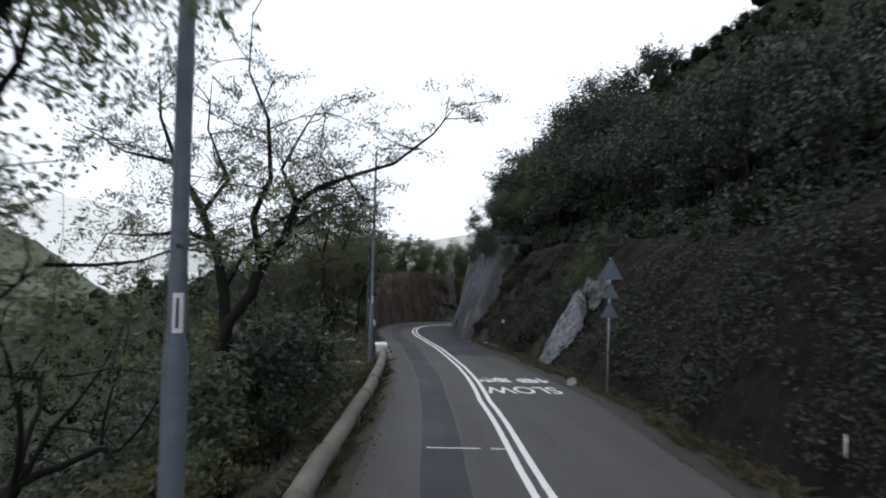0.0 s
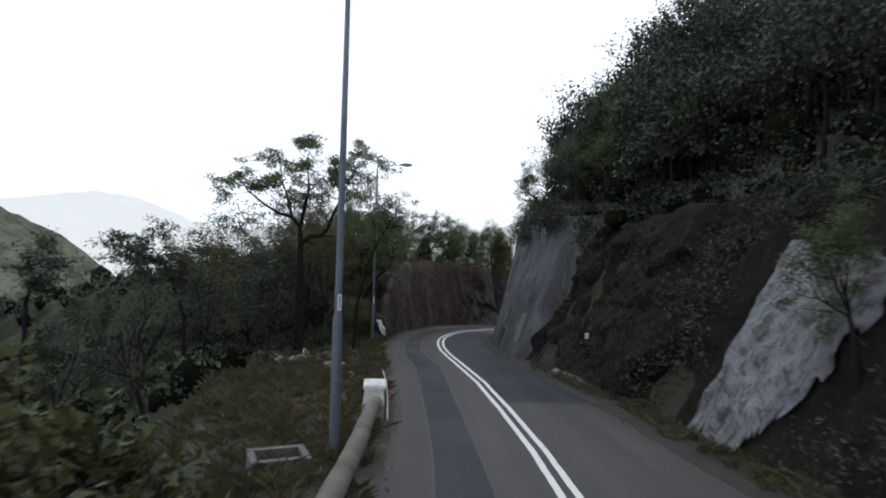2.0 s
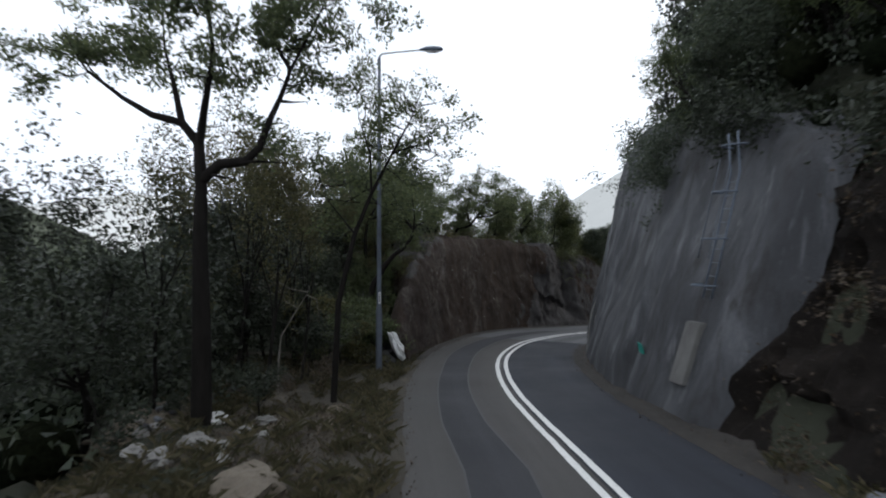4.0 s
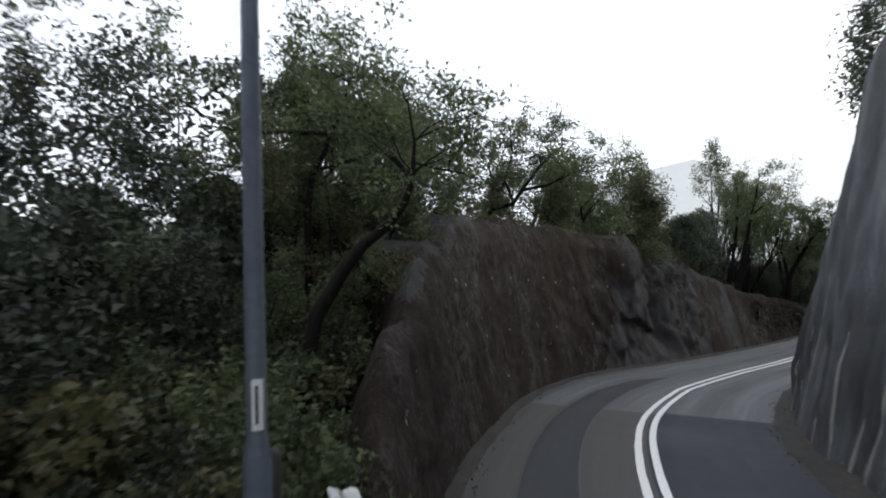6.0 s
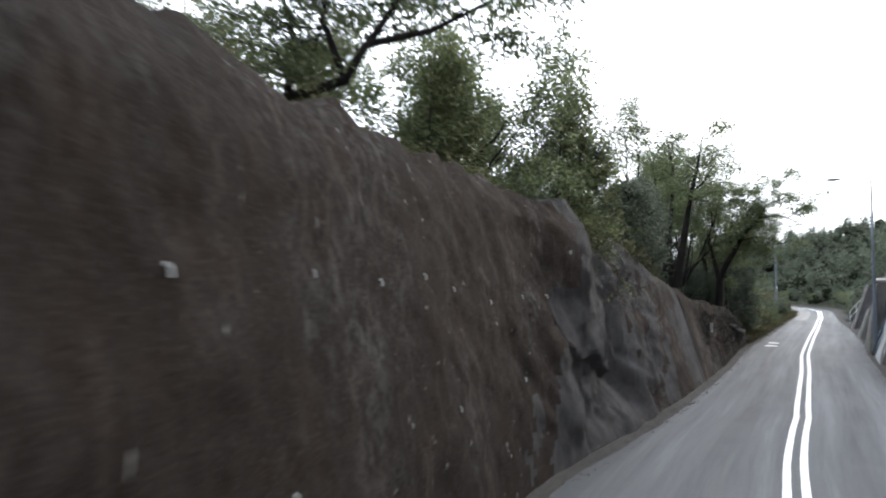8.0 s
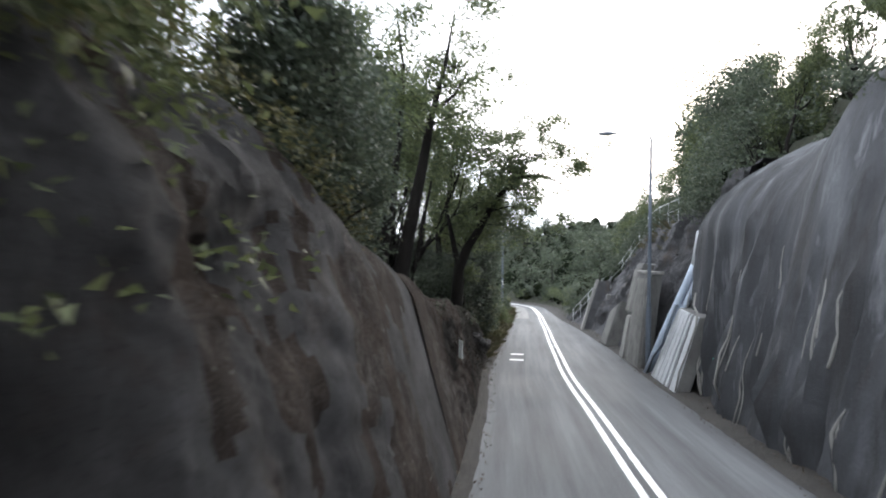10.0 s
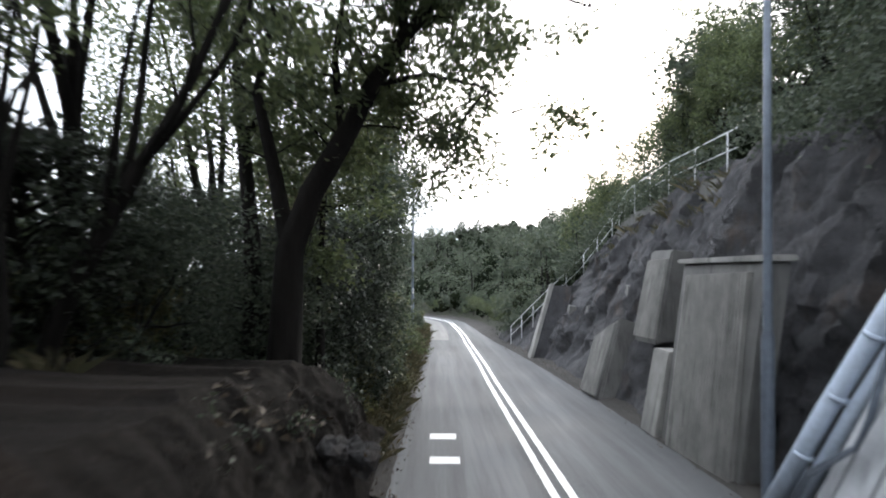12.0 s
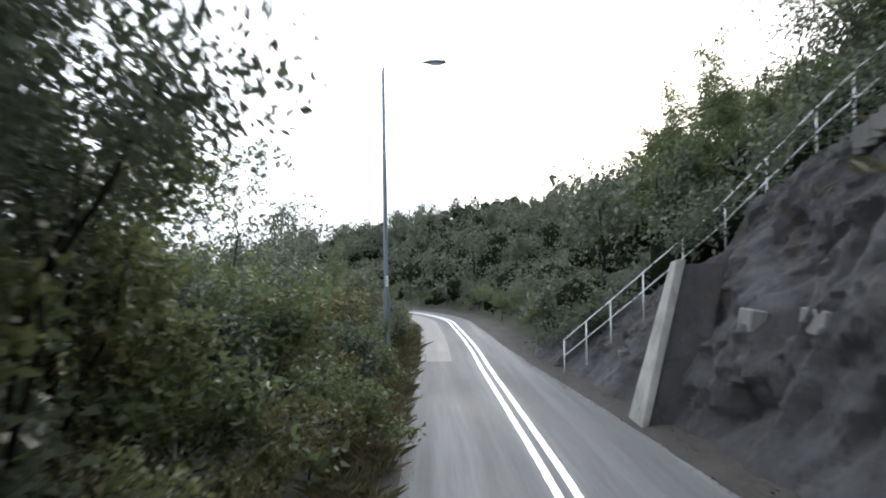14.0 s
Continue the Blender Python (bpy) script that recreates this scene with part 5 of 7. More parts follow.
# wooded left side up to the bend
for s, l, k, sc in ((38, -8, "acacia_b", 0.8), (42, -7.5, "thin", 0.9), (47, -7, "broad_shade", 0.9), (50.5, -5.0, "thin", 1.0), (52, -7.5, "broad_shade", 0.9),
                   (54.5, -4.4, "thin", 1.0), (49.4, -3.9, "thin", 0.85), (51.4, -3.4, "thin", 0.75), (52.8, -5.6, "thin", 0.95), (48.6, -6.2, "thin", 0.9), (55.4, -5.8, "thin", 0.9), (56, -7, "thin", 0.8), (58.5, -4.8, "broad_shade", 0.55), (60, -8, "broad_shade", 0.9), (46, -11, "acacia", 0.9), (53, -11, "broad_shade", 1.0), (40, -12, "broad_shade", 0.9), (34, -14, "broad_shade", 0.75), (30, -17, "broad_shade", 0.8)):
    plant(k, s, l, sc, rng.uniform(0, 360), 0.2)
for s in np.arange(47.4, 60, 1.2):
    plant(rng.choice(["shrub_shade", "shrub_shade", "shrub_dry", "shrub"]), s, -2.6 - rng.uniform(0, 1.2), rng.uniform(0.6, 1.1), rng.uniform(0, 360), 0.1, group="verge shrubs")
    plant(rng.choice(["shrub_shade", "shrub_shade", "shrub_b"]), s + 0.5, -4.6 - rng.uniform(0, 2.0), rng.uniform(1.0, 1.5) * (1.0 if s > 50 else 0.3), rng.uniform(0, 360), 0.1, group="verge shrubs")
# on top of the left rock
for s, l, k, sc in ((61, -6.5, "broad_b", 0.8), (61.6, -3.5, "broad", 0.6), (63.4, -3.8, "round", 0.85), (65.4, -4.2, "round_dark", 0.9), (67.5, -4.6, "round", 0.75),
                   (64.5, -6.0, "broad", 0.8), (62.5, -4.7, "broad", 0.7), (64.6, -4.8, "broad_b", 0.7), (66.6, -5.2, "round_b", 0.9), (67, -7.5, "broad_b", 0.8), (73, -7.5, "round", 1.0),
                   (73.4, -4.4, "round_b", 0.6), (75.0, -4.4, "round_b", 0.72), (77.6, -4.3, "round_b", 0.84), (79.2, -4.2, "round", 0.95), (81.4, -3.9, "round_b", 1.0), (83.6, -3.6, "round_dark", 0.85), (85.6, -3.4, "round_b", 0.75),
                   (76.4, -5.6, "round", 0.9), (80.4, -6.0, "round_b", 0.95), (84.4, -5.4, "round", 0.95), (87.4, -3.8, "round", 0.7), (89.6, -4.4, "round_b", 0.7), (88.4, -6.2, "round_dark", 1.0),
                   (91.6, -5.6, "round", 0.8), 
                   (105.8, -2.7, "round_dark", 0.72), (101.4, -3.5, "round_dark", 0.5), (103.0, -4.2, "round_dark", 0.65), (101, -5.6, "tall", 0.8), (106.5, -5.6, "tall_b", 0.9)):
    plant(k, s, l, sc, rng.uniform(0, 360), 0.2)
for s, l, k, sc, lean in ((96.8, -4.1, "tall_b", 0.7, 12), (98.4, -4.8, "tall", 0.7, 8), (100.3, -3.9, "tall_b", 0.95, 13), (101.6, -4.2, "tall", 0.8, 4), (99.2, -3.6, "tall_b", 0.85, 6), (98.6, -5.6, "tall", 1.0, 0), (107.6, -4.3, "tall", 1.0, 0)):
    plant(k, s, l, sc, rng.uniform(0, 360), 0.3, lean=lean)
bough_tree(95.0, -2.95, 2.6, [
    ([(0.1, -0.5), (0.25, 1.2), (0.5, 2.6), (0.75, 3.9), (0.95, 5.2), (1.3, 6.6), (1.5, 8.0)], 0.25, 0.4),
    ([(-0.3, -0.5), (-0.25, 1.4), (-0.1, 3.0), (0.1, 4.6), (0.15, 6.4), (-0.1, 8.0)], 0.19, 0.5),
    ([(-0.55, -0.5), (-0.75, 1.4), (-0.8, 3.2), (-0.6, 5.0), (-0.9, 7.0)], 0.14, 0.9),
    ([(0.3, -0.4), (0.6, 1.2), (0.85, 2.4), (1.0, 3.4)], 0.05, -0.1),
    ([(0.95, 5.2), (1.5, 5.8), (2.0, 6.8)], 0.07, 0.8)], 47, "cluster of thick dark leaning trunks on the earth bank", 4.6, "leaf", 0.12, 4, 0.15, 0.45, 0.1, 3)
bough_tree(105.4, -2.0, 0, [
    ([(0.0, 0.9), (0.03, 2.4), (0.0, 3.8), (0.05, 5.2), (0.0, 6.6), (0.1, 8.0)], 0.1, 0.2),
    ([(0.05, 5.2), (0.5, 5.8), (0.9, 6.6)], 0.04, 0.4), ([(0.0, 4.6), (-0.5, 5.2), (-0.9, 6.0)], 0.04, -0.3)], 61, "slim straight dark tree on the end of the bank", 4.4, "leaf", 0.115, 5, 0.15, 0.45, 0.1, 3)
# The darkest leaves here have the tree's unlit inside put into their colour.
for s, l, foot, top, radius, seed, gap, leaf in ((106.6, -2.5, 0.8, 4.6, 1.2, 201, -0.2, "leaf_shade"), (108.8, -2.0, 0.8, 4.8, 1.15, 202, -0.2, "leaf_shade"), (110.5, -1.55, 0.9, 6.3, 1.05, 203, -0.26, "leaf_forest"),
                                                (106.0, -4.6, 1.0, 4.4, 1.4, 204, -0.05, "leaf_shade"), (108.6, -4.6, 1.0, 5.2, 1.5, 205, -0.05, "leaf_shade"), (111.2, -3.9, 1.0, 4.4, 1.4, 206, -0.08, "leaf_shade"),
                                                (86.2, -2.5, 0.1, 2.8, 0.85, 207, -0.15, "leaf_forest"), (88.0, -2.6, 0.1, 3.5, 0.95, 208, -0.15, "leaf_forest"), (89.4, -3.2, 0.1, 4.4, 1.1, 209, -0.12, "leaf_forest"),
                                                (91.6, -3.5, 0.1, 4.6, 1.2, 210, -0.12, "leaf_forest"), (93.4, -4.3, 0.1, 4.8, 1.2, 211, -0.12, "leaf_forest"), (104.2, -2.7, 0.2, 3.4, 1.05, 212, -0.16, "leaf_forest"), (101.0, -4.5, 0.2, 2.8, 1.3, 213, -0.1, "leaf_shade"), (97.6, -5.2, 0.2, 2.6, 1.3, 214, -0.1, "leaf_shade")):
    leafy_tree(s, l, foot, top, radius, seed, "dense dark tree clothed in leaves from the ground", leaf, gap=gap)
plant("thin", 108.4, -3.8, 0.95, 70, 0.2)
for s, l, sc, lean in ((115.3, -4.0, 1.05, 0), (117.2, -4.2, 1.0, 0), (118.8, -4.2, 0.75, 0)):
    plant("big_leaf", s, l, sc, rng.uniform(0, 360), 0.2, lean=lean, tall=1.12)
for s, l, sc, turn, tall in ((113.4, -2.65, 1.0, 160, 1.8), (115.0, -2.9, 1.0, 280, 1.3)):
    plant("dense_leaf", s, l, sc, turn, 0.2, tall=tall)
for s, l, sc in ((54.6, -2.4, 0.9), (55.6, -2.2, 1.0), (56.4, -2.7, 1.1), (57.4, -2.3, 0.8), (58.6, -2.6, 1.0), (56.0, -3.6, 1.2), (54.4, -3.6, 1.3), (57.6, -3.2, 1.1), (59.4, -3.0, 1.0), (62.7, -3.1, 0.8), (63.1, -3.9, 0.9), (62.6, -4.7, 1.0)):
    plant(rng.choice(["shrub_near", "shrub_warm", "shrub"]), s, l, sc, rng.uniform(0, 360), 0.2, group="shrubs on the rock")
for s, l, k, sc in ((59.6, -2.9, "broad", 0.4), (60.8, -3.2, "broad_b", 0.4), (58.8, -4.0, "broad", 0.45), (57.4, -4.8, "broad_b", 0.5), (60.2, -4.8, "thin", 0.6), (58.2, -3.2, "broad", 0.34)):
    plant(k, s, l, sc, rng.uniform(0, 360), 0.2)
for s, l, k, sc in ((134.0, 11.5, "broad", 0.95), (137.0, 12.6, "broad_b", 1.0), (140.5, 13.8, "broad", 0.95), (132.0, 13.0, "broad_b", 0.85), (114.6, -5.3, "broad", 0.8), (117.6, -5.5, "broad_b", 0.72), (120.6, -5.3, "broad", 0.6)):
    plant(k, s, l, sc, rng.uniform(0, 360), 0.3)
for s, l, k, sc in ((117.5, 11.6, "broad", 0.8), (119.5, 11.9, "broad_b", 0.75), (122.0, 12.2, "broad", 0.75), (124.5, 12.6, "broad_b", 0.65), (114.5, 11.4, "broad_b", 0.75), (105.0, 10.2, "broad", 0.7), (103.2, 9.6, "broad_b", 0.6), (101.8, 9.4, "broad", 0.55)):
    plant(k, s, l, sc, rng.uniform(0, 360), 0.3)
for s, l, k, sc in ((136.0, 9.4, "broad_b", 1.0), (138.5, 11.0, "broad", 1.0), (127.6, 11.0, "broad", 0.95), (124.8, 12.0, "broad_b", 0.95), (121.6, 12.2, "broad", 0.95), (131.0, 11.6, "broad_b", 0.85), (133.5, 15.0, "broad", 1.0), (129.5, 13.2, "round_dark", 1.2), (126.5, 13.0, "round_dark", 1.2), (123.6, 12.6, "round_dark", 1.2), (120.4, 12.2, "round_dark", 1.25), (117.0, 12.0, "round", 1.25), (113.6, 11.6, "round_dark", 1.25), (110.2, 11.2, "round_dark", 1.2), (107.0, 10.6, "round_dark", 1.1), (104.6, 9.6, "round_dark", 1.0), (122.0, 15.0, "broad", 0.95), (116.0, 15.0, "broad_b", 0.95), (127.5, 16.0, "broad", 0.9)):
    plant(k, s, l, sc, rng.uniform(0, 360), 0.3)
for s in np.arange(131, 190, 1.3):
    plant(rng.choice(["shrub", "shrub_b", "shrub_b"]), s, float(RIGHT(np.array([s]))[0]) + 1.5 + rng.uniform(0, 0.7), rng.uniform(0.6, 1.1), rng.uniform(0, 360), 0.2, group="roadside shrubs")
for s in np.arange(60, 91, 1.4):
    plant(rng.choice(["shrub", "shrub_warm", "shrub_dry"]), s, LEFT(np.array([s]))[0] - 2.7 - rng.uniform(0, 1.5), rng.uniform(0.45, 0.85) * (1.0 if s < 88 else 0.6), rng.uniform(0, 360), 0.1, group="shrubs on the rock")
# shrubs that press on the lane along the straight
for s in np.arange(107, 150, 1.1):
    plant(rng.choice(["shrub_near", "shrub_warm", "shrub_near", "shrub_bright"] if s < 120 else ["shrub", "shrub_warm", "shrub_b"]), s, -1.75 - rng.uniform(0, 0.5), rng.uniform(0.6, 1.0), rng.uniform(0, 360), 0.1, group="roadside shrubs")
    plant(rng.choice(["shrub", "shrub_warm", "shrub_b"]), s + 0.4, -3.2 - rng.uniform(0, 1.3), rng.uniform(1.1, 1.6), rng.uniform(0, 360), 0.1, group="roadside shrubs")
for s in np.arange(121, 180, 2.6):
    plant(rng.choice(["thin", "broad", "broad_b"]), s, -4.6 - rng.uniform(0, 3.5), rng.uniform(0.5, 0.72), rng.uniform(0, 360), 0.2)
# on the right, over the cuts
for s, l, k, sc in ((43, 12.4, "acacia_b", 0.7), (46, 12.0, "broad", 0.72), (49, 11.5, "thin", 0.7), (52, 11.9, "broad", 0.7), (48.4, 11.3, "broad_b", 0.7), (50.6, 11.7, "broad", 0.72), (53.4, 12.2, "broad", 0.78), (118, 11, "broad", 0.7), (113, 12, "broad_b", 0.7), (107, 12, "broad", 0.8), (102, 11.5, "broad_b", 0.7)):
    plant(k, s, l, sc, rng.uniform(0, 360), 0.3)


plant("broad", 27.4, 7.9, 0.5, 30, h=1.9)
for s, l, k, sc, lean in ((54.4, 9.6, "acacia_b", 0.62, -22), (53.2, 9.8, "round_dark", 0.85, -10), (55.6, 10.0, "round_dark", 0.8, -12), (58.0, 10.2, "round_dark", 0.85, -10), (60.6, 10.4, "round", 0.8, -6), (54.0, 8.5, "round_dark", 0.7, -30), (55.4, 8.9, "round_dark", 0.7, -28), (54.2, 11.8, "round_dark", 0.95, 0), (57.0, 12.0, "round_dark", 1.0, 0)):
    plant(k, s, l, sc, rng.uniform(0, 360), 0.3, lean=lean)
plant("broad", 51.0, 7.9, 0.46, 40, h=7.1, lean=-24)
for s, l, sc in ((23.0, -4.6, 1.5), (24.6, -5.3, 1.7), (22.0, -5.6, 1.6), (25.8, -4.4, 1.2), (23.8, -6.4, 1.8)):
    plant("shrub_bright", s, l, sc * 1.3, rng.uniform(0, 360), 0.2, h=-1.2, group="verge shrubs")
for s in np.arange(91.5, 107, 1.15):
    plant(rng.choice(["shrub", "shrub_b", "shrub_warm"]), s, -3.8 - rng.uniform(0, 0.9) - (1.5 if s < 99 else 0.3), rng.uniform(0.55, 0.95), rng.uniform(0, 360), 0.2, group="shrubs on the rock")
    plant(rng.choice(["shrub_b", "shrub"]), s + 0.5, -5.4 - rng.uniform(0, 1.6), rng.uniform(1.3, 1.9), rng.uniform(0, 360), 0.2, group="shrubs on the rock")


ball = bmesh.new()
bmesh.ops.create_icosphere(ball, subdivisions=1, radius=1.0)
BALL_V = np.array([v.co[:] for v in ball.verts])
BALL_F = np.array([[v.index for v in f.verts] for f in ball.faces])
ball.free()


def woods(name, label, count, s_range, back, leaf_size, per, seed, radius, side=1, lift=(0.3, 2.6), mat="leaf_forest", core=True, area=None):
    """A wooded slope: uneven crowns standing close, each a closed near-black core, coloured as shade, under a coat of
    leaves.
    """
    r = np.random.default_rng(seed)
    s = r.uniform(*s_range, count)
    b = back[0] + (back[1] - back[0]) * r.uniform(0, 1, count) ** 1.15
    if side > 0:
        l = RIGHT(s) + 1.6 + CUT_H(s) * CUT_LEAN(s) + b
    else:
        l = LEFT(s) - b
    q = W(s, l, 0)
    if area:                               # a stretch of the plan instead: x, y of its corners
        q[:, 0], q[:, 1] = r.uniform(area[0], area[2], count), r.uniform(area[1], area[3], count)
    nn = nearest(q[:, :2])
    keep = (nn[:, 1] > RIGHT(nn[:, 0]) + 1.4 + CUT_H(nn[:, 0]) * CUT_LEAN(nn[:, 0])) if side > 0 else (nn[:, 1] < LEFT(nn[:, 0]) - back[0] + 0.5)
    q, nn = q[keep], nn[keep]
    rad = radius[0] + (radius[1] - radius[0]) * r.uniform(0, 1, len(q)) ** 1.6
    chosen = []
    if core and not area:                               # keep crowns from standing inside one another
        grid = {}
        for k in range(len(q)):
            cell = (int(q[k, 0] // 3), int(q[k, 1] // 3))
            if all((q[k, 0] - q[j, 0]) ** 2 + (q[k, 1] - q[j, 1]) ** 2 > (0.54 * (rad[k] + rad[j])) ** 2 for a in (-1, 0, 1) for c in (-1, 0, 1) for j in grid.get((cell[0] + a, cell[1] + c), ())):
                grid.setdefault(cell, []).append(k)
                chosen.append(k)
        q, nn, rad = q[chosen], nn[chosen], rad[chosen]
    q[:, 2] = nn[:, 2] + ground_h(nn[:, 0], nn[:, 1]) + (rad * r.uniform(0.15, 0.9, len(q)) if core else r.uniform(*lift, len(q)))
    if area:                               # on the steep shoulder, standing on the ground sheet itself
        for k in range(len(q)):
            q[k, 2] = ground.ray_cast((q[k, 0], q[k, 1], 200.0), (0, 0, -1))[1].z + 0.3 * rad[k]
            if all(((q[k] - q[j]) ** 2).sum() > (0.6 * (rad[k] + rad[j])) ** 2 for j in chosen):
                chosen.append(k)
        q, nn, rad = q[chosen], nn[chosen], rad[chosen]
    c = np.repeat(q, per, 0)
    d = r.normal(size=c.shape)
    d /= np.linalg.norm(d, axis=1, keepdims=True)
    d[:, 2] = np.abs(d[:, 2]) * 1.05 - 0.3
    reach = np.repeat(rad, per)
    lump = 1 + 0.34 * np.array([noise.noise(p) for p in (d * 1.9 + np.repeat(q, per, 0) * 0.7)]) if core else 1.0
    form = np.c_[r.uniform(0.7, 1.35, (len(q), 2)), r.uniform(0.6, 1.25, len(q))] if core else np.ones((len(q), 3))
    c = c + d * np.repeat(form, per, 0) * (reach * lump * r.uniform(0.6, 1.18, len(c)))[:, None]
    ob = part(name, cloud_of_leaves(name, c, leaf_size * (0.75 + 0.35 * reach / max(radius)), MAT[mat], seed))
    # Added cores put the shadow between the leaves into a near-black mass.
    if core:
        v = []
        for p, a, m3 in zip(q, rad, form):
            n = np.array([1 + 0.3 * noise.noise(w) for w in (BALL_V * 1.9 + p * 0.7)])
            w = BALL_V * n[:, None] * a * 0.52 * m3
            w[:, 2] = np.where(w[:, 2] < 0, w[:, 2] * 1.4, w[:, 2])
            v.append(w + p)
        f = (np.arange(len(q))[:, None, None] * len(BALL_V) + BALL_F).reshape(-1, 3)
        inner = part(name + "_inner", mesh_from(name + "_inner", np.concatenate(v), f, MAT["core_shade"], True))
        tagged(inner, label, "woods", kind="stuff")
    return tagged(ob, label, "woods", kind="stuff")


# Scrub and woods above the bank, their shade put into the leaf colour.
woods("hillside_woods", "evergreen scrub woods on the slope above the bank, shade in their leaf colour", 4200, (-15, 68), (-1.7, 15), 0.15, 170, 4, (0.5, 1.5), mat="leaf_shade")
woods("hillside_woods", "evergreen woods on the hillside above the road, shade in their leaf colour", 4000, (-25, 100), (6, 36), 0.2, 150, 5, (0.8, 2.1), mat="leaf_shade")
woods("hillside_woods", "evergreen woods along the hill crest, shade in their leaf colour", 1500, (10, 75), (12, 27), 0.17, 110, 2, (0.6, 1.5), mat="leaf_shade")
woods("hillside_woods", "evergreen woods on the steep shoulder of the hill, shade in their leaf colour", 2600, (40, 80), (14, 30), 0.2, 130, 12, (0.7, 1.6), mat="leaf_shade", area=(25.0, 49.5, 46.0, 60.0))
# These woods wear the leaf colour that was lightened for haze.
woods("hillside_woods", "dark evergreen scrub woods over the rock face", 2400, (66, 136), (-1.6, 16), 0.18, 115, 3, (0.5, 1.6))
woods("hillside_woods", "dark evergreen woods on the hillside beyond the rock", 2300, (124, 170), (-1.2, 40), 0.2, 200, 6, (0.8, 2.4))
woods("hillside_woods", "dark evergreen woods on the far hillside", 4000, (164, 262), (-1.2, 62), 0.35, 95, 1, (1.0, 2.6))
TUFT = skeleton(7, 1.0, 0.36, 0.02, 0.45, limbs=5, levels=3, wander=0.22, lift=0.3, spread=0.8)[1]


def far_trees(name, label, count, s_range, back, heights, leaf_size, per, seed, mat):
    """Single taller trees that break the skyline of a far wood, as leaf clusters round their twigs, with their stems."""
    r = np.random.default_rng(seed)
    s = r.uniform(*s_range, count)
    l = RIGHT(s) + 1.6 + CUT_H(s) * CUT_LEAN(s) + r.uniform(*back, count)
    q = W(s, l, 0)
    nn = nearest(q[:, :2])
    q[:, 2] = nn[:, 2] + ground_h(nn[:, 0], nn[:, 1]) + 0.4
    leaves, wood = [], Shape()
    for p in q:
        hgt, a = r.uniform(*heights), r.uniform(0, 6.28)
        turn = np.array([[math.cos(a), -math.sin(a), 0], [math.sin(a), math.cos(a), 0], [0, 0, 1]])
        t = (TUFT[r.uniform(size=len(TUFT)) < 0.55] @ turn.T) * hgt * np.array([1.15, 1.15, 1.0])
        t = np.repeat(t, per, 0) + r.normal(size=(len(t) * per, 3)) * 0.05 * hgt
        leaves.append(t + p)
        wood.tube([p - np.array([0, 0, 0.8]), p + np.array([0.02 * hgt, 0, 0.3 * hgt]), p + np.array([0, 0.02 * hgt, 0.75 * hgt])], [0.022 * hgt, 0.016 * hgt, 0.005 * hgt], 5, cap=False)
    c = np.concatenate(leaves)
    tagged(part(name, cloud_of_leaves(name, c, np.full(len(c), leaf_size), MAT[mat], seed)), label, "woods", kind="stuff")
    tagged(part(name + "_stems", wood.mesh(name + "_stems", MAT["bark"], True)), label, "woods", kind="stuff")


far_trees("hillside_trees", "taller dark trees standing out of the hillside scrub", 90, (-5, 80), (0, 15), (2.6, 4.6), 0.21, 3, 91, "leaf_shade")
far_trees("hillside_trees", "tall dark trees on the shoulder of the hill", 120, (24, 72), (1.5, 11), (3.8, 6.2), 0.2, 4, 93, "leaf_shade")
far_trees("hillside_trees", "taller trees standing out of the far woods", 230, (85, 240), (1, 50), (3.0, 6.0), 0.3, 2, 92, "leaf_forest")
woods("valley_woods", "green scrub on the falling valley side", 1800, (-20, 62), (7, 48), 0.28, 75, 7, (0.8, 1.7), side=-1)
woods("valley_woods", "dense green woods behind the roadside trees", 3500, (60, 230), (5.5, 40), 0.3, 60, 8, (0.9, 2.0), side=-1)
woods("valley_woods", "dense dark woods beside the bend", 560, (47.5, 64), (4.4, 16), 0.17, 90, 13, (0.5, 1.3), side=-1, lift=(0.2, 5.0), mat="leaf_shade", core=False)
woods("valley_woods", "dense dark woods beside the straight", 420, (106, 142), (3.6, 13), 0.16, 100, 14, (0.5, 1.3), side=-1, lift=(0.2, 6.5), core=False)


def face_scrub(name, label, count, s_range, h_range, foot, lean, side, leaf_size, per, seed, radius, mat, height):
    """Small bushes that hang on a cut face."""
    r = np.random.default_rng(seed)
    pts = []
    while len(pts) < count:
        s, f = r.uniform(*s_range), r.uniform(*h_range)
        a = np.array([s])
        h = f * float(height(a)[0])
        if 25.5 < s < 32.9 and side > 0 and noise.noise((s, h, 0)) > -0.45 and h < 5.6 and (h > 1.0 or s > 28.5):
            continue
        if noise.noise((s * 0.35, h * 0.4, seed)) < -0.12:
            continue
        pts.append(W(s, float(foot(a)[0]) + side * (float(lean(a)[0]) * h - r.uniform(0.1, 0.45)), h))
    q = np.array(pts)
    c = np.repeat(q, per, 0) + r.normal(size=(count * per, 3)) * np.repeat(r.uniform(*radius, count), per)[:, None] * np.array([0.6, 0.6, 0.55])
    ob = part(name, leaf_mesh(name, c, np.full(len(c), leaf_size), MAT[mat], seed, 0.4))
    return tagged(ob, label, "scrub", kind="stuff")


rf = lambda s: RIGHT(s) + FOOT(s)
lf = lambda s: LEFT(s) - 0.12
face_scrub("bank_scrub", "brown dead leaves on the earth bank", 6, (93, 103), (0.2, 1.05), lf, lambda s: 0.26 + 0 * s, -1, 0.07, 50, 15, (0.12, 0.3), "leaf_dry", BANK_H)
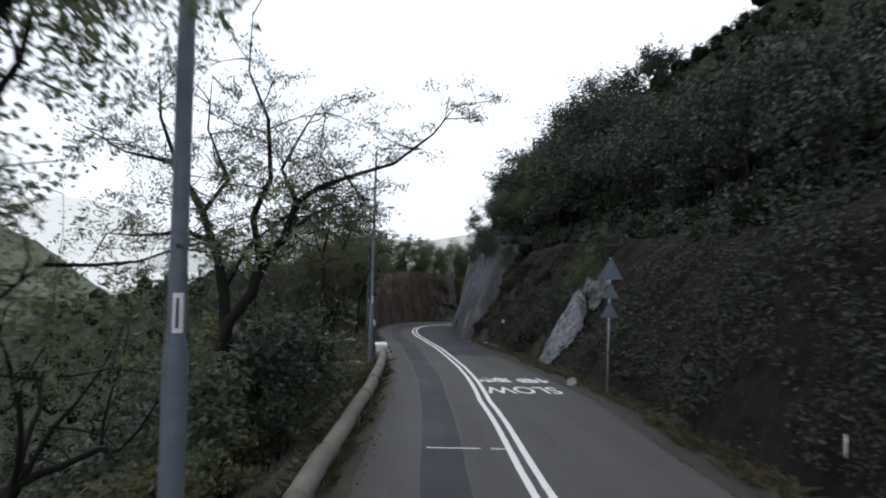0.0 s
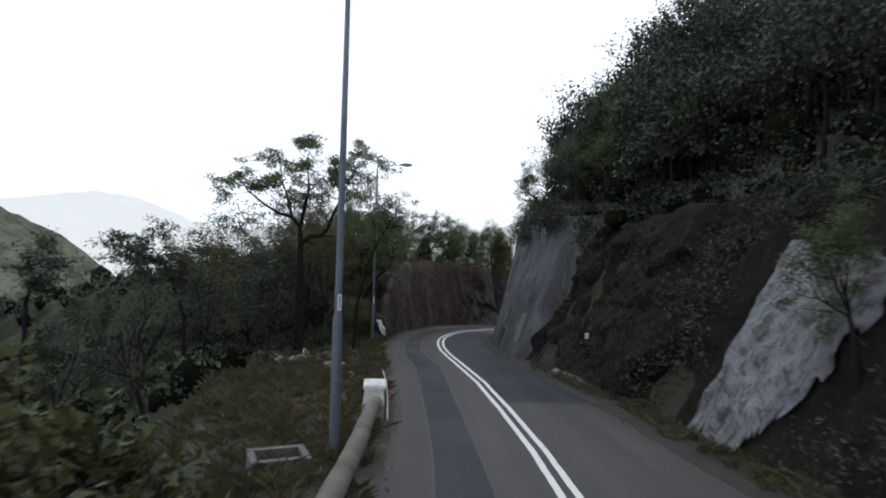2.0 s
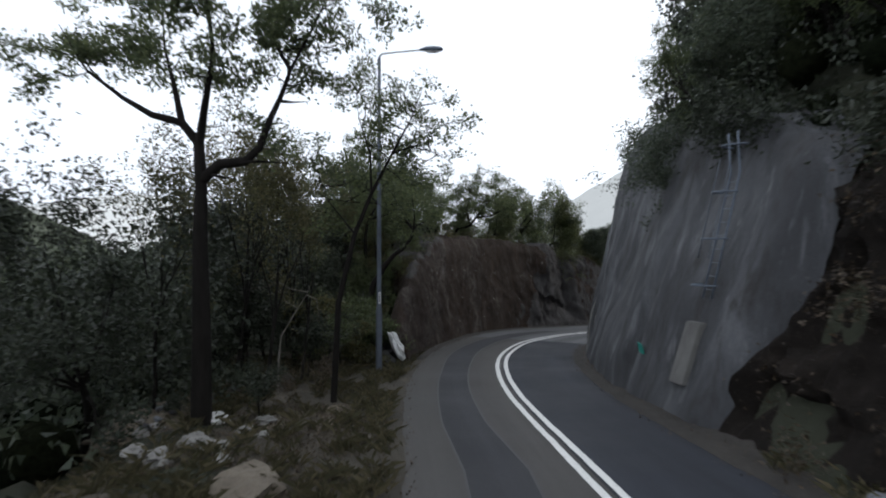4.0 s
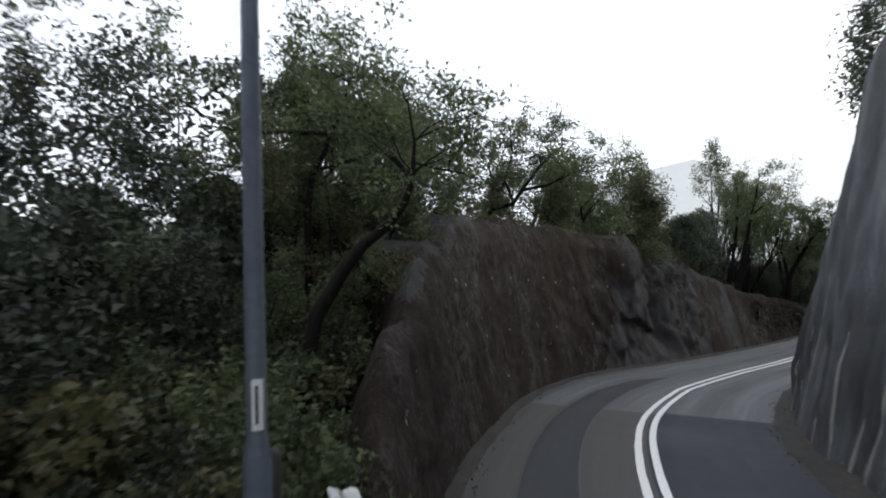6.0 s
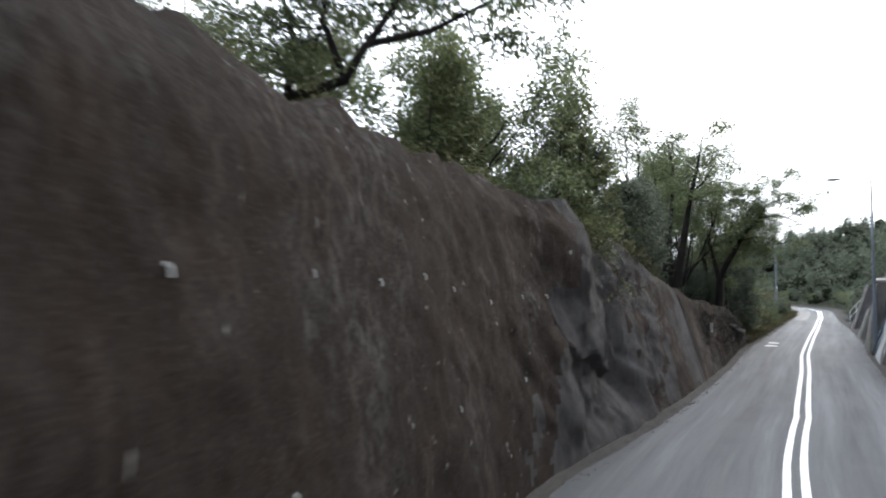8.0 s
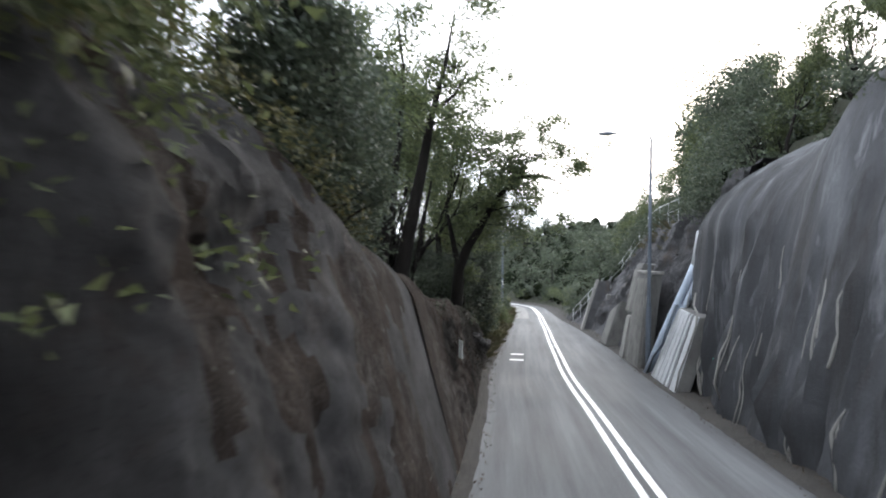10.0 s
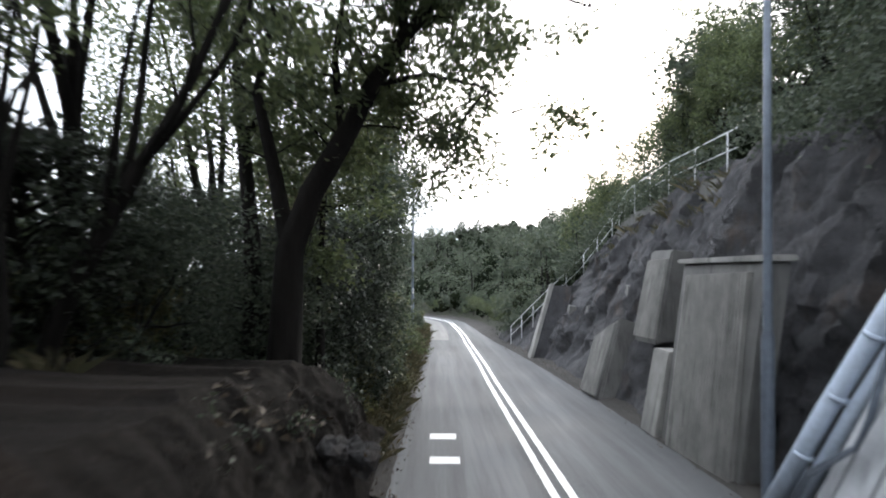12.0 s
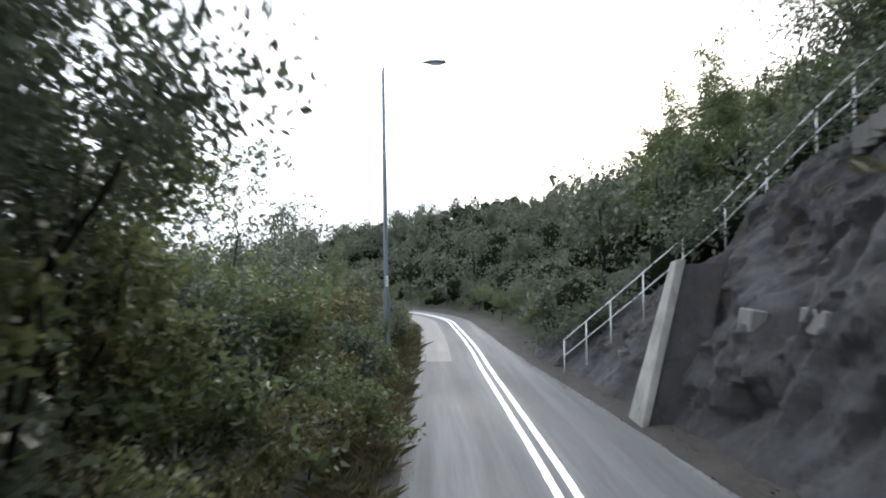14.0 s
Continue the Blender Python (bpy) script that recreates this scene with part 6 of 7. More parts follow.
face_scrub("bank_scrub", "small dark ferns hanging on the earth bank", 8, (90, 104), (0.85, 1.1), lf, lambda s: 0.32 + 0 * s, -1, 0.06, 70, 16, (0.12, 0.25), "leaf_forest", BANK_H)
face_scrub("bank_scrub", "dark green scrub hanging on the bank", 430, (-12, 36), (0.15, 1.05), rf, CUT_LEAN, 1, 0.13, 110, 9, (0.35, 0.8), "leaf_shade", CUT_H)
face_scrub("bank_scrub", "brown dry scrub on the bank", 200, (-12, 44), (0.0, 0.9), rf, CUT_LEAN, 1, 0.1, 70, 10, (0.25, 0.6), "leaf_dry", CUT_H)
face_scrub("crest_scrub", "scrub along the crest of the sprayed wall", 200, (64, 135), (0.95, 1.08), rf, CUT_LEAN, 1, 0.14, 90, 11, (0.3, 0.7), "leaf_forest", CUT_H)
face_scrub("crest_scrub", "dark scrub hanging over the start of the sprayed wall", 46, (44, 51), (0.9, 1.06), rf, CUT_LEAN, 1, 0.12, 110, 21, (0.3, 0.65), "leaf_shade", CUT_H)
face_scrub("crest_scrub", "dry grass and scrub on the rock crest", 100, (60, 88), (0.97, 1.08), lambda s: LEFT(s) - 0.9, lambda s: 0.2 + 0 * s, -1, 0.07, 60, 12, (0.15, 0.35), "leaf_warm", BANK_H)


def grass_tufts(name, label, pts, seed, mat="grass", height=0.32, blades=18):
    """Tufts of narrow blades."""
    r = np.random.default_rng(seed)
    n = len(pts) * blades
    base = np.repeat(pts, blades, 0) + np.c_[r.normal(size=(n, 2)) * 0.09, np.zeros(n)]
    up = np.c_[r.normal(size=(n, 2)) * 0.45, np.ones(n)] * height * r.uniform(0.5, 1.3, (n, 1))
    sidev = np.c_[r.normal(size=(n, 2)), np.zeros(n)]
    sidev /= np.linalg.norm(sidev, axis=1, keepdims=True)
    w = 0.007
    verts = np.stack([base - sidev * w, base + sidev * w, base + up * 0.6 + sidev * w * 0.7, base + up + np.c_[up[:, :2] * 0.5, -0.05 * np.ones(n)]], 1).reshape(-1, 3)
    ob = part(name, mesh_from(name, verts, np.arange(4 * n).reshape(-1, 4), MAT[mat]))
    return tagged(ob, label, "grass", kind="stuff")


def spread(seed, n, s_range, off_range, side):
    r = np.random.default_rng(seed)
    s = r.uniform(*s_range, n)
    o = r.uniform(*off_range, n)
    l = LEFT(s) - o if side < 0 else RIGHT(s) + o
    return W(s, l, ground_h(s, l) + 0.06)


grass_tufts("verge_grass", "dry yellow grass on the verge", spread(1, 640, (22, 41), (0.9, 6.5), -1), 1)
grass_tufts("verge_grass", "sparse dry grass and weeds among the rubble", spread(6, 330, (41, 56), (0.9, 6.5), -1), 6, height=0.26)
grass_tufts("verge_grass", "rough grass at the road edge", spread(2, 500, (-5, 60), (0.15, 1.0), -1), 2, height=0.22)
grass_tufts("verge_grass", "rough grass at the foot of the bank", spread(3, 320, (-5, 44), (0.3, 1.2), 1), 3, height=0.25)
grass_tufts("verge_grass", "grass at the edge of the lane", spread(4, 500, (105, 150), (0.1, 0.9), -1), 4, height=0.3)
grass_tufts("rock_grass", "yellow grass on the rock crest", spread(5, 260, (59, 105), (1.2, 2.6), -1) + np.array([0, 0, 0.2]), 5, height=0.3)


def litter(name, label, n, s_range, off_range, side, seed):
    """Fallen leaves along the edge of the road."""
    r = np.random.default_rng(seed)
    s = r.uniform(*s_range, n)
    o = off_range[0] + (off_range[1] - off_range[0]) * r.beta(1.5, 3.0, n)
    l = LEFT(s) - o if side < 0 else RIGHT(s) + o
    c = W(s, l, np.where(o < 0.12, 0.012, 0.1))
    ob = part(name, leaf_mesh(name, c, np.full(n, 0.07), MAT["leaf_dry"], seed, 0.5, up=5.0))
    return tagged(ob, label, "leaf litter", kind="stuff")


litter("leaf_litter", "brown fallen leaves along the lane", 5200, (-5, 150), (-0.35, 0.9), -1, 1)
litter("leaf_litter", "pale dead leaves on the ground under the trees", 9000, (40, 49), (0.6, 6.0), -1, 3)
litter("leaf_litter", "brown fallen leaves in the gutter", 4200, (-5, 140), (-0.3, 1.1), 1, 2)

# ---------------------------------------------------------------- street lamps


def lamp_meshes():
    pole = Shape().tube([(0, 0, -0.4), (0, 0, 0.05), (0, 0, 2.75), (0, 0, 2.9), (0, 0, 6), (0, 0, 9.75)], [0.1, 0.1, 0.1, 0.072, 0.065, 0.048], 16)
    arm = Shape().tube([(0, 0, 9.7), (0.02, 0, 9.8), (0.1, 0, 9.86), (0.6, 0, 9.9), (1.35, 0, 9.95)], [0.042, 0.036, 0.028, 0.022, 0.022], 8)
    head = Shape()
    head.tube([(1.25, 0, 9.96), (1.32, 0, 9.96), (1.5, 0, 9.975), (1.75, 0, 9.97), (1.95, 0, 9.965), (2.0, 0, 9.96)], [0.03, 0.07, 0.13, 0.14, 0.1, 0.02], 12, squash=0.55)
    bowl = Shape().tube([(1.45, 0, 9.92), (1.55, 0, 9.91), (1.8, 0, 9.91), (1.9, 0, 9.925)], [0.03, 0.09, 0.09, 0.03], 10, squash=0.5)
    door = Shape().box(-0.05, -0.112, 0.7, 0.05, -0.098, 1.25, 0.006)
    sticker = Shape()
    for k in range(9):
        a0, a1 = -1.65 + k * 0.12, -1.65 + (k + 1) * 0.12
        pts = [(0.079 * math.cos(a), 0.079 * math.sin(a)) for a in (a0, a1)]
        sticker.add([(*pts[0], 2.95), (*pts[1], 2.95), (*pts[1], 3.27), (*pts[0], 3.27)], [(0, 1, 2, 3)])
    marks = Shape()
    p, q = ((0.081 * math.cos(v), 0.081 * math.sin(v)) for v in (-1.35, -1.05))
    marks.add([(*p, 2.99), (*q, 2.99), (*q, 3.23), (*p, 3.23)], [(0, 1, 2, 3)])
    return (pole.mesh("pole", MAT["pole"], True), arm.mesh("arm", MAT["galv"], True), head.mesh("lamp_head", MAT["sign_back"], True), bowl.mesh("lens", MAT["lamp_glass"], True),
            door.mesh("access_door", MAT["pole"]), sticker.mesh("number_sticker", MAT["sticker"]), marks.mesh("print", MAT["black"]))


LAMP = lamp_meshes()


def street_lamp(s, l, turn, h=0.0, scale=1.0):
    ob = empty("street_lamp", place(s, l, h, turn) @ Matrix.Diagonal((1, 1, scale, 1)))
    pole, arm, head, bowl, door, sticker, marks = LAMP
    p = part("pole", pole, ob)
    part("arm", arm, ob)
    hd = part("lamp_head", head, ob)
    part("lens", bowl, hd)
    part("access_door", door, p)
    st = part("number_sticker", sticker, p, label="white sticker with dark bars")
    part("print", marks, st)
    return tagged(ob, "tall grey tapered steel street lamp by the road", "street lamp", "street lamps")


street_lamp(5.3, -2.0, 0, 0.0)
street_lamp(29.39, -1.5, 0)
street_lamp(53.58, -1.46, 0, -1.07, 1.13)
street_lamp(104.0, 5.3, 180, 0, 0.92)
street_lamp(131.0, -1.6, 0)

# ---------------------------------------------------------------- warning signs seen from behind


def sign_post(s, l):
    ob = empty("traffic_sign", place(s, l, 0.05))
    part("post", Shape().tube([(0, 0, -0.3), (0, 0, 4.55)], 0.034, 10).mesh("post", MAT["galv"], True), ob)
    for z, w in ((3.84, 0.84), (3.22, 0.62), (2.6, 0.62)):
        bm = bmesh.new()
        hgt = w * 0.866
        pts = [(-w / 2, 0), (w / 2, 0), (0, hgt)]
        lo = [bm.verts.new((x, -0.045, z + y)) for x, y in pts]
        hi = [bm.verts.new((x, -0.051, z + y)) for x, y in pts]
        bm.faces.new(lo)
        bm.faces.new(hi[::-1])
        for a in range(3):
            bm.faces.new((lo[a], lo[(a + 1) % 3], hi[(a + 1) % 3], hi[a]))
        bmesh.ops.recalc_face_normals(bm, faces=bm.faces[:])
        me = bpy.data.meshes.new("sign_plate")
        bm.to_mesh(me)
        bm.free()
        me.materials.append(MAT["sign_back"])
        plate = part("sign_plate", me, ob)
        part("bracket", Shape().box(-w * 0.3, -0.045, z + 0.12, w * 0.3, -0.03, z + 0.16, 0.004).box(-0.05, -0.05, z + 0.11, 0.05, 0.05, z + 0.17, 0.006).mesh("bracket", MAT["galv"]), plate)
    return tagged(ob, "three triangular grey sign backs on one steel post", "traffic sign")


sign_post(20.65, 6.2)

# ---------------------------------------------------------------- barrier along the drop


def barrier():
    ob = empty("roadside_barrier", pose(0, 0, 0))
    s = 2.0
    while s < 32.6:
        e = min(s + 3.0, 32.8)
        ss = np.linspace(s, e - 0.03, 7)
        pts = W(ss, LEFT(ss) - 0.34 + 0.02 * math.sin(s * 3), 0.58 + 0.02 * math.sin(s * 1.7))
        part("beam", Shape().tube(pts, [0.165, 0.17, 0.17, 0.17, 0.17, 0.17, 0.165], 14).mesh("beam", MAT["barrier"], True), ob)
        q = W(s + 1.4, LEFT(np.array([s + 1.4]))[0] - 0.36, 0)
        part("post", Shape().box(q[0] - 0.1, q[1] - 0.11, q[2] - 0.4, q[0] + 0.1, q[1] + 0.11, q[2] + 0.5, 0.02).mesh("post", MAT["concrete_dark"]), ob)
        s = e
    return tagged(ob, "weathered round concrete barrier beam on short posts", "barrier")


barrier()


def end_block():
    m = place(34.6, float(LEFT(np.array([34.6]))[0]) - 0.42, 0)
    ob = empty("parapet_block", m)
    part("block", Shape().box(-0.3, -1.7, -0.3, 0.26, 0.4, 0.62, 0.04).mesh("block", MAT["concrete"]), ob)
    part("cap", Shape().box(-0.34, 0.1, 0.58, 0.3, 1.0, 0.72, 0.03).mesh("cap", MAT["white_block"]), ob, label="limewashed white cap")
    part("face", Shape().box(-0.28, 0.4, -0.3, 0.24, 1.2, 0.6, 0.03).mesh("face", MAT["concrete_pale"]), ob)
    part("kerb_rail", Shape().tube([(0.34, -2.5, 0.42), (0.34, 0, 0.42), (0.3, 2.2, 0.42), (0.2, 4.2, 0.36)], 0.03, 8).mesh("kerb_rail", MAT["galv"], True), ob)
    return tagged(ob, "pale concrete parapet block at the end of the barrier", "parapet")


end_block()


def catch_pit():
    ob = empty("catch_pit", place(28.3, -2.4, 0.0, 18) @ Matrix.Diagonal((0.68, 0.68, 1, 1)))
    for a in ((-0.75, -0.6, 0.75, -0.45), (-0.75, 0.45, 0.75, 0.6), (-0.75, -0.45, -0.6, 0.45), (0.6, -0.45, 0.75, 0.45)):
        part("wall", Shape().box(a[0], a[1], -0.8, a[2], a[3], 0.32, 0.015).mesh("wall", MAT["concrete_dark"]), ob)
    rim = Shape()
    for a in ((-0.77, -0.62, 0.77, -0.43), (-0.77, 0.43, 0.77, 0.62), (-0.77, -0.428, -0.58, 0.428), (0.58, -0.428, 0.77, 0.428)):
        rim.box(a[0], a[1], 0.322, a[2], a[3], 0.37, 0.01)
    part("rim", rim.mesh("rim", MAT["concrete_dark"]), ob, label="pale concrete rim")
    return tagged(ob, "square concrete drainage catch pit in the grass", "catch pit")


catch_pit()

# ---------------------------------------------------------------- the sprayed wall: ladder, panel, plates


def wall_l(s, h):
    """Where the right face stands at (s, h)."""
    a = np.array([s])
    d = cut_disp(s, h, 14.0, 0.5, 0.1) * min(1.0, 0.25 + abs(h) / 1.2)
    return float(RIGHT(a)[0] + FOOT(a)[0] + CUT_LEAN(a)[0] * h - d)


def caged_ladder(s, h0, h1):
    ob = empty("caged_ladder", place(s, 0, 0))
    at = lambda h: wall_l(s, h0) - 0.2 + 0.22 * (h - h0)
    rails = []
    for y in (-0.22, 0.22):
        part("stile", Shape().tube([(at(h0), y, h0), (at((h0 + h1) / 2), y, (h0 + h1) / 2), (at(h1), y, h1), (at(h1) - 0.05, y, h1 + 0.9)], 0.024, 8).mesh("stile", MAT["sign_back"], True), ob)
    h = h0 + 0.2
    while h < h1:
        part("rung", Shape().tube([(at(h), -0.22, h), (at(h), 0.22, h)], 0.01, 6).mesh("rung", MAT["pole"], True), ob)
        h += 0.3
    for k in range(4):
        h = h0 + 0.3 + k * (h1 - h0 + 0.3) / 3
        pts = [(at(h) - 0.4 * math.sin(a), 0.36 * math.cos(a), h) for a in np.linspace(0, math.pi, 13)]
        part("hoop", Shape().tube(pts, 0.022, 6).mesh("hoop", MAT["sign_back"], True), ob)
    for a in (0.8, 1.57, 2.35):
        pts = [(at(h) - 0.41 * math.sin(a), 0.37 * math.cos(a), h) for h in np.linspace(h0 + 0.9, h1 + 0.3, 6)]
        part("cage_strap", Shape().tube(pts, 0.009, 6).mesh("cage_strap", MAT["pole"], True), ob)
    return tagged(ob, "galvanised caged ladder fixed to the sprayed wall", "ladder")


caged_ladder(47.6, 2.7, 5.5)
def plate(name, s, h, w, hgt, mat, label, off=0.05, tilt=0):
    ob = part(name, Shape().box(-0.012, -w / 2, -hgt / 2, 0.012, w / 2, hgt / 2, 0.004).mesh(name, MAT[mat]), m=place(s, wall_l(s, h) - off, h) @ pose(0, 0, 0, tilt, -14, 0))
    return tagged(ob, label, "plate")


drip_rng = random.Random(4)
drips = Shape()
for k in range(90):
    s = drip_rng.uniform(68, 103) if k > 10 else drip_rng.uniform(60, 68)
    top = drip_rng.uniform(0.8, 4.6) * (1.0 if s > 66 else 0.8)
    low = max(0.0, top - drip_rng.uniform(0.8, 3.2))
    hs = np.linspace(low, top, 8)
    wave = [0.1 * noise.noise((s * 3, h * 0.9, 1)) for h in hs]
    r0 = drip_rng.uniform(0.015, 0.045)
    drips.tube([W(s + w + 0.05 * (h - low), wall_l(s + w, h) + 0.01, h) for w, h in zip(wave, hs)], [r0 * v for v in (0.9, 1, 1, 0.9, 0.8, 0.65, 0.5, 0.2)], 6)
tagged(part("lime_drips", drips.mesh("lime_drips", MAT["concrete"], True)), "pale lime drips down the sprayed concrete", "lime drips", kind="stuff")

plate("slope_plate", 50.1, 1.3, 0.34, 0.27, "green_plate", "small teal slope registration plate on the wall", 0.08)
plate("slope_plate", 98.4, 1.1, 0.34, 0.27, "green_plate", "small teal slope registration plate on the wall", 0.08, 20)


def reflector(s, l, h, w=0.1, hgt=0.2):
    ob = part("reflector", Shape().box(-w / 2, -0.02, -hgt / 2, w / 2, 0.02, hgt / 2, 0.006).mesh("reflector", MAT["white_plate"]), m=place(s, l, h))
    return tagged(ob, "small white reflector plate", "reflector", "reflectors")


reflector(40.5, 7.1, 1.75, 0.14, 0.22)
reflector(95.7, -1.25, 1.31)


def left_l(s, h):
    """Where the left rock stands at (s, h)."""
    a = np.array([s])
    d = cut_disp(s, h, 33.0, 0.32, 0.06, (0.36, 73.5, 86)) * min(1.0, 0.25 + abs(h) / 1.2)
    lean = np.interp(s, (56, 62, 70, 78, 80, 92, 105), (0.3, 0.17, 0.14, 0.12, 0.25, 0.3, 0.35))
    return float(LEFT(a)[0] - 0.15 - lean * h + d)


WEEP = Shape().tube([(-0.12, 0, 0.01), (0.01, 0, 0.005), (0.024, 0, -0.01), (0.027, 0, -0.06)], 0.012, 10, cap=False).tube([(0.023, 0, -0.008), (0.026, 0, -0.055)], 0.008, 10).mesh("weep_pipe", MAT["weep"], True)
for s, h in ((62.8, 3.36), (63.7, 3.26), (65.0, 1.99), (66.2, 3.45), (67.3, 2.0), (68.2, 3.5), (69.5, 3.45), (70.7, 3.54), (72.0, 3.4), (73.4, 3.21), (75.2, 3.29), (76.2, 3.29), (71.2, 1.9), (74.6, 1.85), (70.0, 0.9), (66.5, 0.8)):
    ob = part("weep_pipe", WEEP, m=place(s, left_l(s, h), h))
    tagged(ob, "short white drain pipe stub in the rock", "weep pipe", "weep pipes")
ob = part("marker_plate", Shape().box(-0.01, -0.11, -0.2, 0.01, 0.11, 0.2, 0.004).mesh("marker_plate", MAT["white_plate"]), m=place(93.2, -0.95, 1.85, 25))
tagged(ob, "small white marker plate leaning on the bank", "marker plate")
ob = part("marker_plate", Shape().box(-0.01, -0.1, -0.14, 0.01, 0.1, 0.14, 0.004).mesh("marker_plate", MAT["white_plate"]), m=place(9.3, 6.25, 1.25, -30) @ pose(0, 0, 0, 20, 0, 0))
tagged(ob, "small white scrap plate on the bank", "marker plate")


def boulder(s, l, h, size, mat, seed, label, squash=(1, 1, 1), turn=0.0, tilt=0.0, roll=0.0):
    bm = bmesh.new()
    bmesh.ops.create_icosphere(bm, subdivisions=3, radius=1.0)
    for v in bm.verts:
        n = 1 + 0.4 * noise.fractal(v.co * 0.9 + Vector((seed, 0, 0)), 0.9, 2, 3) + 0.18 * (noise.cell(v.co * 2.1 + Vector((0, seed, 0))) - 0.5)
        v.co = Vector((v.co.x * squash[0], v.co.y * squash[1], v.co.z * squash[2])) * n * size
    me = bpy.data.meshes.new("boulder")
    bm.to_mesh(me)
    bm.free()
    me.materials.append(MAT[mat])
    return tagged(part("boulder", me, m=place(s, l, h, turn) @ pose(0, 0, 0, tilt, roll, 0)), label, "boulder", "boulders")


boulder(55.6, -1.2, 0.75, 0.46, "white_block", 1.0, "pale lichen-white leaning boulder by the gutter", (0.42, 0.7, 1.35), 10, 0, -28)
boulder(56.6, -1.5, 0.4, 0.6, "grey_rock", 4.0, "dark grey boulder at the foot of the rock", (1, 1.2, 0.9))
boulder(55.2, -1.6, 0.2, 0.4, "grey_rock", 6.0, "dark grey boulder at the foot of the rock", (1, 1.2, 0.8))
for k, (s, l, z) in enumerate(((41.7, 6.25, 0.22), (40.9, 6.4, 0.16), (40.1, 6.5, 0.18), (39.2, 6.55, 0.14), (38.2, 6.6, 0.16))):
    boulder(s, l, 0.1, z + 0.05, "pale_shotcrete", 10.0 + k, "pale broken stone at the foot of the bank", (1.1, 1.6, 0.9), 20 * k)
boulder(23.6, 5.95, 0.12, 0.22, "concrete", 20.0, "pale rounded concrete lump in the gutter", (0.9, 1.4, 0.8))
for k, (s, l) in enumerate(((101.6, -1.1), (102.6, -1.0), (103.6, -1.15))):
    boulder(s, l, float(BANK_H(np.array([s]))[0]) * (0.62 - 0.12 * k), 0.26 + 0.05 * (k % 2), "dark_grey_rock", 30.0 + k, "cracked grey rock at the end of the earth bank", (1, 1.3, 0.7), 40 * k)
for k, (s, l, z) in enumerate(((45.2, -3.6, 0.2), (45.8, -4.2, 0.16), (46.4, -3.4, 0.13), (44.6, -4.4, 0.22), (45.0, -5.0, 0.15), (46.0, -2.9, 0.11), (47.2, -3.2, 0.12), (44.3, -3.3, 0.14))):
    boulder(s, l, 0.1, z + 0.06, "concrete", 50.0 + k, "broken pale rubble stone in the dead leaves", (1.3, 1.0, 0.7), 35 * k)
heap_rng = np.random.default_rng(77)
boulder(48.6, -5.7, -0.45, 1.15, "sand", 71.0, "low heap of pale rubbly soil under the trees", (1.15, 1.9, 0.62), -12)
for k in range(26):
    f, off = heap_rng.uniform(-1, 1), heap_rng.normal(0, 0.5)
    s, l, z = 48.6 + 2.0 * f, -5.6 + 0.5 * f + off, heap_rng.uniform(0.07, 0.19)
    boulder(s, l, 0.22 - 0.35 * f * f - 0.35 * off * off, z, ("concrete", "grey_rock", "sand", "pale_shotcrete")[k % 4], 80.0 + k, "broken rubble stone on the soil heap", (1.3, 1.0, 0.75), 50 * k)
boulder(47.2, -4.3, 0.12, 0.3, "white_block", 75.0, "pale torn sack lying in the dead leaves", (1.5, 0.8, 0.55), 60)
boulder(46.2, -2.3, -0.06, 1.0, "sand", 62.0, "thin spread of pale sandy gravel beside the road", (1.1, 2.8, 0.17))
boulder(42.6, -2.5, -0.1, 0.75, "sand", 61.0, "low heap of pale sandy soil on the verge", (1.0, 1.9, 0.55), 8)
boulder(38.6, -3.7, 0.0, 0.35, "concrete", 63.0, "pale broken concrete lump on the verge", (1.3, 0.8, 0.5), 30)
ob = part("marker_post", Shape().tube([(0, 0, -0.3), (0, 0, 1.75), (0, 0, 1.8)], [0.05, 0.05, 0.03], 10).mesh("marker_post", MAT["black"], True), m=place(54.6, -1.7, 0.05))
tagged(ob, "dark slim post beside the road", "post")

# ---------------------------------------------------------------- ribbed slab, pipe, buttresses on the right


def prism(quad_lo, quad_hi):
    """A block from four bottom and four top corners, each (s, l, h)."""
    v = [W(*p) for p in quad_lo] + [W(*p) for p in quad_hi]
    return v, [(3, 2, 1, 0), (4, 5, 6, 7), (0, 1, 5, 4), (1, 2, 6, 5), (2, 3, 7, 6), (3, 0, 4, 7)]


def block(name, lo, hi, mat, parent=None, chamfer=0.03):
    v, f = prism(lo, hi)
    bm = bmesh.new()
    vs = [bm.verts.new(p) for p in v]
    for q in f:
        bm.faces.new([vs[i] for i in q])
    bmesh.ops.recalc_face_normals(bm, faces=bm.faces[:])
    bmesh.ops.bevel(bm, geom=bm.edges[:], offset=chamfer, segments=2, affect="EDGES")
    me = bpy.data.meshes.new(name)
    bm.to_mesh(me)
    bm.free()
    me.materials.append(MAT[mat])
    return part(name, me, parent)


# thin panel under the ladder
def panel_corners(h, proud):
    return [(48.3, wall_l(48.3, h) - proud, h), (47.6, wall_l(47.6, h) - proud, h), (47.6, wall_l(47.6, h) + 0.4, h), (48.3, wall_l(48.3, h) + 0.4, h)]


ob = empty("concrete_block", pose(0, 0, 0))
block("slab", panel_corners(0.75, 0.12), panel_corners(2.15, 0.16), "concrete_dark", ob, 0.02)
tagged(ob, "thin grey concrete panel below the ladder", "concrete block")

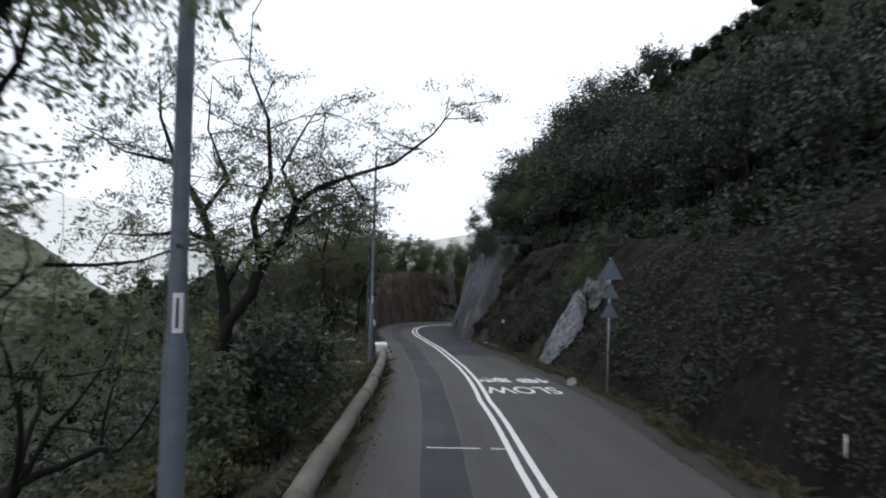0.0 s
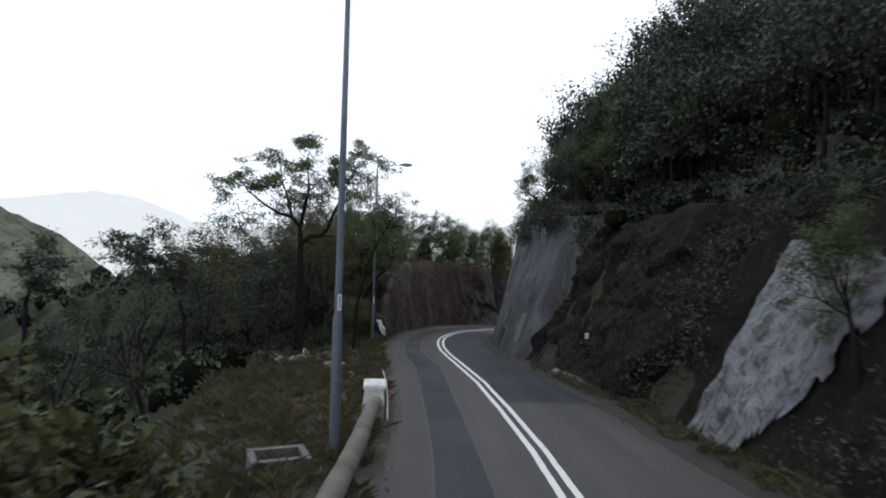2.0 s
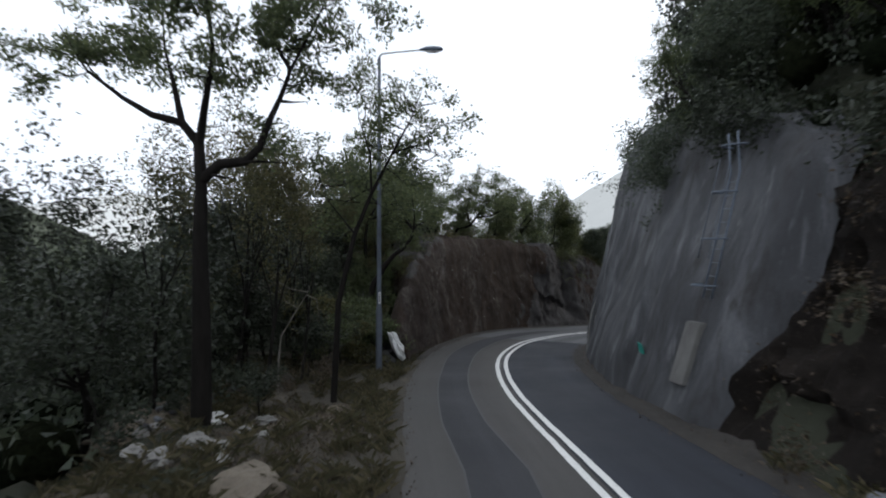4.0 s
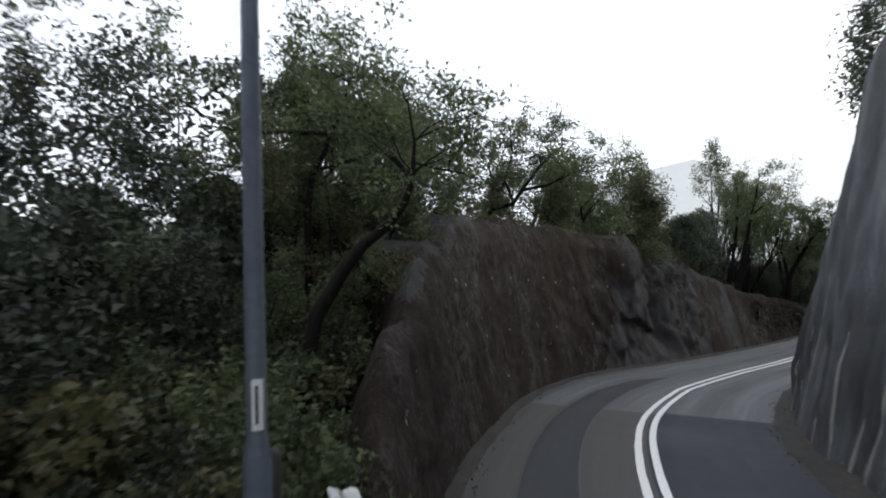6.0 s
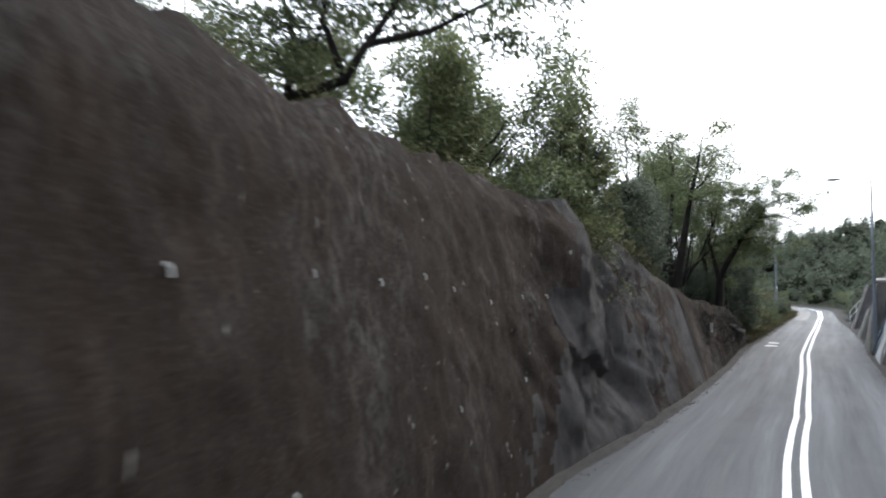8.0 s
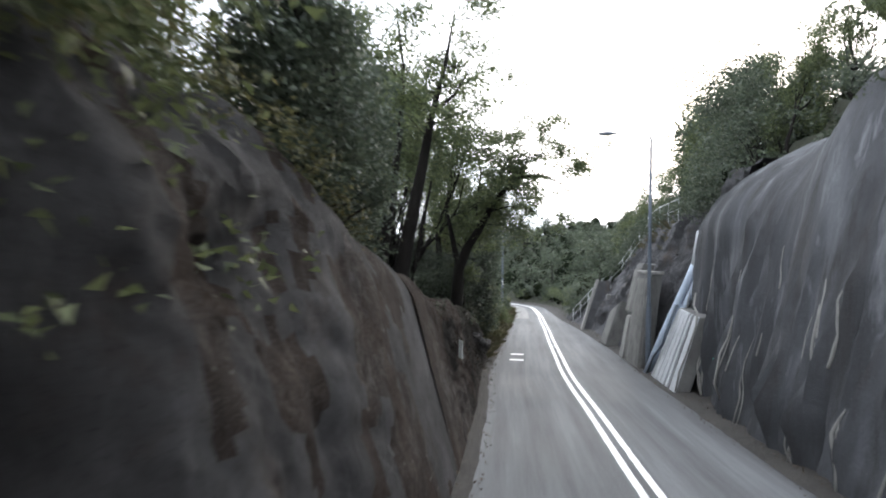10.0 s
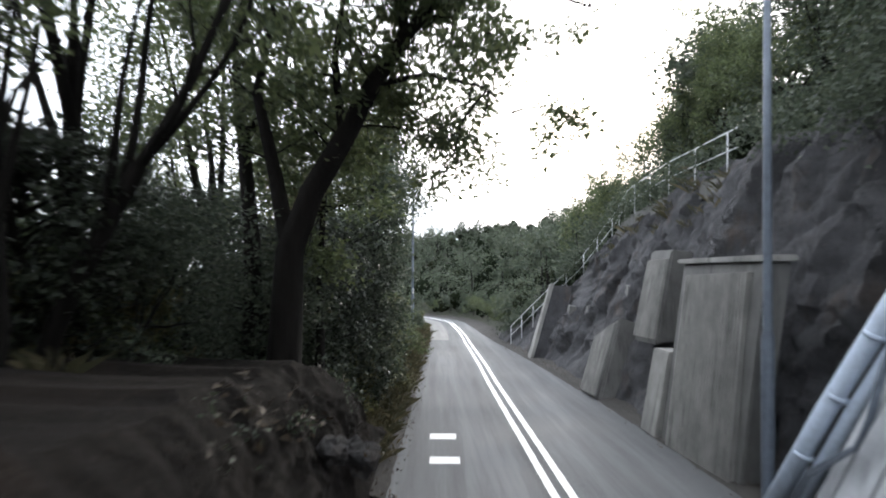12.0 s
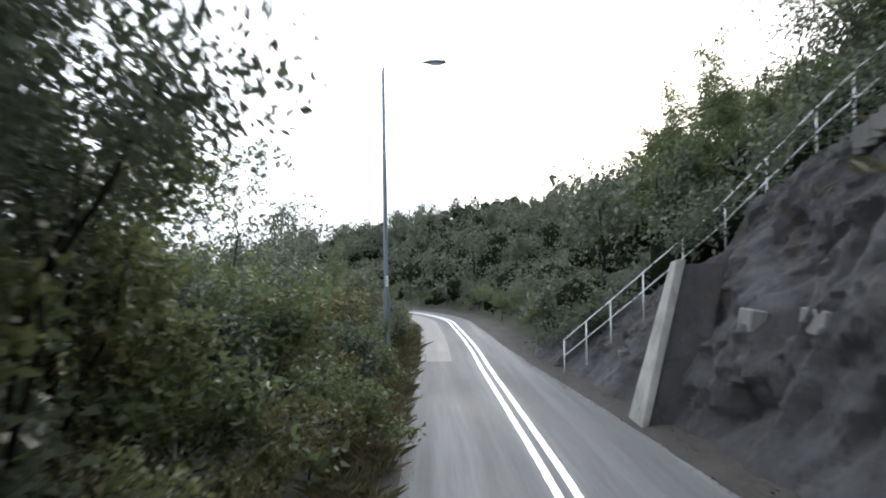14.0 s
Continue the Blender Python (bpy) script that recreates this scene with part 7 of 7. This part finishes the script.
# leaning ribbed slab
ob = empty("ribbed_slab", pose(0, 0, 0))
block("slab", [(103.0, 5.2, -0.2), (99.1, 5.2, -0.2), (99.1, 5.6, -0.2), (103.0, 5.6, -0.2)], [(102.0, 6.02, 2.6), (99.35, 6.02, 2.4), (99.35, 6.5, 2.4), (102.0, 6.5, 2.6)], "concrete_dark", ob)
for f0, f1 in ((0.01, 0.085), (0.1, 0.27), (0.285, 0.43), (0.445, 0.56), (0.63, 0.7), (0.8, 0.985)):
    a, b = (lambda f: 103.0 - 3.9 * f), (lambda f: 102.0 - 2.65 * f)
    lt = lambda f: 6.02
    block("rib", [(a(f0), 5.18, -0.1), (a(f1), 5.18, -0.1), (a(f1), 5.28, -0.1), (a(f0), 5.28, -0.1)],
          [(b(f0), lt(f0) - 0.045, 2.58 - 0.2 * f0), (b(f1), lt(f1) - 0.045, 2.58 - 0.2 * f1), (b(f1), lt(f1) + 0.05, 2.58 - 0.2 * f1), (b(f0), lt(f0) + 0.05, 2.58 - 0.2 * f0)], "concrete_pale", ob, 0.01)
tagged(ob, "leaning ribbed concrete slab at the foot of the slope", "concrete slab")
ob = empty("drain_pipe", pose(0, 0, 0))
part("pipe", Shape().tube([W(103.75, 5.22, 0.0), W(103.1, 5.7, 1.6), W(102.2, 6.35, 3.6), W(102.0, 6.5, 4.1)], 0.14, 14).mesh("pipe", MAT["pipe"], True), ob)
part("pipe", Shape().tube([W(103.5, 5.45, 0.0), W(102.85, 5.93, 1.6), W(101.95, 6.58, 3.6), W(101.8, 6.7, 4.0)], 0.11, 12).mesh("pipe", MAT["pipe"], True), ob)
for f in (0.25, 0.5, 0.75):
    a, b = np.array(W(103.75, 5.22, 0.0)), np.array(W(102.2, 6.35, 3.6))
    p = a + (b - a) * f
    d = (b - a) / np.linalg.norm(b - a)
    part("collar", Shape().tube([p - d * 0.04, p + d * 0.04], 0.152, 14).mesh("collar", MAT["pipe"], True), ob)
part("down_pipe", Shape().tube([W(102.0, 6.5, 4.05), W(102.3, 6.75, 5.3)], 0.13, 12).mesh("down_pipe", MAT["concrete_pale"], True), ob)
tagged(ob, "pair of pale blue drain pipes leaning on the slope", "drain pipe")
for off, rad in ((0.0, 0.035), (0.16, 0.03)):
    way = [(103.2 - off, 5.2, 0.1), (102.9 - off, 5.36, 0.75), (102.1 - off * 0.5, 5.55, 1.3), (101.88, 5.62, 1.7), (101.95, 5.82, 2.25), (102.0, 6.0, 2.7)]
    ob = part("hose", Shape().tube([W(s, l - 0.05 - off * 0.3, h) for s, l, h in way], rad, 8).mesh("hose", MAT["pole"], True))
    tagged(ob, "dark bent hose lying against the drain pipes", "hose")
ob = part("hose", Shape().tube([W(s, l - 0.06, h) for s, l, h in ((100.2, 6.16, 3.15), (100.0, 6.05, 2.75), (99.3, 5.98, 2.55), (99.0, 5.86, 2.15), (99.05, 5.63, 1.35), (99.2, 5.43, 0.7), (99.1, 5.3, 0.1))], 0.03, 8).mesh("hose", MAT["concrete"], True))
tagged(ob, "pale looped hose beside the ribbed slab", "hose")

# tall board-marked slab
ob = empty("board_marked_slab", pose(0, 0, 0))
block("panel", [(108.1, 4.95, -0.2), (104.7, 5.15, -0.2), (104.7, 5.5, -0.2), (108.1, 5.4, -0.2)], [(108.4, 5.6, 3.85), (104.3, 5.45, 3.75), (104.3, 5.85, 3.75), (108.4, 5.95, 3.85)], "concrete_dark", ob)
for k in range(22):
    f0, f1 = 0.14 + 0.82 * k / 22, 0.14 + 0.82 * (k + 0.62) / 22
    a, b = (lambda f: 108.1 - 3.4 * f), (lambda f: 108.4 - 3.8 * f)
    la, lb = (lambda f: 4.95 + 0.2 * f), (lambda f: 5.6 - 0.15 * f)
    fl = lambda f, h: la(f) + (lb(f) - la(f)) * (h + 0.2) / 4.0
    block("board", [(a(f0), fl(f0, 0) - 0.11, 0.0), (a(f1), fl(f1, 0) - 0.11, 0.0), (a(f1), fl(f1, 0) + 0.05, 0.0), (a(f0), fl(f0, 0) + 0.05, 0.0)],
          [(b(f0), fl(f0, 3.6) - 0.11, 3.6), (b(f1), fl(f1, 3.6) - 0.11, 3.6), (b(f1), fl(f1, 3.6) + 0.05, 3.6), (b(f0), fl(f0, 3.6) + 0.05, 3.6)], "concrete", ob, 0.01)
block("coping", [(108.55, 5.5, 3.86), (104.2, 5.38, 3.76), (104.2, 5.9, 3.76), (108.55, 6.0, 3.86)], [(108.55, 5.5, 3.97), (104.2, 5.38, 3.87), (104.2, 5.9, 3.87), (108.55, 6.0, 3.97)], "concrete", ob, 0.02)
block("pilaster", [(109.3, 4.85, -0.2), (108.2, 4.85, -0.2), (108.2, 5.6, -0.2), (109.3, 5.6, -0.2)], [(109.3, 5.2, 1.9), (108.2, 5.2, 1.9), (108.2, 5.9, 1.9), (109.3, 5.9, 1.9)], "concrete", ob)
tagged(ob, "tall board-marked concrete retaining slab with coping", "retaining slab")

ob = empty("concrete_buttress", pose(0, 0, 0))
block("block", [(112.1, 5.55, 1.85), (110.55, 5.65, 1.85), (110.75, 6.9, 1.95), (112.1, 6.9, 1.85)], [(112.3, 6.1, 4.38), (110.75, 6.15, 4.33), (110.95, 7.2, 4.2), (112.3, 7.4, 4.35)], "concrete_dark", ob, 0.05)
for k in range(17):
    f0, f1 = 0.03 + 0.94 * k / 17, 0.03 + 0.94 * (k + 0.55) / 17
    a, b = (lambda f: 112.1 - 1.55 * f), (lambda f: 112.3 - 1.55 * f)
    block("board", [(a(f0), 5.5 + 0.1 * f0, 2.0), (a(f1), 5.5 + 0.1 * f1, 2.0), (a(f1), 5.68 + 0.1 * f1, 2.0), (a(f0), 5.68 + 0.1 * f0, 2.0)],
          [(b(f0), 5.97 + 0.06 * f0, 4.1), (b(f1), 5.97 + 0.06 * f1, 4.1), (b(f1), 6.14 + 0.06 * f1, 4.1), (b(f0), 6.14 + 0.06 * f0, 4.1)], "concrete", ob, 0.01)
tagged(ob, "board-marked concrete buttress high on the rock", "buttress", "buttresses")
ob = empty("concrete_buttress", pose(0, 0, 0))
block("block", [(114.75, 4.6, -0.1), (112.9, 4.75, -0.1), (112.9, 6.0, -0.1), (114.75, 6.0, -0.1)], [(115.0, 5.15, 1.85), (113.2, 5.45, 2.45), (113.3, 6.6, 2.1), (115.0, 6.6, 1.75)], "concrete_dark", ob, 0.05)
block("face_panel", [(114.6, 4.57, 0.1), (113.05, 4.69, 0.1), (113.05, 4.85, 0.1), (114.6, 4.75, 0.1)], [(114.85, 5.08, 1.76), (113.3, 5.36, 2.3), (113.3, 5.5, 2.3), (114.85, 5.25, 1.76)], "concrete_dark", ob, 0.02)
for k in range(13):
    f0, f1 = 0.03 + 0.94 * k / 13, 0.03 + 0.94 * (k + 0.55) / 13
    a, b, top = (lambda f: 114.6 - 1.55 * f), (lambda f: 114.85 - 1.55 * f), (lambda f: 1.74 + 0.54 * f)
    block("board", [(a(f0), 4.54 + 0.12 * f0, 0.12), (a(f1), 4.54 + 0.12 * f1, 0.12), (a(f1), 4.62 + 0.12 * f1, 0.12), (a(f0), 4.62 + 0.12 * f0, 0.12)],
          [(b(f0), 5.05 + 0.28 * f0, top(f0)), (b(f1), 5.05 + 0.28 * f1, top(f1)), (b(f1), 5.13 + 0.28 * f1, top(f1)), (b(f0), 5.13 + 0.28 * f0, top(f0))], "concrete", ob, 0.01)
tagged(ob, "weathered sloping concrete buttress at the foot of the rock", "buttress", "buttresses")
ob = empty("concrete_fin", pose(0, 0, 0))
block("face", [(125.0, 4.2, 0.0), (124.0, 4.2, 0.0), (124.0, 4.35, 0.0), (125.0, 4.35, 0.0)], [(125.1, 5.25, 3.5), (124.7, 5.25, 3.55), (124.7, 5.45, 3.55), (125.1, 5.45, 3.5)], "concrete", ob, 0.02)
# Rock colour on the core puts the fin's shadowed side into its material.
block("core", [(124.9, 4.29, -0.1), (124.05, 4.29, -0.1), (123.9, 5.3, -0.1), (124.9, 5.3, -0.1)], [(125.05, 5.35, 3.4), (124.72, 5.35, 3.45), (124.6, 6.3, 3.45), (125.05, 6.3, 3.4)], "grey_rock", ob, 0.05)
tagged(ob, "narrow pale concrete fin leaning on the rock", "concrete fin")


def rock_l(s, h):
    a = np.array([s])
    d = cut_disp(s, h, 21.0, 0.5, 0.25, (0.5, 118.0, 129)) * min(1.0, 0.25 + abs(h) / 1.2)
    return float(RIGHT(a)[0] + FOOT(a)[0] + CUT_LEAN(a)[0] * h - d)


for s, h in ((118.6, 3.22), (116.65, 3.22), (117.6, 2.62), (122.6, 2.35), (121.9, 2.38), (121.1, 2.4)):
    ob = part("anchor_block", Shape().box(-0.06, -0.26, -0.22, 0.24, 0.26, 0.22, 0.03).mesh("anchor_block", MAT["concrete_dark"]), m=place(s, rock_l(s, h) - 0.02, h) @ pose(0, 0, 0, 0, 8, 0))
    tagged(ob, "small square concrete soil-nail head on the rock", "nail head", "soil nail heads")

crest_rng = np.random.default_rng(8)
tufts = []
for k in range(34):
    s = crest_rng.uniform(110, 123)
    h = float(CUT_H(np.array([s]))[0]) * crest_rng.uniform(0.72, 1.0)
    tufts.append(W(s, rock_l(s, h) + 0.05, h))
grass_tufts("rock_grass", "dry yellow grass on the crest of the grey rock", np.array(tufts), 8, height=0.34, blades=16)

# ---------------------------------------------------------------- stairs and handrail along the top of the rock
STAIR = [(131.6, 4.1, 0.0), (129.3, 5.3, 1.6), (127.2, 7.2, 3.75), (124.0, 8.1, 5.7), (121.0, 7.9, 6.35), (116.0, 7.8, 6.5), (110.8, 7.9, 6.45)]


def stair_at(k):
    i = int(min(max(k, 0), len(STAIR) - 1.001))
    f = k - i
    return tuple(a + (b - a) * f for a, b in zip(STAIR[i], STAIR[i + 1]))


ob = empty("handrail", pose(0, 0, 0))
ks = np.arange(0, len(STAIR) - 0.99, 0.42)
for k in ks:
    s, l, h = stair_at(k)
    part("post", Shape().tube([W(s, l, h - 0.4), W(s, l, h + 1.1)], 0.024, 8).mesh("post", MAT["rail_white"], True), ob)
for up in (1.1, 0.58):
    part("rail", Shape().tube([W(*stair_at(k)[:2], stair_at(k)[2] + up) for k in np.linspace(0, len(STAIR) - 1.01, 60)], 0.021, 8).mesh("rail", MAT["rail_white"], True), ob)
tagged(ob, "pale painted two-bar handrail climbing the slope", "handrail")
ob = empty("slope_stairs", pose(0, 0, 0))
for k in np.arange(0, len(STAIR) - 1.01, 0.14):
    s, l, h = stair_at(k)
    h -= 0.75 * max(0.0, 1 - k / 3.0)
    block("step", [(s + 0.35, l - 0.08, h - 0.5), (s - 0.35, l - 0.08, h - 0.5), (s - 0.35, l + 0.8, h - 0.5), (s + 0.35, l + 0.8, h - 0.5)],
          [(s + 0.35, l - 0.08, h - 0.05), (s - 0.35, l - 0.08, h - 0.05), (s - 0.35, l + 0.8, h - 0.05), (s + 0.35, l + 0.8, h - 0.05)], "concrete_dark", ob, 0.02)
tagged(ob, "narrow concrete maintenance steps up the slope", "stairs")
